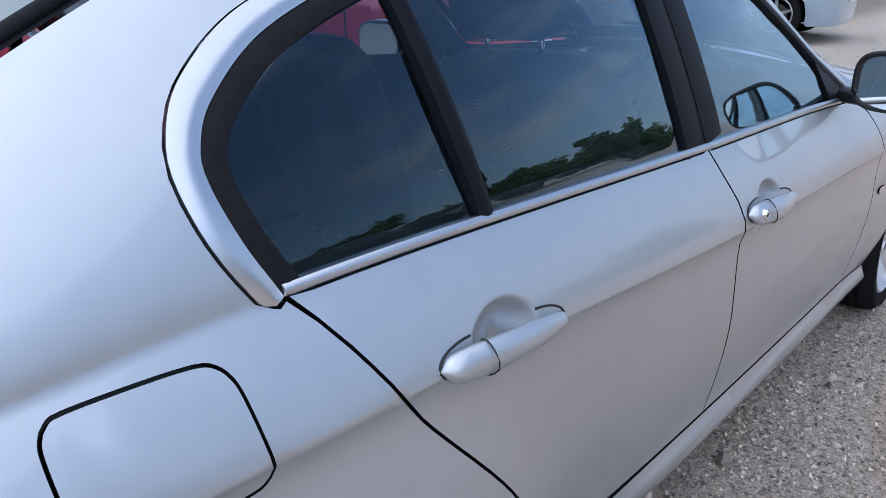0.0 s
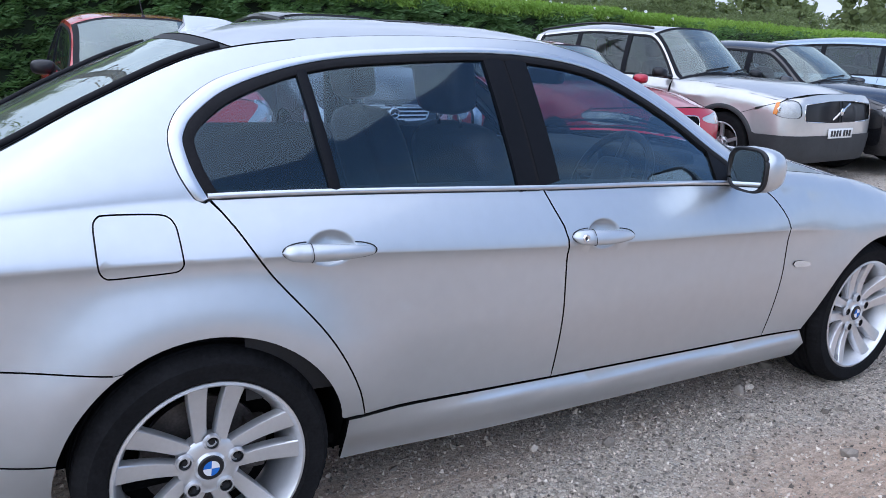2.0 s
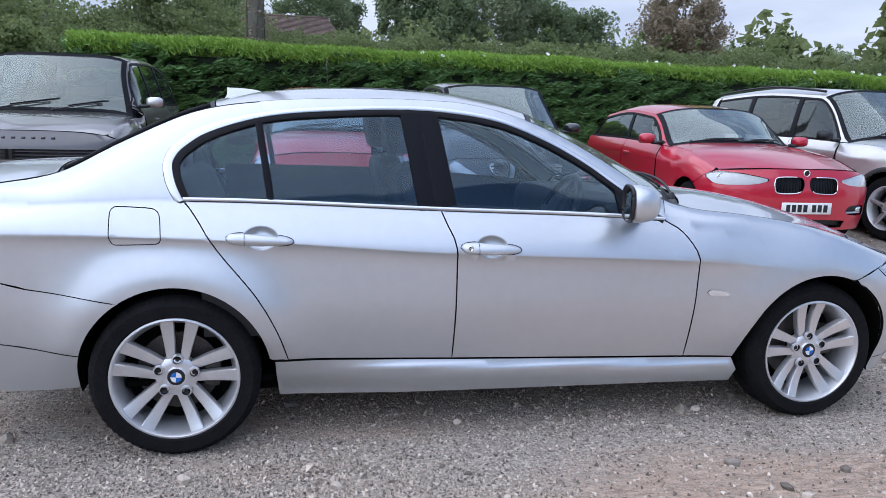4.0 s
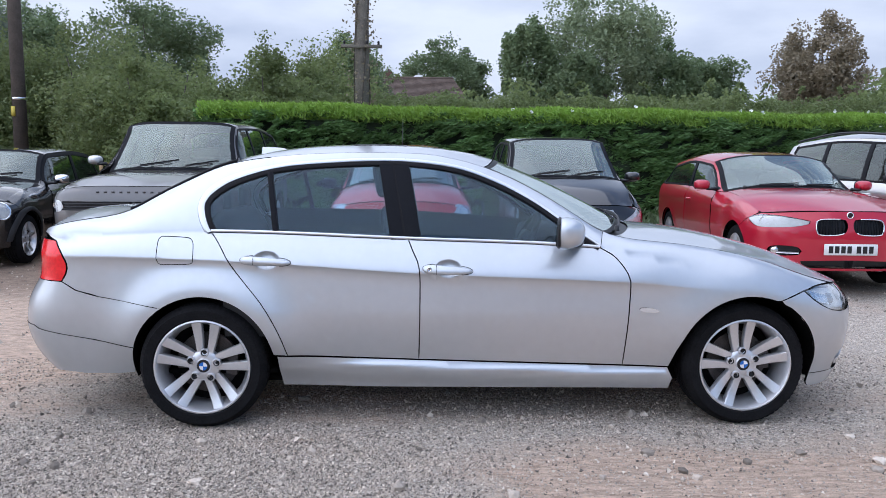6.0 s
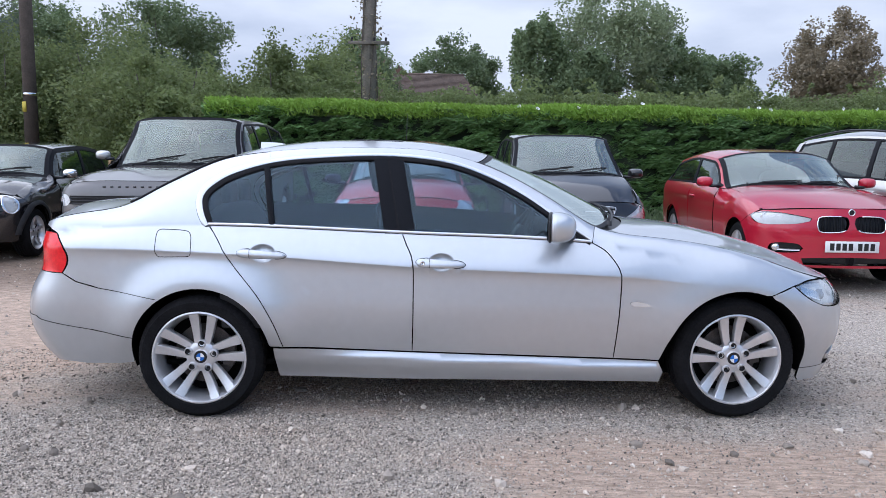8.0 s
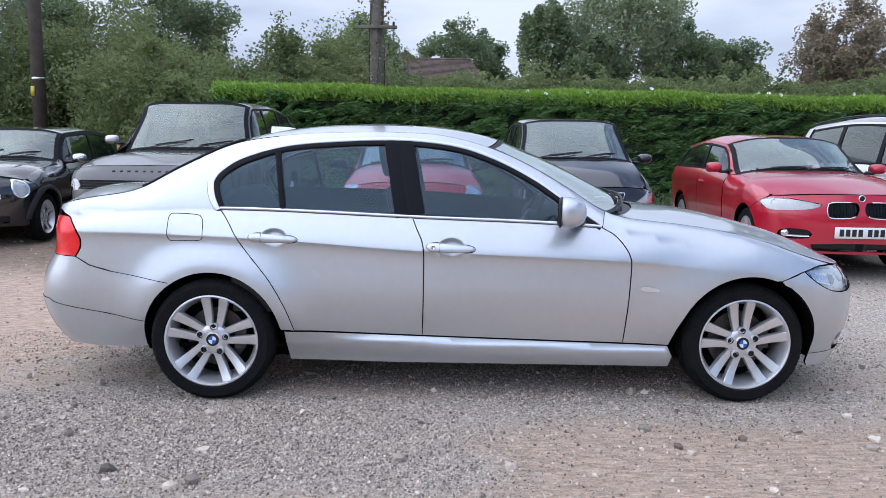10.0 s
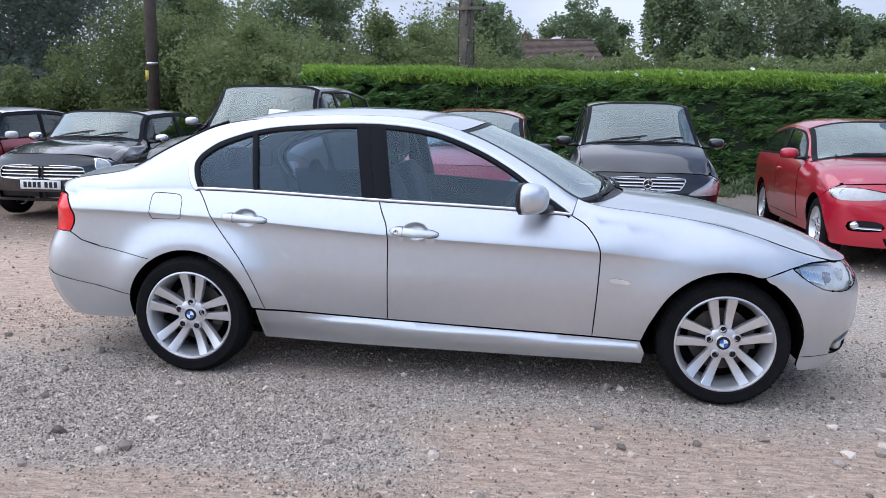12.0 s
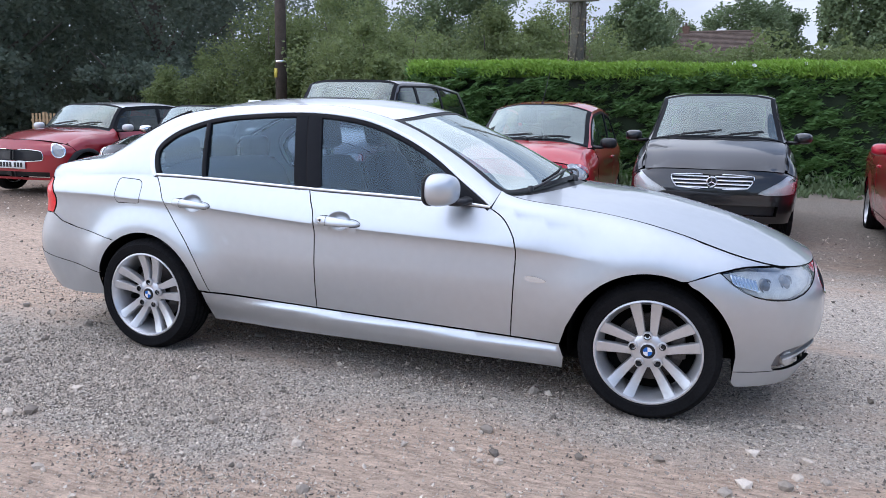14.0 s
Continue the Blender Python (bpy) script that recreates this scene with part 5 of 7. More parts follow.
def hill(y):
    """The land beyond the hedge climbs gently."""
    return float(np.interp(y, [20, 40, 80, 200, 600], [RISE, 0.6, 3.0, 8.0, 10.0]))


def ground_mat():
    m = bpy.data.materials.new("gravel_yard")
    m.use_nodes = True
    n, l = m.node_tree.nodes, m.node_tree.links
    p = n["Principled BSDF"]
    p.inputs["Roughness"].default_value = 0.93
    p.inputs["Specular IOR Level"].default_value = 0.25
    tc = n.new("ShaderNodeTexCoord")
    def noise_node(scale, detail=6.0, rough=0.6):
        a = n.new("ShaderNodeTexNoise")
        a.inputs["Scale"].default_value, a.inputs["Detail"].default_value, a.inputs["Roughness"].default_value = scale, detail, rough
        l.new(tc.outputs["Object"], a.inputs["Vector"])
        return a
    def ramp(src, p0, c0, p1, c1):
        r = n.new("ShaderNodeValToRGB")
        r.color_ramp.elements[0].position, r.color_ramp.elements[0].color = p0, (*c0, 1)
        r.color_ramp.elements[1].position, r.color_ramp.elements[1].color = p1, (*c1, 1)
        l.new(src, r.inputs["Fac"])
        return r
    def mix(f, a, b, mode="MIX"):
        x = n.new("ShaderNodeMix")
        x.data_type, x.blend_type = "RGBA", mode
        l.new(f, x.inputs["Factor"]) if not isinstance(f, float) else setattr(x.inputs["Factor"], "default_value", f)
        l.new(a, x.inputs["A"])
        l.new(b, x.inputs["B"])
        return x.outputs["Result"]
    # earth worn through the stone in wandering bands along the yard
    mp = n.new("ShaderNodeMapping")
    mp.inputs["Scale"].default_value = (0.28, 0.85, 1.0)
    l.new(tc.outputs["Object"], mp.inputs["Vector"])
    big = n.new("ShaderNodeTexNoise")
    big.inputs["Scale"].default_value, big.inputs["Detail"].default_value, big.inputs["Roughness"].default_value = 1.1, 7.0, 0.62
    l.new(mp.outputs["Vector"], big.inputs["Vector"])
    # a worn track of bare earth along the near side, thinning out beside the car
    sep = n.new("ShaderNodeSeparateXYZ")
    l.new(tc.outputs["Object"], sep.inputs["Vector"])
    def band(out, a, b):
        r = n.new("ShaderNodeMapRange")
        r.interpolation_type = "SMOOTHSTEP"
        r.inputs["From Min"].default_value, r.inputs["From Max"].default_value = a, b
        l.new(out, r.inputs["Value"])
        return r.outputs["Result"]
    tr = n.new("ShaderNodeMath")
    tr.operation = "MULTIPLY"
    l.new(band(sep.outputs["X"], 0.9, 1.9), tr.inputs[0])
    l.new(band(sep.outputs["Y"], -0.8, -1.6), tr.inputs[1])
    near = n.new("ShaderNodeMath")
    near.operation = "MAXIMUM"
    l.new(tr.outputs[0], near.inputs[0])
    l.new(band(sep.outputs["Y"], -1.75, -2.3), near.inputs[1])
    tl_ = n.new("ShaderNodeMath")
    tl_.operation = "MULTIPLY"
    l.new(band(sep.outputs["X"], -0.6, -1.8), tl_.inputs[0])
    l.new(band(sep.outputs["Y"], -0.9, 0.1), tl_.inputs[1])
    both = n.new("ShaderNodeMath")
    both.operation = "MAXIMUM"
    l.new(near.outputs[0], both.inputs[0])
    l.new(tl_.outputs[0], both.inputs[1])
    near = both
    ad = n.new("ShaderNodeMath")
    ad.operation = "MULTIPLY_ADD"
    ad.inputs[1].default_value = 0.32
    l.new(near.outputs[0], ad.inputs[0])
    l.new(big.outputs["Fac"], ad.inputs[2])
    patch = ramp(ad.outputs[0], 0.52, (0, 0, 0), 0.68, (1, 1, 1))
    v1, v2 = n.new("ShaderNodeTexVoronoi"), n.new("ShaderNodeTexVoronoi")
    v1.inputs["Scale"].default_value, v2.inputs["Scale"].default_value = 62.0, 150.0
    for v in (v1, v2):
        l.new(tc.outputs["Object"], v.inputs["Vector"])
    def one(v):
        sc = n.new("ShaderNodeSeparateColor")
        l.new(v.outputs["Color"], sc.inputs["Color"])
        return sc.outputs["Red"]
    stone = ramp(one(v1), 0.0, (0.13, 0.112, 0.095), 1.0, (0.95, 0.87, 0.77))
    fine = ramp(one(v2), 0.0, (0.15, 0.128, 0.106), 1.0, (0.92, 0.83, 0.72))
    def product(a, b):
        m_ = n.new("ShaderNodeMath")
        m_.operation = "MULTIPLY"
        l.new(a, m_.inputs[0])
        l.new(b, m_.inputs[1])
        return m_.outputs[0]
    def chosen(v, lo):
        """Some of the cells become stones, with rounded outlines."""
        sc = n.new("ShaderNodeSeparateColor")
        l.new(v.outputs["Color"], sc.inputs["Color"])
        return product(band(sc.outputs["Green"], lo, lo + 0.1), band(v.outputs["Distance"], 0.48, 0.36))
    grit = noise_node(38.0, 10.0, 0.8)
    sand = ramp(grit.outputs["Fac"], 0.36, (0.20, 0.165, 0.13), 0.66, (0.95, 0.825, 0.68))
    few = chosen(v1, 0.42)
    many = chosen(v2, 0.35)
    grey = mix(few, mix(many, sand.outputs["Color"], fine.outputs["Color"]), stone.outputs["Color"])
    soil_n = noise_node(34.0, 12.0, 0.82)
    # wheel-drawn streaks along the earth
    drag = n.new("ShaderNodeMapping")
    drag.inputs["Scale"].default_value = (0.3, 1.0, 1.0)
    l.new(tc.outputs["Object"], drag.inputs["Vector"])
    l.new(drag.outputs["Vector"], soil_n.inputs["Vector"])
    soil = ramp(soil_n.outputs["Fac"], 0.36, (0.34, 0.238, 0.170), 0.66, (0.95, 0.735, 0.565))
    soil_g = mix(product(many, few), soil.outputs["Color"], fine.outputs["Color"])
    # the shade round the parked row, painted in as a darker ground colour
    row_shade = n.new("ShaderNodeMix")
    row_shade.data_type, row_shade.blend_type = "RGBA", "MULTIPLY"
    row_shade.inputs["B"].default_value = (0.48, 0.475, 0.47, 1)
    l.new(band(sep.outputs["Y"], 2.2, 3.6), row_shade.inputs["Factor"])
    l.new(mix(patch.outputs["Color"], grey, soil_g), row_shade.inputs["A"])
    l.new(row_shade.outputs["Result"], p.inputs["Base Color"])
    s = n.new("ShaderNodeMath")
    s.operation = "MULTIPLY_ADD"
    s.inputs[1].default_value = 0.5
    l.new(few, s.inputs[0])
    l.new(soil_n.outputs["Fac"], s.inputs[2])
    b = n.new("ShaderNodeBump")
    b.inputs["Strength"].default_value, b.inputs["Distance"].default_value = 1.0, 0.02
    l.new(s.outputs[0], b.inputs["Height"])
    l.new(b.outputs["Normal"], p.inputs["Normal"])
    return m


def ground():
    xs = np.concatenate([[-600, -200, -80, -40], np.arange(-24, 26, 0.5), [40, 80, 200, 600]])
    ys = np.concatenate([[-600, -200, -80, -40, -20], np.arange(-10, 20, 0.4), [25, 40, 80, 200, 600]])
    verts = [(x, y, ground_z(x, y) if -24 <= x <= 26 and -10 <= y <= 20 else (hill(y) if y > 6.5 else 0.0)) for x in xs for y in ys]
    ny = len(ys)
    faces = [(i * ny + j, (i + 1) * ny + j, (i + 1) * ny + j + 1, i * ny + j + 1) for i in range(len(xs) - 1) for j in range(ny - 1)]
    me = bpy.data.meshes.new("ground")
    me.from_pydata(verts, [], faces)
    for f in me.polygons:
        f.use_smooth = True
    me.materials.append(ground_mat())
    return tagged(new("ground", me), "grey crushed-stone and brown earth car yard", "ground", kind="structure")


ground()


# ---- foliage ----
def leaves_mesh(name, centers, size, rng, aspect=1.7, droop=0.0, normals=None, stretch=1.0):
    """One mesh of many small pointed leaves at the given places."""
    n = len(centers)
    d = rng.normal(size=(n, 3))
    d[:, 2] = d[:, 2] * 0.7 - droop
    d /= np.linalg.norm(d, axis=1)[:, None]
    if normals is not None:
        d = d * 0.6 + normals * stretch
        d /= np.linalg.norm(d, axis=1)[:, None]
    r = rng.normal(size=(n, 3))
    s = np.cross(d, r)
    s /= np.linalg.norm(s, axis=1)[:, None] + 1e-9
    k = (size * rng.uniform(0.6, 1.35, n))[:, None]
    a = centers - d * k * 0.5 * aspect
    b = centers + s * k * 0.5
    c = centers + d * k * 0.5 * aspect
    e = centers - s * k * 0.5
    verts = np.stack([a, b, c, e], 1).reshape(-1, 3)
    me = bpy.data.meshes.new(name)
    me.vertices.add(4 * n)
    me.vertices.foreach_set("co", verts.ravel())
    me.loops.add(4 * n)
    me.loops.foreach_set("vertex_index", np.arange(4 * n))
    me.polygons.add(n)
    me.polygons.foreach_set("loop_start", np.arange(0, 4 * n, 4))
    me.update(calc_edges=True)
    me.validate()
    return me


def clump_points(rng, centre, radii, n, clumps, spread=0.33, shell=0.55):
    """Leaf places in clumps scattered over an uneven crown, with gaps between."""
    c = rng.normal(size=(clumps, 3))
    c /= np.linalg.norm(c, axis=1)[:, None]
    c *= (shell + (1 - shell) * rng.uniform(0, 1, clumps) ** 0.6)[:, None] * rng.uniform(0.72, 1.12, clumps)[:, None]
    c[:, 2] = np.where(c[:, 2] < -0.6, -0.6, c[:, 2])
    which = rng.integers(0, clumps, n)
    rr = rng.uniform(0.5, 1.25, clumps)[which][:, None]
    ball = rng.normal(size=(n, 3))
    ball *= (rng.uniform(0, 1, n) ** 0.45 / np.linalg.norm(ball, axis=1))[:, None]
    p = c[which] + ball * spread * rr * 0.78
    return p * np.array(radii) + np.array(centre)


def tree(name, label, x, y, z0, height, radius, leaf, n, color_mat, seed, trunk_h=0.35, clumps=60, spread=0.33, top_bias=1.0, bark=None):
    """Tapered trunk with limbs and a crown of leaf clumps."""
    rng = np.random.default_rng(seed)
    t = thing(name, label, "tree", Matrix.Translation((x, y, z0)))
    r0 = height * 0.018 + 0.05
    pts = [(0.15 * math.sin(k * 1.7 + seed) * k / 6, 0.12 * math.cos(k * 1.3 + seed) * k / 6, height * 0.75 * k / 6) for k in range(7)]
    trunk = part("trunk", tube_bm(pts, [r0 * (1.15 - k / 7) for k in range(7)], 9), bark or M_BARK, t)
    for k in range(6):
        a = seed + k * 1.1
        h0 = height * (trunk_h + 0.06 * k)
        part("limb", tube_bm([(0, 0, h0), (radius * 0.35 * math.cos(a), radius * 0.35 * math.sin(a), h0 + radius * 0.25), (radius * 0.75 * math.cos(a), radius * 0.75 * math.sin(a), h0 + radius * 0.6)], [r0 * 0.4, r0 * 0.25, r0 * 0.08], 6), bark or M_BARK, t)
    ch = height * (1 - trunk_h) / 2
    pts = clump_points(rng, (0, 0, height - ch * 1.02), (radius, radius, ch), n, clumps, spread)
    me = leaves_mesh("crown", pts, leaf, rng)
    me.materials.append(color_mat)
    o = new("crown", me)
    o.parent = t
    return t


M_BARK = mat("bark", (0.10, 0.085, 0.07), 0.9, 0, 0.35, 6.0, 0.6, 30.0)
M_LEAF = leaf_mat("leaf_green", (0.215, 0.265, 0.105), 0.5, 0.5)
M_LEAF_STAND = leaf_mat("leaf_stand", (0.165, 0.205, 0.155), 0.4, 0.6)
M_LEAF_DARK = leaf_mat("leaf_dark", (0.175, 0.235, 0.115), 0.35, 0.4)
# paler with distance: aerial haze is put into this leaf colour
M_LEAF_HAZY = leaf_mat("leaf_far_hazed", (0.28, 0.34, 0.19), 0.4, 0.4)
M_LEAF_BROWN = leaf_mat("leaf_brown", (0.29, 0.245, 0.165), 0.35, 0.4)
M_HEDGE = leaf_mat("hedge_green", (0.115, 0.215, 0.06), 0.7)
M_HEDGE_TOP = leaf_mat("hedge_new_growth", (0.27, 0.43, 0.065))
# near-black inner box: the shade deep in the hedge, put into colour
M_SHADE_CORE = mat("hedge_shade_core", (0.018, 0.028, 0.012), 0.95, 0, 0.4, 5.0)

# clipped conifer hedge
HA, HB, HTOP, HTHICK = Vector((-3.15, 10.7)), Vector((40.0, 14.98)), 2.54, 1.5


def hedge():
    rng = np.random.default_rng(5)
    t = thing("hedge", "clipped green conifer hedge with bright new growth on top", "hedge")
    d = (HB - HA).normalized()
    nrm = Vector((d.y, -d.x))
    L = (HB - HA).length
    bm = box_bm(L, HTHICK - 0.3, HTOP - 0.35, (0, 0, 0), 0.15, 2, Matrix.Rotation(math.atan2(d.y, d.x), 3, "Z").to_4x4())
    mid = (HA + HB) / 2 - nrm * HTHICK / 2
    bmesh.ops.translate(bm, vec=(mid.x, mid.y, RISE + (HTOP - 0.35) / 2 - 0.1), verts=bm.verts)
    part("core", bm, M_SHADE_CORE, t)
    n = 270000
    # thinner along the far stretch
    s = np.where(rng.uniform(0, 1, n) < 0.78, rng.uniform(0, 19.5, n), rng.uniform(19.5, L, n))
    h = rng.uniform(0, 1, n)
    z = RISE + h * (HTOP - RISE - 0.12)
    lump = 0.10 * np.sin(s * 1.3) + 0.07 * np.sin(s * 3.1 + z * 2.3) + 0.05 * np.sin(z * 6 + s * 5.3)
    out = lump + 0.16 * rng.uniform(-1, 1, n) - 0.15 * (h > 0.9) * (h - 0.9) * 10
    # the sprays hang in flat layers with dark hollows between
    full = np.array([noise.noise(Vector((a * 1.9, b * 5.2 - a * 0.9, 2.0))) + 0.6 * noise.noise(Vector((a * 5.1, b * 9.0 - a * 2.0, 5.0))) for a, b in zip(s.tolist(), z.tolist())])
    out += 0.16 * np.clip(full, -0.5, 0.5)
    ok = full + 0.25 * rng.uniform(-1, 1, n) > -0.18
    s, z, out, n = s[ok], z[ok], out[ok], int(ok.sum())
    px = HA.x + d.x * s + nrm.x * (out - 0.08)
    py = HA.y + d.y * s + nrm.y * (out - 0.08)
    nn = np.tile(np.array([nrm.x * 0.5 + 0.75, nrm.y * 0.5, 0.22]), (n, 1))
    me = leaves_mesh("spray", np.stack([px, py, z], 1), 0.031, rng, 4.0, 0.1, nn, 0.9)
    me.materials.append(M_HEDGE)
    o = new("spray", me)
    o.parent = t
    # end of the hedge
    n = 5000
    dep = rng.uniform(0, HTHICK, n)
    z = RISE + rng.uniform(0, 1, n) * (HTOP - RISE - 0.1)
    out = 0.12 * rng.uniform(-1, 1.2, n) + 0.08 * np.sin(z * 5)
    px = HA.x - d.x * out - nrm.x * dep
    py = HA.y - d.y * out - nrm.y * dep
    me = leaves_mesh("spray", np.stack([px, py, z], 1), 0.075, rng, 2.6, 0.3)
    me.materials.append(M_HEDGE)
    o = new("spray", me)
    o.parent = t
    # upright shoots along the top
    n = 120000
    s = np.where(rng.uniform(0, 1, n) < 0.78, rng.uniform(-0.05, 19.5, n), rng.uniform(19.5, L, n))
    dep = rng.uniform(-0.12, HTHICK, n)
    z = HTOP - 0.10 + 0.025 * np.sin(s * 0.9) + 0.02 * np.sin(s * 2.7 + 1) + 0.13 * rng.uniform(-1, 1, n) - 0.14 * np.clip(-dep + 0.12, 0, 1) * 4 * rng.uniform(0, 1, n)
    px = HA.x + d.x * s - nrm.x * dep
    py = HA.y + d.y * s - nrm.y * dep
    nn = np.tile(np.array([-0.35, -0.2, 0.55]), (n, 1))
    me = leaves_mesh("new_growth", np.stack([px, py, z], 1), 0.023, rng, 4.8, -0.2, nn, 0.9)
    me.materials.append(M_HEDGE_TOP)
    o = new("new_growth", me)
    o.parent = t
    return t


hedge()


def weeds():
    """Rough grass and weeds along the foot of the hedge."""
    rng = np.random.default_rng(21)
    d = (HB - HA).normalized()
    nrm = Vector((d.y, -d.x))
    n = 16000
    tuft = rng.uniform(0, 1, (420, 2)) * np.array([19.0, 1.0])
    w = rng.integers(0, 420, n)
    s = tuft[w, 0] + rng.normal(0, 0.10, n)
    out = 0.05 + 1.5 * tuft[w, 1] ** 1.6 + rng.normal(0, 0.08, n)
    z = RISE + np.abs(rng.normal(0, 0.11, n)) * (1.6 - tuft[w, 1]) + 0.01
    pts = np.stack([HA.x + d.x * s + nrm.x * out, HA.y + d.y * s + nrm.y * out, z], 1)
    nn = np.tile(np.array([0.0, -0.1, 1.0]), (n, 1))
    me = leaves_mesh("weeds", pts, 0.045, rng, 2.4, -0.2, nn, 0.8)
    me.materials.append(M_LEAF_DARK)
    tagged(new("weeds", me), "rough green grass and weeds below the hedge", "weeds", kind="stuff")


weeds()


def bindweed():
    """White trumpet flowers that climb over the hedge's top."""
    rng = np.random.default_rng(77)
    d = (HB - HA).normalized()
    m_ = mat("white_petal", (0.80, 0.80, 0.78), 0.6, 0, 0.05, 20.0)
    for i in range(46):
        s_ = rng.uniform(5.5, 19.0)
        dep = rng.uniform(-0.1, 0.9)
        z = HTOP - 0.03 + rng.uniform(-0.12, 0.12) + (0.0 if dep > 0 else -0.15)
        p = HA + d * s_ - Vector((d.y, -d.x)) * dep
        bm = bmesh.new()
        rings = [[bm.verts.new((r * math.cos(a), r * math.sin(a), h + 0.006 * math.cos(5 * a) * (r > 0.02))) for a in np.linspace(0, 2 * math.pi, 10, endpoint=False)] for r, h in ((0.006, 0.0), (0.018, 0.03), (0.045, 0.05))]
        for r0, r1 in zip(rings, rings[1:]):
            for j in range(10):
                bm.faces.new((r0[j], r0[(j + 1) % 10], r1[(j + 1) % 10], r1[j]))
        o = part("bindweed_flower", bm, m_)
        o.matrix_basis = Matrix.Translation((p.x, p.y, z)) @ Euler((radians(rng.uniform(40, 90)), 0, radians(rng.uniform(-40, 40)))).to_matrix().to_4x4()
        tagged(o, "white bindweed trumpet flower growing on the hedge", "flower", "bindweed flowers")


bindweed()


def shrub(x, y, h, r, leaf, n, m_, seed, label="tangled green shrub behind the hedge", clumps=50, z0=0.1, spread=0.36):
    """A many-stemmed bush, leafy to the ground."""
    rng = np.random.default_rng(seed)
    t = thing("shrub", label, "shrub", Matrix.Translation((x, y, z0)))
    for k in range(5):
        a = seed + k * 1.26
        part("stem", tube_bm([(0.1 * math.cos(a), 0.1 * math.sin(a), 0), (r * 0.3 * math.cos(a), r * 0.3 * math.sin(a), h * 0.5), (r * 0.5 * math.cos(a), r * 0.5 * math.sin(a), h * 0.85)], [0.05, 0.035, 0.01], 6), M_BARK, t)
    pts = clump_points(rng, (0, 0, h * 0.5), (r, r, h * 0.5), n, clumps, spread, 0.35)
    pts[:, 2] = np.abs(pts[:, 2])
    # loose shoots that break the outline
    k = n // 14
    base = pts[rng.integers(0, n, 26)]
    sh = base[rng.integers(0, 26, k)] + np.stack([rng.normal(0, 0.09, k), rng.normal(0, 0.09, k), rng.uniform(0, 1, k) * h * 0.16], 1)
    me = leaves_mesh("foliage", np.concatenate([pts, sh]), leaf, rng)
    me.materials.append(m_)
    o = new("foliage", me)
    o.parent = t
    return t


# shrubs left of and behind the hedge
SHRUBS = ((-2.6, 15.0, 3.9, 2.3, 1), (-5.2, 14.2, 3.9, 2.3, 2), (-7.4, 17.0, 4.7, 2.5, 3), (-10.4, 16.8, 4.6, 2.4, 4), (-1.5, 16.0, 3.6, 1.6, 5), (-4.4, 12.6, 2.6, 1.5, 6), (-6.3, 16.0, 3.0, 1.6, 7),
          (-9.4, 16.2, 3.1, 1.6, 8), (-1.8, 18.5, 4.7, 2.4, 9), (-12.6, 16.0, 2.9, 1.6, 10))
for x, y, h, r, sd in SHRUBS:
    shrub(x, y, h, r, 0.055, 40000, M_LEAF, sd, "leafy green fruit-tree thicket beside the yard", 85)
for i in range(19):
    x = 1.6 + i * 2.3
    shrub(x, 15.6 + 0.11 * x + 0.7 * math.sin(i * 2.1), (3.2 if i < 3 else 3.45) + (0.1 if i < 3 else 0.3) * math.sin(i * 1.7), 1.9, 0.08, 11000 if i < 12 else 5000, M_LEAF, 40 + i)


def brambles():
    """A bank of brambles between the hedge and the field, too tangled to count."""
    rng = np.random.default_rng(47)
    n = 90000
    x = rng.uniform(-3.0, 26.0, n)
    base = 13.9 + 0.1 * x
    y = base + rng.uniform(-0.9, 0.9, n)
    lump = np.array([noise.noise(Vector((a * 0.8, b * 0.9, 1.0))) + 0.5 * noise.noise(Vector((a * 2.3, b * 2.3, 4.0))) for a, b in zip(x.tolist(), y.tolist())])
    top = 3.02 + 0.30 * lump - 0.25 * np.abs(y - base)
    z = top - 0.75 * rng.uniform(0, 1, n) ** 1.5
    # arching shoots
    k = 70
    ax, ay, aa = rng.uniform(-3, 26, k), rng.uniform(-0.6, 0.6, k), rng.uniform(0, 6.28, k)
    w, u = rng.integers(0, k, 6000), rng.uniform(0, 1, 6000)
    sx = ax[w] + np.cos(aa[w]) * u * 0.5 + rng.normal(0, 0.025, 6000)
    sy = 13.9 + 0.1 * ax[w] + ay[w] + np.sin(aa[w]) * u * 0.5
    sz = 2.75 + 0.75 * np.sin(u * 2.2) * (0.6 + 0.4 * np.sin(aa[w] * 3)) + rng.normal(0, 0.025, 6000)
    pts = np.concatenate([np.stack([x, y, z], 1), np.stack([sx, sy, sz], 1)])
    me = leaves_mesh("brambles", pts, 0.045, rng)
    me.materials.append(M_LEAF)
    tagged(new("brambles", me), "tangled green bramble bank behind the hedge", "brambles", kind="stuff")


brambles()

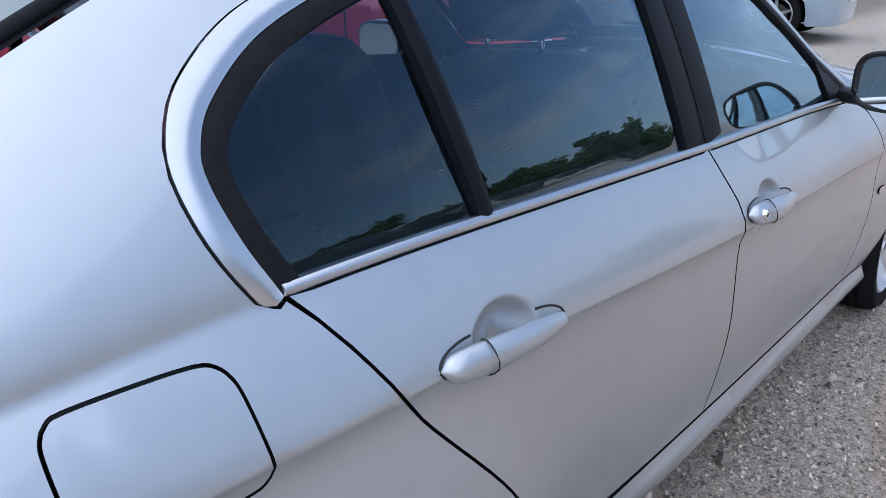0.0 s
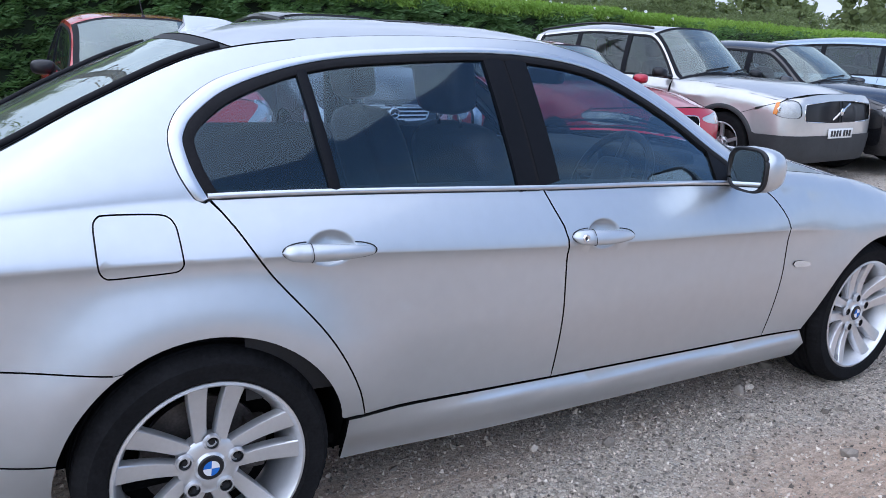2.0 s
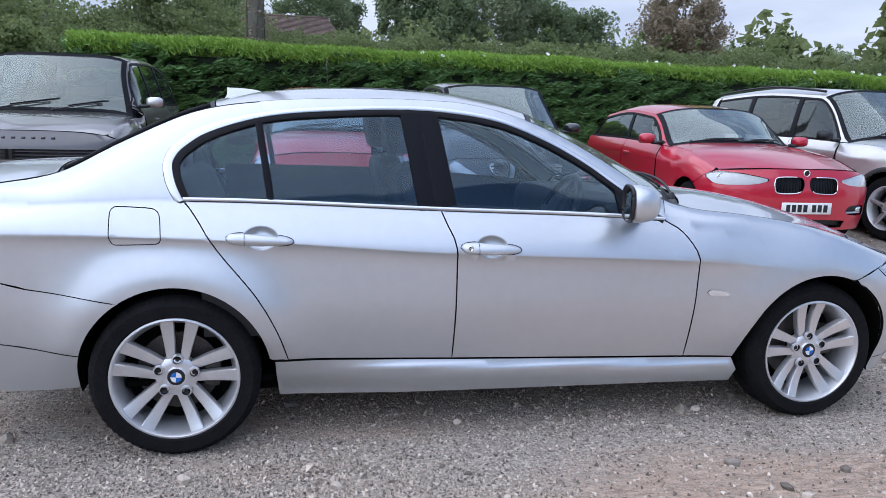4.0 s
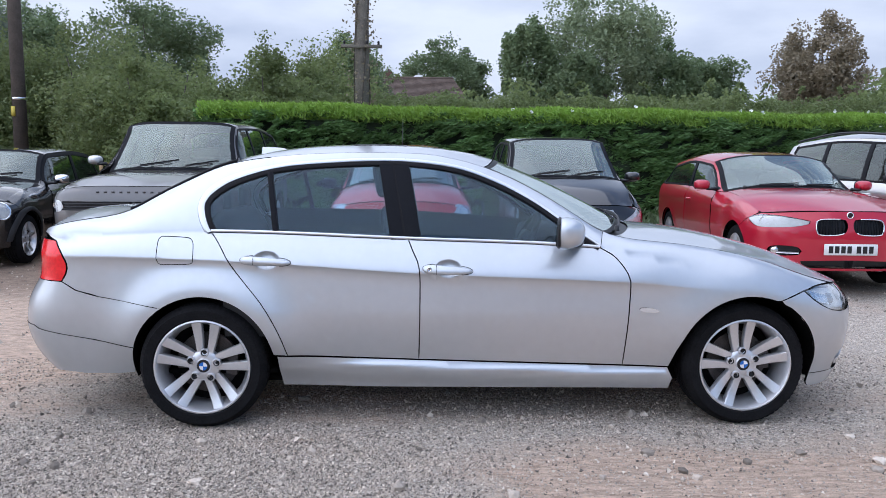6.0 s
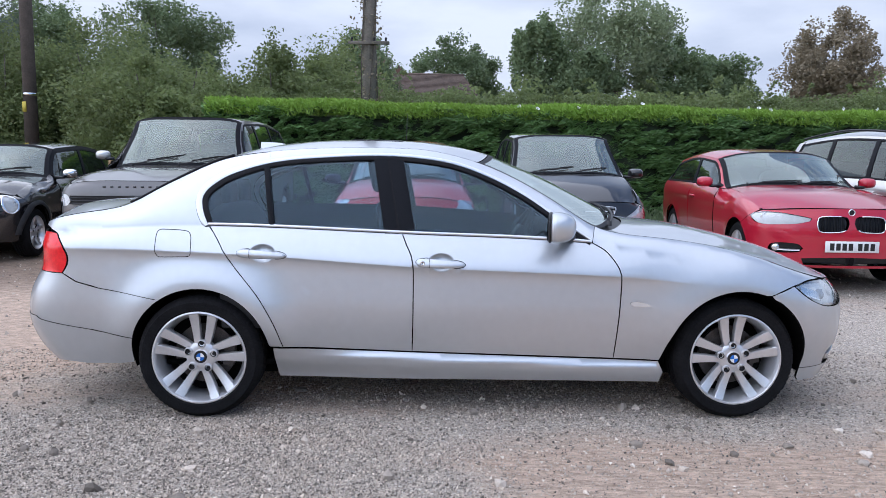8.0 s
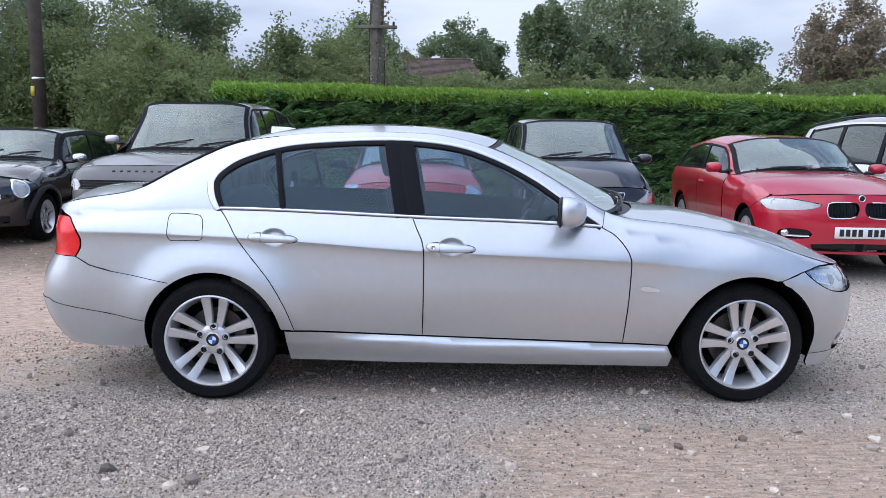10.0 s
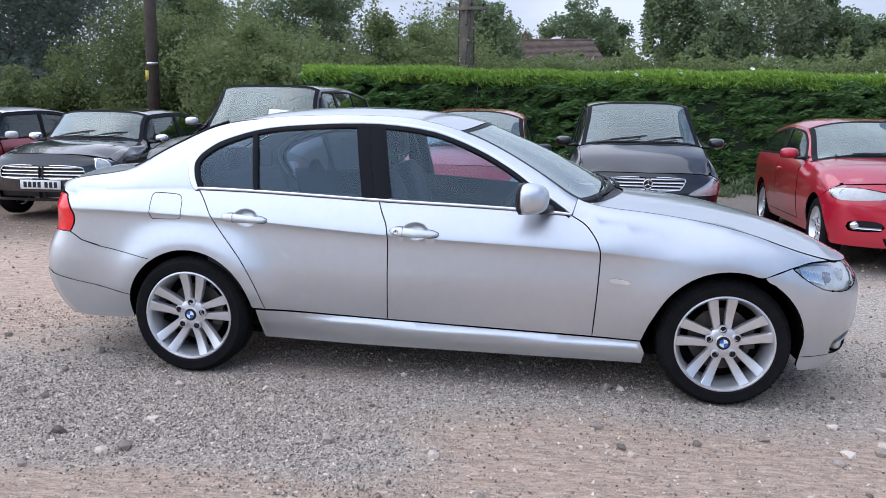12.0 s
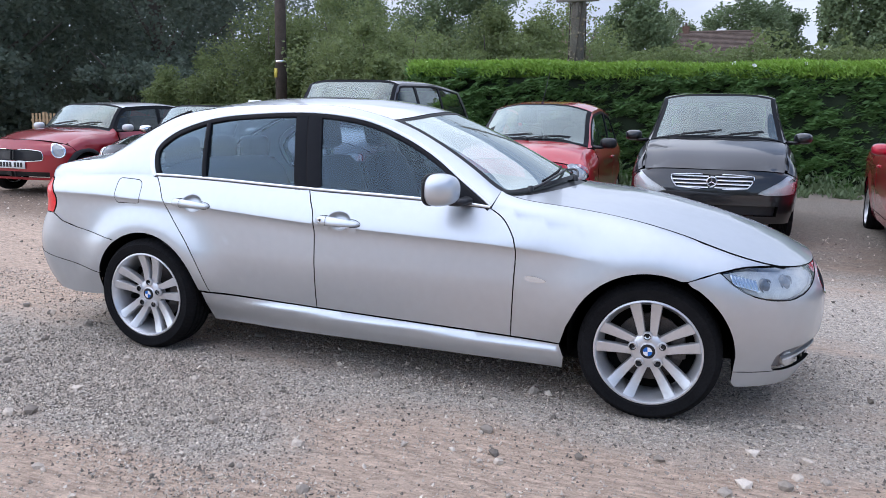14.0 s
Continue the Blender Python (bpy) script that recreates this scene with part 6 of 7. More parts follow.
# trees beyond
TREES = ((-31.0, 62, 15.0, 3.8, M_LEAF_DARK, 11), (-20.5, 60, 14.6, 5.3, M_LEAF_DARK, 12), (-27, 75, 12, 5, M_LEAF_HAZY, 19), (17.5, 60, 16.5, 5.2, M_LEAF_HAZY, 13), (10.6, 58, 13.2, 2.3, M_LEAF_DARK, 14), (4.5, 70, 13.0, 4.4, M_LEAF_DARK, 15),
         (23.0, 62, 12.0, 3.2, M_LEAF_DARK, 16), (28.5, 66, 11.3, 3.4, M_LEAF_DARK, 17), (35.0, 58, 13.4, 3.7, M_LEAF_BROWN, 18), (14.0, 56, 10.5, 3.0, M_LEAF_DARK, 20), (-3.5, 90, 14.5, 3.0, M_LEAF_HAZY, 21),
         (44.0, 75, 10.5, 5.0, M_LEAF_HAZY, 22), (54.0, 80, 10.0, 5.0, M_LEAF_HAZY, 23), (33.0, 90, 11.0, 5.0, M_LEAF_HAZY, 24), (-12.0, 66, 9.0, 4.0, M_LEAF_DARK, 25), (66, 80, 10, 5.5, M_LEAF_HAZY, 26), (80, 85, 11, 6, M_LEAF_HAZY, 27))
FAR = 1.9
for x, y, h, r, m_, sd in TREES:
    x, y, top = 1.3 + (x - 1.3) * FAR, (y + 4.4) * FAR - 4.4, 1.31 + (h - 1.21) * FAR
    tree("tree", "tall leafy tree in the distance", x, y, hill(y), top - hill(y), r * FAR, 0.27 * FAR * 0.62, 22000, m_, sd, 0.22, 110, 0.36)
tree("tree", "dark round-headed tree beyond the hedge", -5.2, 72, hill(72), 13.9 - hill(72), 3.5, 0.2, 22000, M_LEAF_DARK, 28, 0.15, 110, 0.36)
# dark stand at the yard's end
for i, (x, y, h, r) in enumerate(((-17.5, 20, 12, 3.8), (-22, 16, 12, 4.2), (-23, 27, 13, 4.5), (-26, 20, 13, 5), (-31, 25, 13, 5), (-30, 14, 12, 5), (-24, 34, 14, 5), (-34, 33, 14, 6), (-38, 20, 13, 6))):
    tree("tree", "dark shaded tree at the end of the yard", x, y, 0.1, h, r, 0.115, 22000, M_LEAF_STAND, 60 + i, 0.04, 110, 0.42)
    shrub(x + 2, y - 2.5, 3.4, 2.6, 0.12, 6000, M_LEAF_STAND, 80 + i, "dark undergrowth below the trees")


def woods(name, y, x0, x1, h, seed, label, m_, leaf=0.55):
    """A far belt of trees, too many to count."""
    rng = np.random.default_rng(seed)
    pts = []
    for k in range(int((x1 - x0) / 4)):
        x = x0 + 4 * k + rng.uniform(-1, 1)
        hh = h * rng.uniform(0.65, 1.15)
        pts.append(clump_points(rng, (x, y + rng.uniform(-3, 3), hh * 0.5), (3.4, 3.0, hh * 0.5), 900, 30, 0.4, 0.4))
    p = np.concatenate(pts)
    p[:, 2] = np.abs(p[:, 2])
    me = leaves_mesh(name, p, leaf, rng)
    me.materials.append(m_)
    return tagged(new(name, me), label, "trees", kind="stuff")


woods("far_woods", 190, -170, 220, 20.0, 91, "distant belt of green woodland", M_LEAF_HAZY, 1.0)
woods("tree_belt", 48, 34, 130, 11.0, 93, "belt of trees beyond the hedge", M_LEAF)
woods("tree_belt", -30, -50, 60, 6.5, 92, "belt of trees on the far side of the yard", M_LEAF_DARK)

# ---- poles and house ----
M_POLE = mat("pole_wood", (0.085, 0.068, 0.055), 0.9, 0, 0.35, 5.0, 0.5, 40.0)
M_POLE2 = mat("pole_wood_grey", (0.16, 0.145, 0.12), 0.9, 0, 0.35, 5.0, 0.5, 40.0)
pl = thing("utility_pole", "dark creosoted timber utility pole", "pole", pose(-8.3, 14.05, 0.1))
part("post", tube_bm([(0, 0, 0), (0, 0, 4.5), (0, 0, 9.0)], [0.165, 0.145, 0.12], 14), M_POLE, pl)
part("band", lathe_bm([(0.16, 0), (0.166, 0.01), (0.166, 0.05), (0.16, 0.06)], 16, "Z"), M_CHROME, pl).location = (0, 0, 2.72)
part("notice", box_bm(0.09, 0.012, 0.24, (-0.06, -0.165, 2.45)), mat("notice_yellow", (0.62, 0.50, 0.08), 0.6), pl)
pl = thing("utility_pole", "grey ivy-clad timber pole with a crossarm", "pole", pose(-0.1, 12.95, 0.1))
part("post", tube_bm([(0, 0, 0), (0, 0, 4.0), (0, 0, 8.5)], [0.17, 0.155, 0.13], 14), M_POLE2, pl)
part("crossarm", box_bm(0.92, 0.08, 0.07, (0, -0.18, 3.88), 0.008), M_POLE2, pl)
top_arm = part("crossarm", box_bm(1.7, 0.09, 0.09, (0, -0.17, 7.7), 0.008), M_POLE2, pl)
for dx in (-0.75, -0.35, 0.35, 0.75):
    part("insulator", lathe_bm([(0.0, 0.12), (0.03, 0.11), (0.045, 0.06), (0.03, 0.05), (0.04, 0.0)], 12, "Z"), M_BLACK, top_arm).location = (dx, -0.17, 7.745)
part("brace", box_bm(0.05, 0.04, 0.35, (0.0, -0.17, 3.72), 0.006), M_POLE2, pl)
for dx in (-0.38, 0.12, 0.38):
    part("insulator", lathe_bm([(0.0, 0.09), (0.02, 0.085), (0.03, 0.05), (0.022, 0.04), (0.03, 0.0)], 12, "Z"), M_BLACK, pl).location = (dx, -0.18, 3.915)
rng_ = np.random.default_rng(33)
iv = np.stack([rng_.normal(0, 0.17, 900), rng_.normal(0, 0.17, 900), rng_.uniform(2.0, 6.5, 900)], 1)
me = leaves_mesh("ivy", iv, 0.05, rng_)
me.materials.append(M_LEAF_BROWN)
o = new("ivy", me)
o.parent = pl
for k in range(4):
    a0 = k * 1.7
    part("ivy_stem", tube_bm([(0.18 * math.cos(a0 + z * 0.5), 0.18 * math.sin(a0 + z * 0.5), z) for z in np.linspace(0.2, 7.5, 18)], 0.014, 5), M_BARK, pl)

M_TILE = mat("roof_tile", (0.15, 0.112, 0.092), 0.85, 0, 0.4, 1.2, 0.4, 12.0)
M_BRICK = mat("house_brick", (0.14, 0.085, 0.065), 0.9, 0, 0.3, 4.0, 0.3, 20.0)
hs = thing("house", "distant brown-tiled house with a hipped roof", "house", pose(1.9, 115.5, hill(115.5), 0, 0, 2))
part("wall", box_bm(15.2, 11.0, 6.0, (0, 0, 2.7)), M_BRICK, hs, smooth=False)
bm = bmesh.new()
v = [bm.verts.new(p) for p in ((-8.4, -6.2, 5.4), (8.4, -6.2, 5.4), (8.4, 6.2, 5.4), (-8.4, 6.2, 5.4), (-5.4, 0, 10.55), (5.4, 0, 10.55))]
for f in ((0, 1, 5, 4), (1, 2, 5), (2, 3, 4, 5), (3, 0, 4), (3, 2, 1, 0)):
    bm.faces.new([v[i] for i in f])
roof_ = part("roof", bm, M_TILE, hs, smooth=False)
for k in range(26):
    t = (k + 0.5) / 26
    part("tile_course", box_bm(2 * (8.4 - 3.0 * t), 0.10, 0.04, (0, -6.2 + 6.2 * t - 0.02, 5.4 + 5.15 * t + 0.02)), M_TILE, roof_, smooth=False)
part("ridge", tube_bm([(-5.5, 0, 10.58), (5.5, 0, 10.58)], 0.16, 8), M_TILE, roof_)
ch = part("chimney", box_bm(1.0, 0.9, 2.0, (-4.6, 0.2, 10.4), 0.02), M_BRICK, hs, smooth=False)
part("chimney_pot", lathe_bm([(0.15, 0), (0.17, 0.02), (0.14, 0.45), (0.16, 0.48)], 12, "Z"), M_TILE, ch).location = (-4.6, 0.2, 11.4)
for x in (-4.6, 0.2, 4.7):
    w_ = part("window", box_bm(1.5, 0.08, 1.3, (x, -5.51, 4.4)), M_WHITE, hs, smooth=False)
    part("pane", box_bm(1.3, 0.03, 1.1, (x, -5.57, 4.4)), M_BLACK, w_, smooth=False)

# low paling fence at the yard's end
M_FENCE = mat("fence_wood", (0.35, 0.24, 0.13), 0.85, 0, 0.25, 6.0)
fn_ = thing("paling_fence", "low weathered wooden paling fence", "fence", pose(-12.5, 12.5, 0.1, 0, 0, -5))
for k in range(4):
    part("post", box_bm(0.1, 0.1, 1.3, (-3 + 3 * k, 0.08, 0.65), 0.01), M_FENCE, fn_)
for z in (0.45, 1.05):
    part("rail", box_bm(11.4, 0.04, 0.08, (2.2, 0.03, z)), M_FENCE, fn_)
for k in range(75):
    part("pale", box_bm(0.085, 0.02, 1.2, (-3.4 + k * 0.15, 0, 0.66), 0.004, 1), M_FENCE, fn_)


# ---- the row of parked cars ----
def car_spec(wb, fo, ro, hub, arch, half, H, hood0, hood1, cowl, wst, rtop, ztail, belt0, belt1, roof_in=0.27, bow_ws=0.16, bow_nose=0.26, nose_n=3.0, hood_drop=0.06, roof_drop=0.085, crown=4.0):
    """Tables for a hatchback or estate from its main measures."""
    xn, xt = wb + fo, -ro
    prof = [[(xt + 0.03, ztail), (rtop, H - 0.07)], [(rtop, H - 0.07), ((rtop + wst) / 2, H), (wst, H - 0.05)], [(wst, H - 0.05), ((wst + cowl) / 2, (H - 0.05 + hood1) / 2 + 0.03), (cowl, hood1 + 0.02)],
            [(cowl, hood1 + 0.02), (cowl + 0.05, hood1 - 0.01)], [(cowl + 0.05, hood1), ((cowl + xn) / 2, (hood1 + hood0) / 2 + 0.035), (xn - 0.06, hood0)]]
    runs = [(t[-1][0], tab(t)) for t in prof]
    def pf(x):
        for e, f in runs:
            if x <= e:
                return f(x)
        return runs[-1][1](x)
    bow = [(xt, -0.06), (rtop, -0.03), ((rtop + wst) / 2, 0.0), (wst, bow_ws * 0.5), (cowl, bow_ws), ((cowl + xn) / 2, bow_ws), (xn - 0.06, bow_nose)]
    bf = tab(bow)
    rz, ry = [], []
    for xc in np.linspace(xt + 0.03, xn - 0.06, 40):
        drop = roof_drop + (hood_drop - roof_drop) * smooth(cowl - 0.1, cowl + 0.2, xc)
        rz.append((xc - bf(xc), pf(xc) - drop))
        yy = half - roof_in + (roof_in - 0.13) * smooth(wst + 0.1, cowl + 0.1, xc) + (roof_in - 0.16) * smooth(rtop, xt + 0.1, xc) * 0.4
        ry.append((xc - bf(xc), yy))
    d1 = cowl - bow_ws - 0.06
    return dict(base=wb, hub=hub, arch=arch, flare=0.014, tuck=0.06, wing=(d1 + 0.02, d1 + 0.4), crown=crown, nose_x=xn - 0.50, nose_n=nose_n, tail_x=xt + 0.4, tail_n=4.0, prof=prof, rail_z=rz, rail_y=ry, bow=bow,
                belt_z=[(xt, belt0), (0.3, belt0), (d1, belt1), (d1 + 0.35, belt1 - 0.10), (xn - 0.2, hood0 - 0.14), (xn, hood0 - 0.16)],
                belt_y=[(xt, half - 0.06), (0.3, half - 0.07), (d1, half - 0.07), (d1 + 0.5, half - 0.02), (xn, half - 0.03)],
                wide=[(xt, half - 0.02), (0.3, half), (wb, half), (xn, half - 0.01)],
                crease=[(xt, belt0 - 0.16), (d1, belt1 - 0.16), (xn, hood0 - 0.25)], crease_k=[(xt, 0.4), (d1, 0.4), (wb, 0.1), (xn, 0.0)],
                nose=[(0.1, xn - 0.10), (0.3, xn - 0.01), (0.5, xn), (hood0 - 0.12, xn - 0.02), (hood0, xn - 0.06), (hood0 + 0.6, xn - 0.2)],
                tail=[(0.1, xt + 0.1), (0.35, xt), (belt0, xt + 0.02), (H, xt + 0.2)],
                soft=[(xt, 1.2), (0.2, 1.12), (d1, 1.12), (d1 + 0.3, 1.8), (xn, 2.2)],
                marks=dict(xn=xn, xt=xt, cowl=cowl, wst=wst, rtop=rtop, d1=d1, H=H, hood0=hood0, hood1=hood1, half=half, ro=ro))


def poly_q(sh, pts):
    """An outline given across the nose: q from the corner (0) to the middle (1), and z."""
    nx = sh.s["nose_x"]
    return [(nx + 0.5 * q + (0.004 if q > 0.995 else 0.0), z) for q, z in pts]


def open_loop(g, u_mid):
    """A grille's outline without its run along the car's middle, and the strip's two offsets."""
    if max(p[0] for p in g) < u_mid:
        return g, -0.0015, 0.0025
    n = len(g)
    k = next(i for i in range(n) if g[i - 1][0] >= u_mid > g[i][0])
    return [p for p in g[k:] + g[:k] if p[0] < u_mid], -0.010, 0.006


def parked_car(name, label, spec, paint, at, heading, lamps, grille=None, roof_paint=None, doors=2, wheel_kw=None, plate_z=0.42, lamp_round=False, cladding=None, dlo0=None, plate=True, grille_mat=None, bars=0, amber=None, seat_mat=None, chrome_frame=False, emblem=None, intake=None, fog=None, mirror_paint=None, sweep=0.055, slats=0):
    global CENTRE_X
    CENTRE_X = spec["base"] / 2
    sh = Shell(spec)
    k = spec["marks"]
    ang = math.atan2(heading[1], heading[0])
    zg = ground_z(at[0], at[1] + 1.2)
    m = Matrix.Translation((at[0], at[1], zg)) @ Matrix.Rotation(ang, 4, "Z") @ Matrix.Translation((-k["xn"], 0, 0))
    t = thing(name, label, "car", m, "parked cars")
    W, xn, xt = sh.wrap, k["xn"], k["xt"]
    nx, tx = spec["nose_x"], spec["tail_x"]
    arch, hub, wb = spec["arch"] + 0.01, spec["hub"], spec["base"]
    dz0 = dlo0 if dlo0 is not None else xt + 0.38
    d1 = k["d1"]
    a_cut = d1 - 0.02
    low = 0.24
    roof_paint = roof_paint or paint
    def edge(v):
        x, y, z = sh.top(xn - 0.06, v)
        w = sh.half(min(x, xn - 0.07), z)
        th = math.acos(min(1.0, max(0.0, (abs(y) / w) ** (spec["nose_n"] / 2))))
        return (nx + 0.5 * th / (math.pi / 2), z - 0.003)
    ev = edge(1.0)
    for flip in (False, True):
        # front panel from the wheel arch to the middle
        lamp = poly_q(sh, curve2(lamps, 0.03, True)) if not lamp_round else poly_q(sh, [(lamps[0] + lamps[2] / 0.5 * math.cos(a) * lamps[3], lamps[1] + lamps[2] * math.sin(a)) for a in np.linspace(0, 2 * math.pi, 28, endpoint=False)])
        holes = [lamp]
        if grille:
            g = poly_q(sh, curve2(grille, 0.012, True) if len(grille) > 4 else straight(grille + [grille[0]], 0.05)[:-1])
            holes.append(g)
        if intake:
            ik = poly_q(sh, straight(intake + [intake[0]], 0.05)[:-1])
            holes.append(ik)
        if fog:
            fk = poly_q(sh, curve2(fog, 0.03, True))
            holes.append(fk)
        seam = wb + 0.12
        zs = hub + math.sqrt(max(0.01, arch ** 2 - 0.12 ** 2))
        fp = [(sh.u_of(x, z), z) for x, z in arc(wb, hub, arch, math.degrees(math.atan2(low + 0.02 - hub, math.sqrt(max(0.01, arch ** 2 - (low + 0.02 - hub) ** 2)))), 60, 14)]
        x_e = sh.top(xn - 0.06, 1.0)[0]
        fp += [(sh.u_of(x, z), z) for x, z in straight([(wb + arch * 0.5, hub + arch * 0.87 + 0.005), (x_e - 0.01, sh.rail_z(x_e) - 0.03)], 0.03)[1:]]
        fp += [edge(v) for v in np.linspace(0.99, 0.0, 20)] + [(nx + 0.503, z) for z in np.linspace(edge(0)[1] - 0.004, low - 0.02, 10)] + [(u, low - 0.02) for u in np.linspace(nx + 0.48, sh.u_of(wb + arch + 0.03, low), 12)]
        f_ = link("front_bumper", sheet_mesh("front_bumper", fp, W, 0.05, 0.014, gap=0.0025, flip=flip, holes=holes), paint, t)
        if intake:
            link("lower_intake", sheet_mesh("lower_intake", ik, W, 0.05, 0, -0.04, flip), M_BLACK, f_)
        if fog:
            fr_ = link("fog_recess", sheet_mesh("fog_recess", fk, W, 0.04, 0, -0.035, flip), M_BLACK, f_)
            fa_ = np.array(fk)
            u0_, u1_, z0_, z1_ = fa_[:, 0].min(), fa_[:, 0].max(), fa_[:, 1].min(), fa_[:, 1].max()
            link("fog_blade", strip_mesh("fog_blade", [(u, z0_ + 0.3 * (z1_ - z0_)) for u in np.linspace(u0_ + 0.3 * (u1_ - u0_), u1_ - 0.01, 8)], -0.008, 0.008, W, -0.008, 0.02, flip=flip), M_TRIM, fr_)
            p = W(u0_ + 0.16 * (u1_ - u0_) + 0.015, (z0_ + z1_) / 2)
            bm = lathe_bm([(0.0, -0.012), (0.03, -0.008), (0.04, 0.0), (0.043, 0.02)], 20)
            bmesh.ops.transform(bm, matrix=Matrix.Translation((p[0] - 0.02, (p[1] + 0.01) * (-1 if flip else 1), p[2])) @ Matrix.Rotation(radians(70 if not flip else 110), 4, "Z"), verts=bm.verts)
            part("fog_lamp", bm, M_CHROME, fr_)
        hl = link("headlight", sheet_mesh("headlight", lamp, W, 0.04, 0.0, 0.002, flip), M_LENS, t)
        link("lamp_bowl", sheet_mesh("lamp_bowl", lamp, W, 0.04, 0, -0.014, flip), M_PALEBOWL, hl)
        lc = np.mean(np.array(lamp), 0)
        for off in ((0.0,) if lamp_round else (-0.05, 0.05)):
            p = W(lc[0] + off, lc[1])
            bm = lathe_bm([(0.0, -0.004), (0.022, -0.002), (0.036, 0.004), (0.042, -0.004), (0.045, 0.02)], 24)
            bmesh.ops.transform(bm, matrix=Matrix.Translation((p[0] - 0.036, (p[1] + 0.012) * (-1 if flip else 1), p[2])) @ Matrix.Rotation(radians(75 if not flip else 105), 4, "Z"), verts=bm.verts)
            part("reflector", bm, M_CHROME, hl)
        if lamp_round or chrome_frame:
            link("lamp_ring", strip_mesh("lamp_ring", lamp, -0.012, 0.004, W, 0.01, 0.01, True, flip), M_CHROME, hl)
        if amber:
            link("indicator", sheet_mesh("indicator", poly_q(sh, curve2(amber, 0.03, True)), W, 0.03, 0, 0.004, flip), M_AMBER, hl)
        if grille:
            gr = link("grille", sheet_mesh("grille", g, W, 0.05, 0, -0.03, flip), M_BLACK, f_)
            if grille_mat:
                ring = [W(*p) for p in open_loop(g, nx + 0.49)[0]]
                part("grille_surround", tube_bm([(x + 0.002, -y if flip else y, z) for x, y, z in ring], 0.0065, 6, max(p[0] for p in g) < nx + 0.49), grille_mat, gr)
            ga = np.array(g)
            for b in range(slats):
                uu_ = ga[:, 0].min() + (b + 0.7) / (slats + 0.4) * (ga[:, 0].max() - ga[:, 0].min())
                zs_ = [z for z in np.linspace(ga[:, 1].min(), ga[:, 1].max(), 20) if inside(g, uu_, z)]
                if len(zs_) > 2:
                    part("grille_bar", tube_bm([(W(uu_, z)[0] - 0.012, W(uu_, z)[1] * (-1 if flip else 1), z) for z in (zs_[0], (zs_[0] + zs_[-1]) / 2, zs_[-1])], 0.006, 6), M_PILLAR, gr)
            for b in range(bars):
                zz = ga[:, 1].min() + (b + 0.5) / bars * (ga[:, 1].max() - ga[:, 1].min())
                us = [u for u in np.linspace(ga[:, 0].min(), nx + 0.5, 30) if inside(g, u, zz)]
                if len(us) > 2 and ga[:, 0].max() > nx + 0.495:
                    us = us + [nx + 0.4995]
                if len(us) > 2:
                    link("grille_bar", strip_mesh("grille_bar", [(u, zz) for u in us], -0.008, 0.008, W, -0.006, 0.02, flip=flip), grille_mat or M_BLACK, gr)
        # flank
        wing_end = d1 + 0.02
        top_r = lambda x: sh.rail_z(x) - 0.002
        wing = [(wing_end, low + 0.1), (wing_end, sh.belt_z(wing_end))] + [(x, top_r(x)) for x in np.linspace(k["cowl"] - 0.16, x_e - 0.01, 18)]
        wing += [(x, z) for x, z in straight([(x_e - 0.01, sh.rail_z(x_e) - 0.03), (wb + arch * 0.5, hub + arch * 0.87 + 0.005)], 0.03)[1:]]
        wing += arc(wb, hub, arch, 60, 185, 22)[1:] + [(wb - arch - 0.03, low)]
        wing[0] = (wing_end, low)
        rl = [(x, sh.rail_z(x) - 0.012) for x in np.linspace(k["cowl"] - 0.14, x_e - 0.05, 20)]
        link("bonnet_gutter", strip_mesh("bonnet_gutter", [(sh.u_of(x, z), z) for x, z in rl], -0.014, 0.013, W, -0.006, 0.006, flip=flip), paint, t)
        link("front_wing", sheet_mesh("front_wing", [(sh.u_of(x, z), z) for x, z in wing], W, 0.05, 0.014, gap=0.0025, flip=flip), paint, t)
        xs = [0.36 if doors == 1 else 0.32] + ([(0.36 + wing_end) / 2 + 0.02] if doors == 2 else []) + [wing_end]
        if doors == 1:
            xs[0] = wb * 0.30
        for a, b in zip(xs, xs[1:]):
            dp = [(a, low + 0.09)] + [(x, sh.belt_z(x)) for x in np.linspace(a, b, 14)] + [(b, low + 0.09)]
            dr = link("door", sheet_mesh("door", straight(dp + [dp[0]], 0.08)[:-1], W, 0.06, 0.014, gap=0.0025, flip=flip), paint, t)
            hx, hz = a + 0.16, sh.crease(a + 0.16) + 0.02
            p = [W(hx + q, hz) for q in np.linspace(-0.09, 0.09, 7)]
            part("door_handle", tube_bm([(x, (y - 0.02 * math.sin(math.pi * i / 6)) * (-1 if flip else 1), z) for i, (x, y, z) in enumerate(p)], 0.012, 8, flat=1.3), paint, dr)
        qx = xs[0]
        zq = sh.belt_z(dz0)
        q = [(qx, low + 0.09), (qx, sh.belt_z(qx))] + [(x, sh.belt_z(x)) for x in np.linspace(qx - 0.05, dz0, 6)] + [(dz0 - 0.005, zq + 0.1), (dz0 + 0.06, sh.rail_z(dz0 + 0.1) - 0.04), (dz0 + 0.1, top_r(dz0 + 0.1))]
        q += [(x, top_r(x)) for x in np.linspace(dz0 + 0.02, xt + 0.10, 10)]
        q = [(sh.u_of(x, z), z) for x, z in q]
        q += [(tx - 0.3, z) for z in np.linspace(sh.rail_z(xt + 0.1) - 0.05, 0.32, 8)] + [(sh.u_of(-arch - 0.1, 0.3), 0.30), (-arch, 0.30)] + arc(0, hub, arch, 182, 0, 26)[1:] + [(arch + 0.01, low + 0.09)]
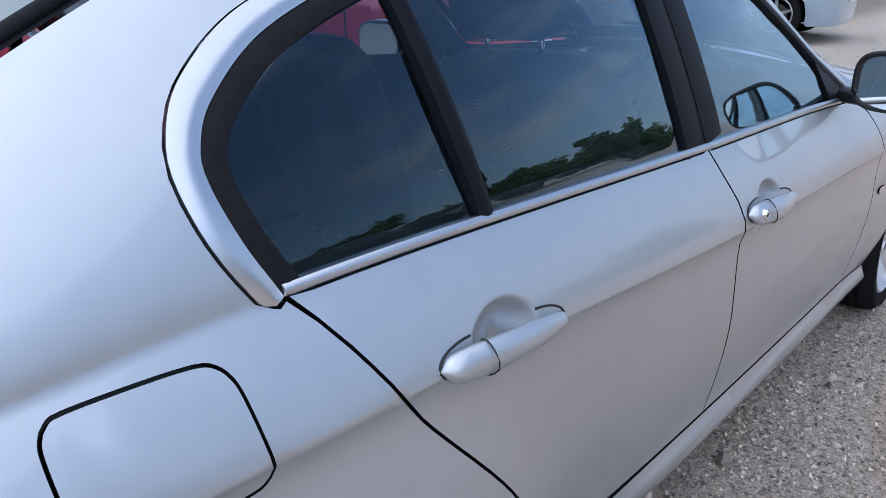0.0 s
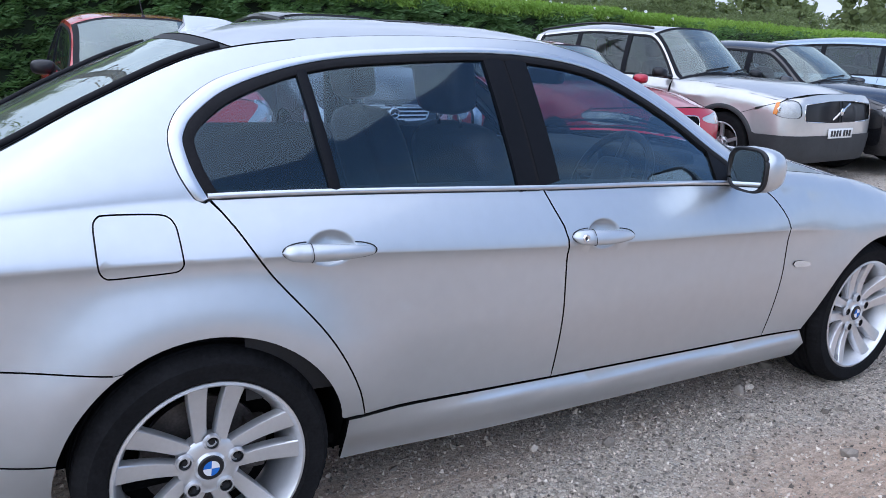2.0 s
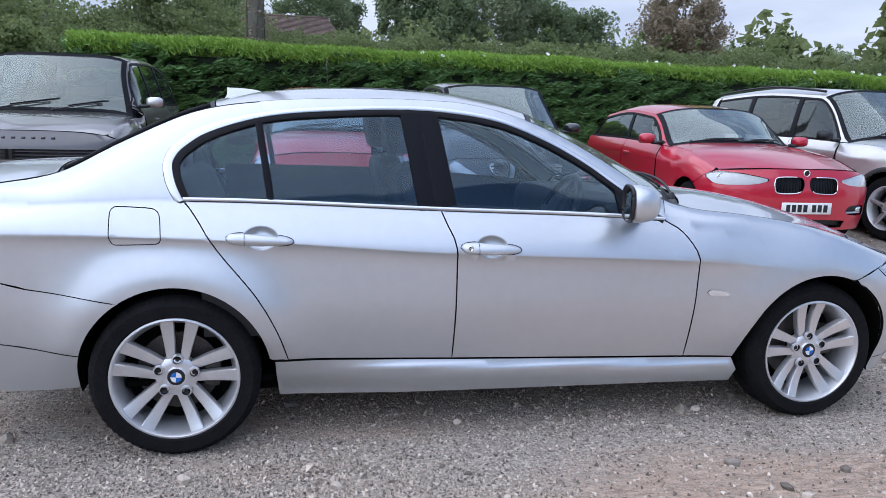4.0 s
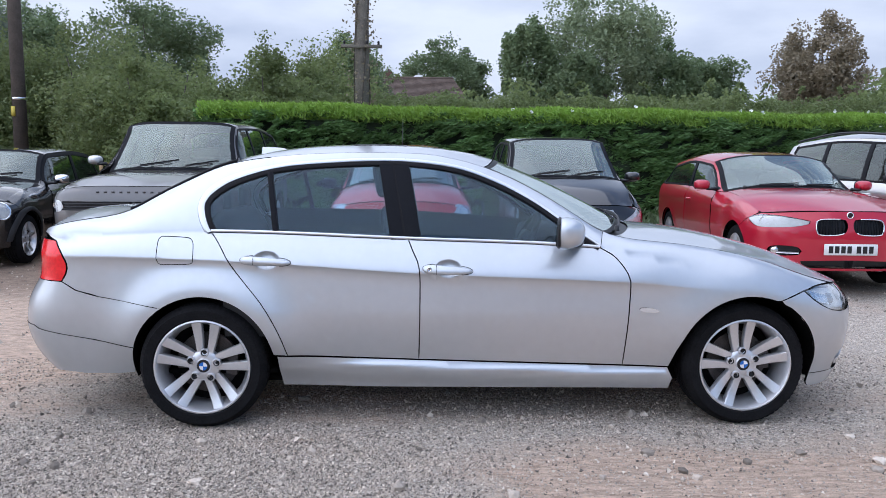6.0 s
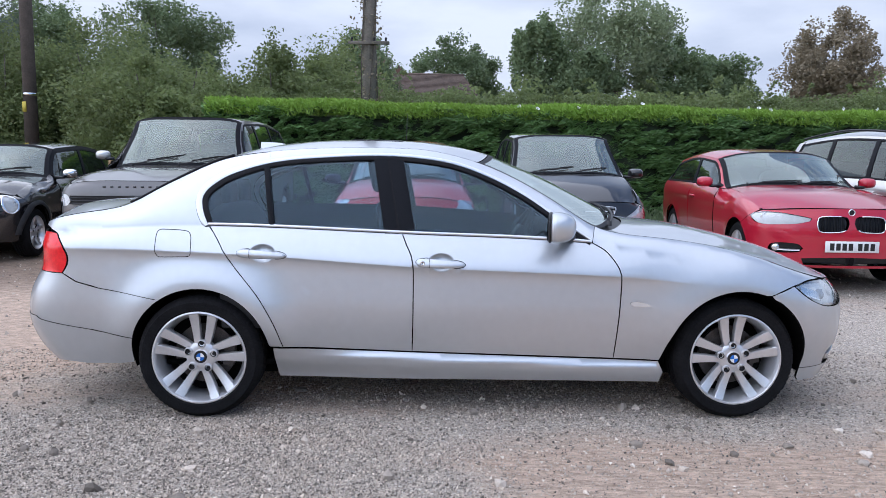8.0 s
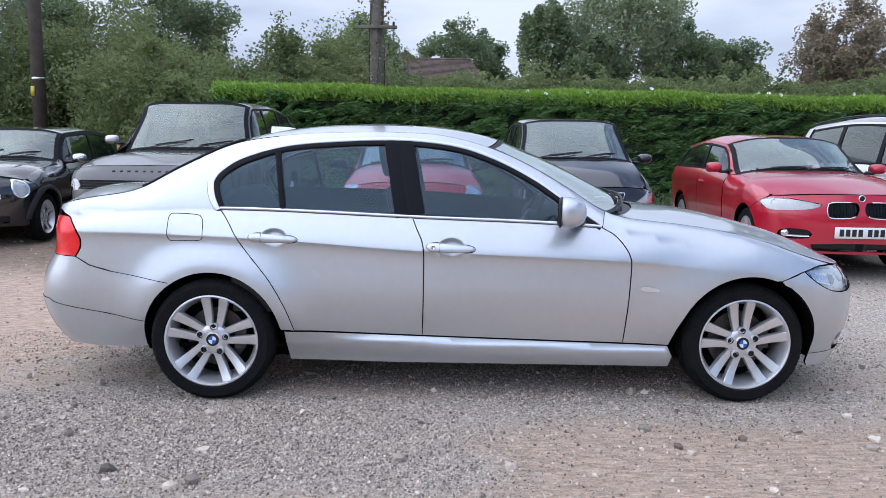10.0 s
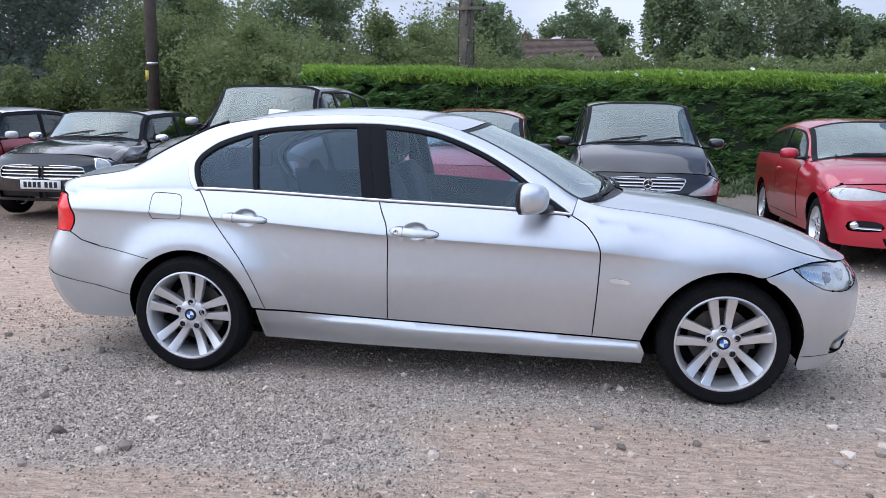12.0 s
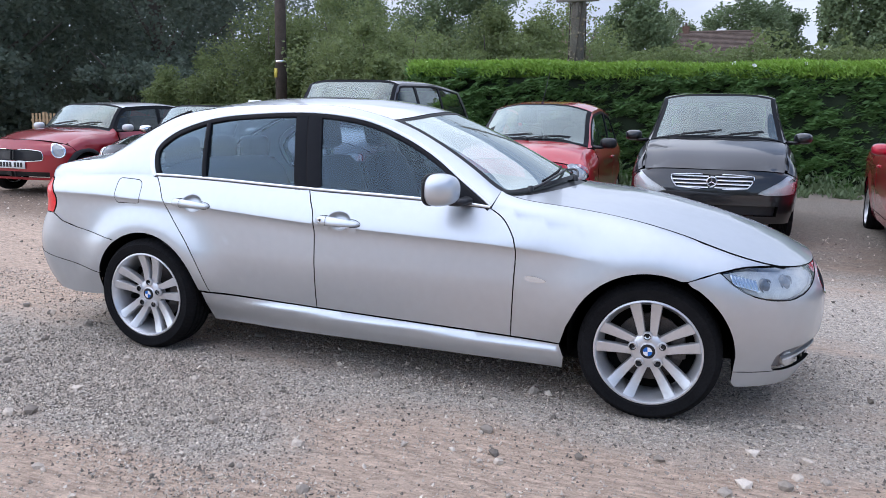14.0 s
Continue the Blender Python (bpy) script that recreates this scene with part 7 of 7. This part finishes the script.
        link("quarter_panel", sheet_mesh("quarter_panel", q, W, 0.06, 0.014, gap=0.0025, flip=flip), paint, t)
        sl = [(arch, low), (arch, low + 0.085), (wb - arch, low + 0.085), (wb - arch, low)]
        link("sill", sheet_mesh("sill", straight(sl + [sl[0]], 0.08)[:-1], W, 0.06, 0.02, 0.002, flip), cladding or paint, t)
        if cladding or lamp_round:
            for ax in (0.0, wb):
                link("arch_trim", strip_mesh("arch_trim", [(sh.u_of(x, z), z) for x, z in arc(ax, hub, arch + 0.004, 0, 180, 24)], -0.05, 0.0, W, 0.012, 0.02, flip=flip), cladding or M_CLAD, t)
        if cladding:
            cl = [(sh.u_of(wb + arch + 0.02, 0.3), low - 0.02), (sh.u_of(wb + arch + 0.02, 0.5), 0.52), (nx + 0.5, 0.52), (nx + 0.5, low - 0.02)]
            link("lower_cladding", sheet_mesh("lower_cladding", straight(cl + [cl[0]], 0.05)[:-1], W, 0.06, 0.01, 0.012, flip), cladding, t)
        # side glass, seals, pillars
        zt = lambda x: sh.rail_z(x) - 0.045
        xs_t = np.linspace(dz0 + 0.10, d1 - 0.02, 30)
        gp = [(dz0 + 0.01, sh.belt_z(dz0) + 0.012), (dz0 + 0.04, (sh.belt_z(dz0) + zt(dz0 + 0.1)) / 2)] + [(x, max(zt(x), sh.belt_z(x) + 0.02)) for x in xs_t] + [(d1, sh.belt_z(d1) + 0.012)] + [(x, sh.belt_z(x) + 0.012) for x in np.linspace(d1 - 0.05, dz0 + 0.05, 16)]
        link("side_window", sheet_mesh("side_window", gp, W, 0.08, 0, -0.006, flip), M_SIDEGLASS, t)
        loop = clean(gp)
        link("window_seal", strip_mesh("window_seal", loop, -0.012, 0.014, W, 0.002, 0.014, True, flip), M_RUBBER, t)
        cantp = [(x, sh.rail_z(x)) for x in np.linspace(dz0 + 0.10, k["cowl"] - 0.16, 36)] + [(x, max(zt(x), sh.belt_z(x) - 0.0) + 0.003) for x in np.linspace(d1, dz0 + 0.10, 36)]
        link("roof_side", sheet_mesh("roof_side", cantp, W, 0.05, 0.012, 0.0, flip), M_PILLAR if lamp_round else roof_paint, t)
        for px in xs[:-1] if doors == 1 else xs[1:-1] + [xs[0] - 0.02]:
            pz = zt(px - 0.05)
            if pz > sh.belt_z(px) + 0.1:
                link("pillar", strip_mesh("pillar", straight([(px - 0.07, pz), (px, sh.belt_z(px))], 0.05), -0.04, 0.04, W, 0.003, 0.012, flip=flip), M_PILLAR, t)
        for ax in (0.0, wb):
            s_ = 1 if flip else -1
            wheel(t, Matrix.Translation((ax, s_ * (k["half"] - 0.115), hub)) @ (Matrix.Rotation(math.pi, 4, "Z") if flip else Matrix.Identity(4)), R=hub, **(wheel_kw or dict(rim_r=hub * 0.68, half_w=0.095, spokes=5, twin=False, badge=False)))
            bm = bmesh.new()
            prev = None
            for i in range(17):
                a = radians(-10 + 200 * i / 16)
                x, z = ax + (arch + 0.004) * math.cos(a), hub + (arch + 0.004) * math.sin(a)
                row = [bm.verts.new((x, y if flip else -y, z)) for y in (k["half"] - 0.03, 0.45)]
                if prev:
                    bm.faces.new((prev[0], prev[1], row[1], row[0]))
                prev = row
            bm.faces.new([v for v in bm.verts if abs(abs(v.co.y) - 0.45) < 1e-6])
            part("wheel_housing", bm, M_UNDER, t)
        mx, my = d1 - 0.07, k["half"] + 0.075
        mirror_unit(t, Vector((mx, my if flip else -my, sh.belt_z(d1) + 0.075)), flip, mirror_paint or paint, (0.115, 0.19, 0.12))
    link("roof", sh.grid("roof", k["rtop"], k["wst"], nx=16, nv=18, inset=0.004), roof_paint, t)
    link("bonnet", sh.grid("bonnet", k["cowl"] + 0.05, xn - 0.06, nx=18, nv=18, inset=0.003), paint, t)
    w1 = link("windscreen", sh.grid("windscreen", k["wst"] + 0.03, k["cowl"] - 0.02, -0.92, 0.92, nx=10, nv=14, depth=0, proud=-0.002), M_SCREEN, t)
    for a, b, v0, v1 in ((k["wst"] + 0.002, k["wst"] + 0.03, -1, 1), (k["cowl"] - 0.02, k["cowl"] + 0.002, -1, 1), (k["wst"] + 0.03, k["cowl"] - 0.02, -1, -0.92), (k["wst"] + 0.03, k["cowl"] - 0.02, 0.92, 1)):
        link("screen_edge", sh.grid("screen_edge", a, b, v0, v1, nx=8, nv=10 if v1 - v0 > 1 else 2, depth=0, proud=-0.001), M_PILLAR, w1)
    link("cowl_panel", sh.grid("cowl_panel", k["cowl"] + 0.002, k["cowl"] + 0.05, nx=3, nv=16, proud=-0.008), M_BLACK, t)
    link("rear_window", sh.grid("rear_window", xt + 0.12, k["rtop"] - 0.01, -0.98, 0.98, nx=8, nv=12, depth=0, proud=-0.002), M_SCREEN, t)
    link("tailgate", sh.grid("tailgate", xt + 0.03, xt + 0.12, nx=4, nv=12), paint, t)
    part("rear_panel", box_bm(0.06, 2 * k["half"] - 0.3, sh.prof(xt + 0.05) - 0.35, (xt + 0.09, 0, (sh.prof(xt + 0.05) + 0.3) / 2), 0.02), paint, t)
    wiper(k["cowl"] + 0.01, -0.72, k["cowl"] - sweep, -0.02, t, sh, 0.012 if sweep > 0.03 else 0.003)
    wiper(k["cowl"] + 0.01, 0.02, k["cowl"] - sweep, 0.62, t, sh, 0.012 if sweep > 0.03 else 0.003)
    link("headlining", sh.grid("headlining", k["rtop"], k["wst"] + 0.02, -0.97, 0.97, nx=8, nv=10, depth=0, proud=-0.03), M_SEAT, t)
    part("dashboard", soft_box(0.5, 2 * k["half"] - 0.32, 0.24, (k["cowl"] - 0.42, 0, k["hood1"] - 0.12)), M_DASH, t)
    bx0 = k["cowl"] - 0.5
    for y in (-0.36, 0.36):
        front_seat(t, bx0 - 0.62, y, k["hood1"] - 0.66, seat_mat)
    part("rear_seat", soft_box(0.2, 2 * k["half"] - 0.5, 0.62, (0.15, 0, k["hood1"] - 0.1)), M_SEAT, t)
    part("cabin_floor", box_bm(wb + 0.3, 2 * k["half"] - 0.3, 0.05, (wb / 2, 0, 0.34), 0.01), M_UNDER, t)
    part("engine_bay", box_bm(max(0.3, xn - k["cowl"] - 0.35), 1.0, 0.35, ((xn + k["cowl"]) / 2 - 0.08, 0, 0.52), 0.04), M_UNDER, t)
    if plate:
        px = sh.nose(plate_z) + 0.014
        pl_ = part("number_plate", box_bm(0.012, 0.52, 0.111, (px, 0, plate_z), 0.004, 1), M_WHITE, t, "white number plate")
        for i in range(7):
            y = -0.195 + i * 0.060 + (0.03 if i > 3 else 0)
            part("plate_mark", box_bm(0.003, 0.042, 0.07, (px + 0.0065, y, plate_z)), M_BAR, pl_, smooth=False)
    if emblem:
        ez, er = emblem
        ex = sh.nose(ez) + 0.004
        if ez > k["hood0"] - 0.03:
            ex = xn - 0.10
        bm = lathe_bm([(er * 0.72, 0.004), (er * 0.8, -0.008), (er * 0.95, -0.008), (er, 0.004)], 28)
        bmesh.ops.transform(bm, matrix=Matrix.Translation((ex, 0, ez)) @ Matrix.Rotation(radians(90), 4, "Z"), verts=bm.verts)
        e_ = part("emblem", bm, M_CHROME, t)
        bm = lathe_bm([(0.0, -0.004), (er * 0.74, -0.003)], 28)
        bmesh.ops.transform(bm, matrix=Matrix.Translation((ex, 0, ez)) @ Matrix.Rotation(radians(90), 4, "Z"), verts=bm.verts)
        part("emblem_disc", bm, M_BLACK, e_)
        if er > 0.05:
            for a in (90, 210, 330):
                part("emblem_ray", tube_bm([(ex + 0.009, 0, ez), (ex + 0.009, er * 0.85 * math.cos(radians(a)), ez + er * 0.85 * math.sin(radians(a)))], [0.006, 0.002], 6), M_CHROME, e_)
    CENTRE_X = 1.3
    return t, sh


def roof_rails(t, sh, mt):
    """Two bars along an estate's roof, on short feet."""
    k = sh.s["marks"]
    for s_ in (-1, 1):
        xs = np.linspace(k["rtop"] + 0.1, k["wst"] - 0.15, 14)
        pts = [(x, s_ * (sh.rail_y(x) - 0.05), sh.rail_z(x) + 0.03 + 0.05 * math.sin(math.pi * (0.06 + 0.88 * i / 13)) ** 0.4) for i, x in enumerate(xs)]
        part("roof_rail", tube_bm(pts, 0.016, 8), mt, t)


def aerial(t, sh, x, h):
    """A whip aerial raked back from the roof."""
    z = sh.prof(x)
    a = part("aerial", tube_bm([(x, 0, z - 0.005), (x - h * 0.85, 0, z + h * 0.94)], [0.006, 0.002], 6), M_BLACK, t)
    part("aerial_base", lathe_bm([(0.0, 0.02), (0.012, 0.015), (0.02, 0.0)], 12, "Z"), M_BLACK, a).location = (x, 0, z)


def bonnet_marks(t, sh, z, n):
    """A row of small dark bars across the bonnet's front edge."""
    k = sh.s["marks"]
    for i in range(n):
        y = (i - (n - 1) / 2) * 0.085
        part("bonnet_mark", box_bm(0.004, 0.034, 0.020, (sh.nose(z) + 0.001, y, z)), P_DARK, t)


def paint(name, c, metal=0.4, rough=0.3, var=0.04):
    return mat(name, c, rough, metal, var, 2.5, coat=1.0)


P_RED = paint("red_paint", (0.48, 0.010, 0.034), 0.1)
P_RED2 = paint("poppy_red_paint", (0.54, 0.02, 0.03), 0.0)
P_RED3 = paint("chili_red_paint", (0.34, 0.012, 0.022), 0.1)
P_BLACK = paint("black_paint", (0.008, 0.008, 0.010), 0.0, 0.15)
P_DARK = paint("dark_grey_paint", (0.016, 0.0155, 0.017), 0.3, 0.28)
P_GREY = paint("warm_grey_paint", (0.15, 0.143, 0.138), 0.3, 0.38)
M_PALEBOWL = mat("pale_lamp_bowl", (0.62, 0.62, 0.61), 0.35, 0.1, 0.15, 25.0)
P_CHAMP = paint("pale_silver_paint", (0.64, 0.63, 0.61), 0.6)
M_CLAD = mat("grey_cladding", (0.035, 0.036, 0.038), 0.6, 0, 0.2, 8.0)
P_PALEBLUE = paint("pale_blue_paint", (0.38, 0.48, 0.58), 0.4)
P_WHITE = paint("white_roof_paint", (0.62, 0.62, 0.62), 0.1)

FACE = (0.0, -1.0)
small_hatch = dict(wb=2.467, fo=0.60, ro=0.55, hub=0.295, arch=0.325, half=0.842, H=1.42, hood0=0.81, hood1=0.98, cowl=1.93, wst=1.52, rtop=-0.45, ztail=1.0, belt0=0.95, belt1=0.92, roof_in=0.21, bow_ws=0.12, nose_n=3.2, roof_drop=0.05, crown=5.0)
hatch_lamp = (0.38, 0.655, 0.098, 0.58)
hatch_grille = [(0.66, 0.53), (0.67, 0.61), (0.73, 0.65), (1.0, 0.655), (1.0, 0.505), (0.73, 0.505)]
parked_car("hatchback_car", "black three-door hatchback car with round headlights", car_spec(**small_hatch), P_BLACK, (-4.32, 4.0), (0.06, -0.998), hatch_lamp, hatch_grille, doors=1, lamp_round=True, grille_mat=M_CHROME, bars=4, plate_z=0.43, mirror_paint=M_CHROME, intake=[(0.55, 0.26), (0.55, 0.34), (1.0, 0.34), (1.0, 0.26)])
parked_car("hatchback_car", "red three-door hatchback car with a white roof", car_spec(**small_hatch), P_RED3, (-6.80, 4.2), (0.01, -1.0), hatch_lamp, hatch_grille, roof_paint=P_WHITE, doors=1, lamp_round=True, grille_mat=M_CHROME, bars=0, plate_z=0.44, mirror_paint=P_WHITE, intake=[(0.55, 0.26), (0.55, 0.34), (1.0, 0.34), (1.0, 0.26)])
rr = parked_car("off_road_car", "dark grey upright off-road estate car", car_spec(2.88, 0.86, 1.2, 0.37, 0.41, 0.97, 1.81, 0.94, 1.10, 2.30, 1.80, -1.0, 1.2, 1.20, 1.16, roof_in=0.26, bow_ws=0.06, bow_nose=0.12, nose_n=4.5, hood_drop=0.04, roof_drop=0.05, crown=6.0), P_GREY,
           (-2.06, 3.95), FACE, [(0.12, 0.66), (0.12, 0.77), (0.5, 0.77), (0.52, 0.66)], [(0.56, 0.67), (0.56, 0.765), (1.0, 0.765), (1.0, 0.67)], doors=2, bars=3, plate_z=0.5, mirror_paint=P_CHAMP)
bonnet_marks(*rr, 0.87, 10)
c1 = parked_car("compact_car", "red compact hatchback car with black door mirrors", car_spec(2.34, 0.66, 0.43, 0.28, 0.31, 0.81, 1.50, 0.84, 1.02, 2.20, 1.50, -0.1, 1.0, 0.98, 0.93, roof_in=0.20, bow_ws=0.24, nose_n=2.4), P_RED2,
           (0.92, 3.5), FACE, [(0.08, 0.68), (0.12, 0.78), (0.28, 0.80), (0.48, 0.73), (0.62, 0.62), (0.35, 0.60)], [(0.6, 0.30), (0.6, 0.46), (1.0, 0.46), (1.0, 0.30)], doors=1, plate_z=0.52, mirror_paint=M_BLACK)
aerial(*c1, 1.38, 0.42)
parked_car("hatchback_car", "dark grey tall one-box hatchback car", car_spec(2.42, 0.72, 0.46, 0.295, 0.325, 0.84, 1.615, 0.755, 1.055, 2.36, 1.72, -0.15, 1.05, 1.04, 1.0, roof_in=0.22, bow_ws=0.2, bow_nose=0.24, nose_n=3.0, hood_drop=0.025, roof_drop=0.045, crown=6.0), P_DARK,
           (2.955, 3.98), FACE, [(0.16, 0.55), (0.17, 0.66), (0.24, 0.705), (0.34, 0.70), (0.52, 0.64), (0.70, 0.56), (0.745, 0.525), (0.66, 0.512), (0.40, 0.515), (0.22, 0.525)], [(0.765, 0.685), (0.78, 0.645), (0.82, 0.585), (0.85, 0.57), (1.0, 0.57), (1.0, 0.698), (0.79, 0.695)], doors=2, grille_mat=M_TRIM, bars=4, plate=False, emblem=(0.632, 0.055), intake=[(0.5, 0.30), (0.5, 0.40), (1.0, 0.40), (1.0, 0.30)])
parked_car("hatchback_car", "bright red three-door hatchback car with twin kidney grilles", car_spec(2.69, 0.76, 0.87, 0.315, 0.345, 0.88, 1.45, 0.815, 1.01, 2.12, 1.45, -0.35, 1.0, 1.0, 0.96, roof_in=0.20, bow_ws=0.22, bow_nose=0.3, nose_n=2.6, hood_drop=0.035), P_RED,
           (5.36, 2.68), (-0.07, -0.9975), [(0.08, 0.725), (0.14, 0.752), (0.28, 0.765), (0.52, 0.757), (0.765, 0.712), (0.70, 0.668), (0.50, 0.648), (0.27, 0.648), (0.14, 0.685)], [(0.822, 0.615), (0.815, 0.695), (0.84, 0.73), (0.96, 0.735), (0.985, 0.71), (0.985, 0.63), (0.96, 0.585), (0.85, 0.58)], doors=1, grille_mat=M_CHROME, bars=0, plate_z=0.44, emblem=(0.775, 0.034), sweep=0.022, slats=9,
           intake=[(0.72, 0.25), (0.70, 0.315), (1.0, 0.33), (1.0, 0.25)], fog=[(0.40, 0.37), (0.40, 0.44), (0.52, 0.465), (0.68, 0.45), (0.68, 0.38)])
xc = parked_car("estate_car", "pale silver large estate car with black lower cladding", car_spec(2.86, 0.93, 1.01, 0.36, 0.395, 0.945, 1.76, 0.98, 1.12, 2.28, 1.62, -0.75, 1.1, 1.10, 1.06, roof_in=0.28, bow_ws=0.18, bow_nose=0.14, nose_n=4.6), P_CHAMP,
           (8.0, 2.65), (0.08, -0.997), [(0.14, 0.74), (0.16, 0.88), (0.40, 0.90), (0.56, 0.84), (0.56, 0.72)], [(0.66, 0.68), (0.64, 0.86), (1.0, 0.90), (1.0, 0.66)], doors=2, grille_mat=M_CHROME, bars=0, plate_z=0.54, cladding=M_CLAD, mirror_paint=M_BLACK, amber=[(0.10, 0.75), (0.12, 0.88), (0.16, 0.88), (0.15, 0.745)])
roof_rails(*xc, M_BLACK)
bx_ = xc[1].nose(0.78) + 0.004
part("grille_bar", tube_bm([(bx_ - 0.01, -0.15, 0.69), (bx_, 0.15, 0.87)], 0.014, 8), M_CHROME, xc[0])
part("emblem", lathe_bm([(0.0, -0.012), (0.035, -0.010), (0.042, 0.0)], 20), M_CHROME, xc[0]).matrix_basis = Matrix.Translation((bx_ + 0.01, 0, 0.78)) @ Matrix.Rotation(radians(90), 4, "Z")
parked_car("crossover_car", "glossy black five-door crossover car", car_spec(2.63, 0.92, 0.75, 0.34, 0.375, 0.89, 1.61, 0.90, 1.08, 2.25, 1.52, -0.45, 1.06, 1.06, 1.0, roof_in=0.27, bow_ws=0.2, bow_nose=0.26, nose_n=2.8), P_BLACK,
           (9.95, 2.5), (0.08, -0.997), [(0.10, 0.78), (0.16, 0.88), (0.44, 0.82), (0.58, 0.72), (0.4, 0.70)], [(0.66, 0.70), (0.66, 0.82), (1.0, 0.82), (1.0, 0.70)], doors=2, grille_mat=M_CHROME, bars=2, plate_z=0.5)
parked_car("off_road_car", "pale blue tall off-road car", car_spec(2.88, 0.86, 1.2, 0.37, 0.41, 0.93, 1.78, 1.0, 1.12, 2.30, 1.72, -0.9, 1.2, 1.18, 1.12, roof_in=0.27, bow_ws=0.14, bow_nose=0.16, nose_n=3.6), P_PALEBLUE,
           (12.6, 1.95), (0.08, -0.997), [(0.12, 0.8), (0.12, 0.94), (0.5, 0.94), (0.52, 0.8)], [(0.6, 0.82), (0.6, 0.96), (1.0, 0.96), (1.0, 0.82)], doors=2, bars=3, plate_z=0.6)


# ---- loose stones ----
def stones(name, n, x0, x1, y0, y1, s0, s1, seed, label, m_, keep=None):
    """Angular stones lying on the yard, one mesh."""
    rng = np.random.default_rng(seed)
    bm = bmesh.new()
    if n < 2000:
        bmesh.ops.create_icosphere(bm, subdivisions=1, radius=1.0)
    else:
        q = [bm.verts.new(p) for p in ((-0.9, -0.8, -0.7), (1.1, -0.6, -0.6), (0.0, 1.2, -0.5), (0.1, -0.1, 1.2))]
        for a in ((0, 1, 3), (1, 2, 3), (2, 0, 3), (2, 1, 0)):
            bm.faces.new([q[b] for b in a])
        bm.verts.index_update()
    base = np.array([v.co[:] for v in bm.verts])
    tris = np.array([[v.index for v in f.verts] for f in bm.faces])
    bm.free()
    V, F = [], []
    for i in range(n):
        x, y = rng.uniform(x0, x1), rng.uniform(y0, y1)
        if keep is not None and not keep(x, y, rng):
            continue
        s = s0 + (s1 - s0) * rng.uniform() ** 2.2
        p = base * rng.uniform(0.6, 1.15, (len(base), 1)) * np.array([s, s * rng.uniform(0.6, 1.0), s * rng.uniform(0.45, 0.95)])
        tumble = Euler(tuple(rng.uniform(0, 6.28, 3)) if n >= 2000 else (0, 0, rng.uniform(0, 6.28))).to_matrix()
        p = p @ np.array(tumble)
        p += np.array([x, y, ground_z(x, y) + s * 0.22])
        F.append(tris + len(V) * len(base))
        V.append(p)
    me = bpy.data.meshes.new(name)
    me.from_pydata(np.concatenate(V).tolist(), [], np.concatenate(F).tolist())
    me.materials.append(m_)
    return tagged(new(name, me), label, "gravel", kind="stuff")


def stone_mat():
    """Crushed stone of mixed greys and buffs, each piece with its own tone."""
    m = mat("loose_stone", (0.5, 0.47, 0.43), 0.92, 0, 0.2, 60.0, 0.3, 150.0)
    n, l = m.node_tree.nodes, m.node_tree.links
    geo, r, mx = n.new("ShaderNodeNewGeometry"), n.new("ShaderNodeValToRGB"), n.new("ShaderNodeMix")
    e = r.color_ramp.elements
    e[0].position, e[0].color = 0.0, (0.11, 0.10, 0.09, 1)
    e[1].position, e[1].color = 1.0, (0.80, 0.755, 0.70, 1)
    for pos, c in ((0.25, (0.26, 0.236, 0.212)), (0.5, (0.46, 0.42, 0.38)), (0.78, (0.62, 0.56, 0.50))):
        k = e.new(pos)
        k.color = (*c, 1)
    mx.data_type, mx.blend_type = "RGBA", "MULTIPLY"
    mx.inputs["Factor"].default_value = 1.0
    p = n["Principled BSDF"]
    src = p.inputs["Base Color"].links[0].from_socket
    gain = n.new("ShaderNodeVectorMath")
    gain.operation = "SCALE"
    gain.inputs["Scale"].default_value = 2.1
    l.new(geo.outputs["Random Per Island"], r.inputs["Fac"])
    l.new(src, gain.inputs[0])
    l.new(r.outputs["Color"], mx.inputs["A"])
    l.new(gain.outputs["Vector"], mx.inputs["B"])
    l.new(mx.outputs["Result"], p.inputs["Base Color"])
    return m


M_STONE = stone_mat()


def gritty(x, y, rng):
    """Stone lies thicker in bands and thins out on the worn earth."""
    k = 0.5 + 0.5 * noise.noise(Vector((x * 0.3, y * 0.9, 3.0)))
    worn = max(smooth(0.9, 1.9, x) * smooth(-0.8, -1.6, y), smooth(-1.75, -2.3, y))
    return rng.uniform() < (0.25 + 0.9 * k) * (1 - 0.7 * worn)


stones("gravel", 120000, -4.2, 6.5, -2.7, 0.6, 0.0035, 0.0105, 1, "loose grey crushed stone", M_STONE, gritty)
stones("gravel", 11000, -9.0, 12.0, -1.5, 5.5, 0.006, 0.022, 2, "loose grey crushed stone", M_STONE, gritty)
def heap(x, y, rng):
    """A spread of fresh stone beside the car, ragged at its edge."""
    k = noise.noise(Vector((x * 0.8, y * 1.6, 7.0)))
    d = max(abs(x + 0.5) / 2.1, abs(y + 1.35) / 0.62)
    return rng.uniform() < 1.25 - d + 0.9 * k


stones("gravel", 90000, -2.9, 2.0, -2.2, -0.6, 0.0038, 0.0098, 4, "fresh grey crushed stone spread on the yard", M_STONE, heap)
stones("loose_stones", 300, -3.5, 6.0, -2.7, -0.3, 0.016, 0.042, 3, "scattered larger grey stones", M_STONE)
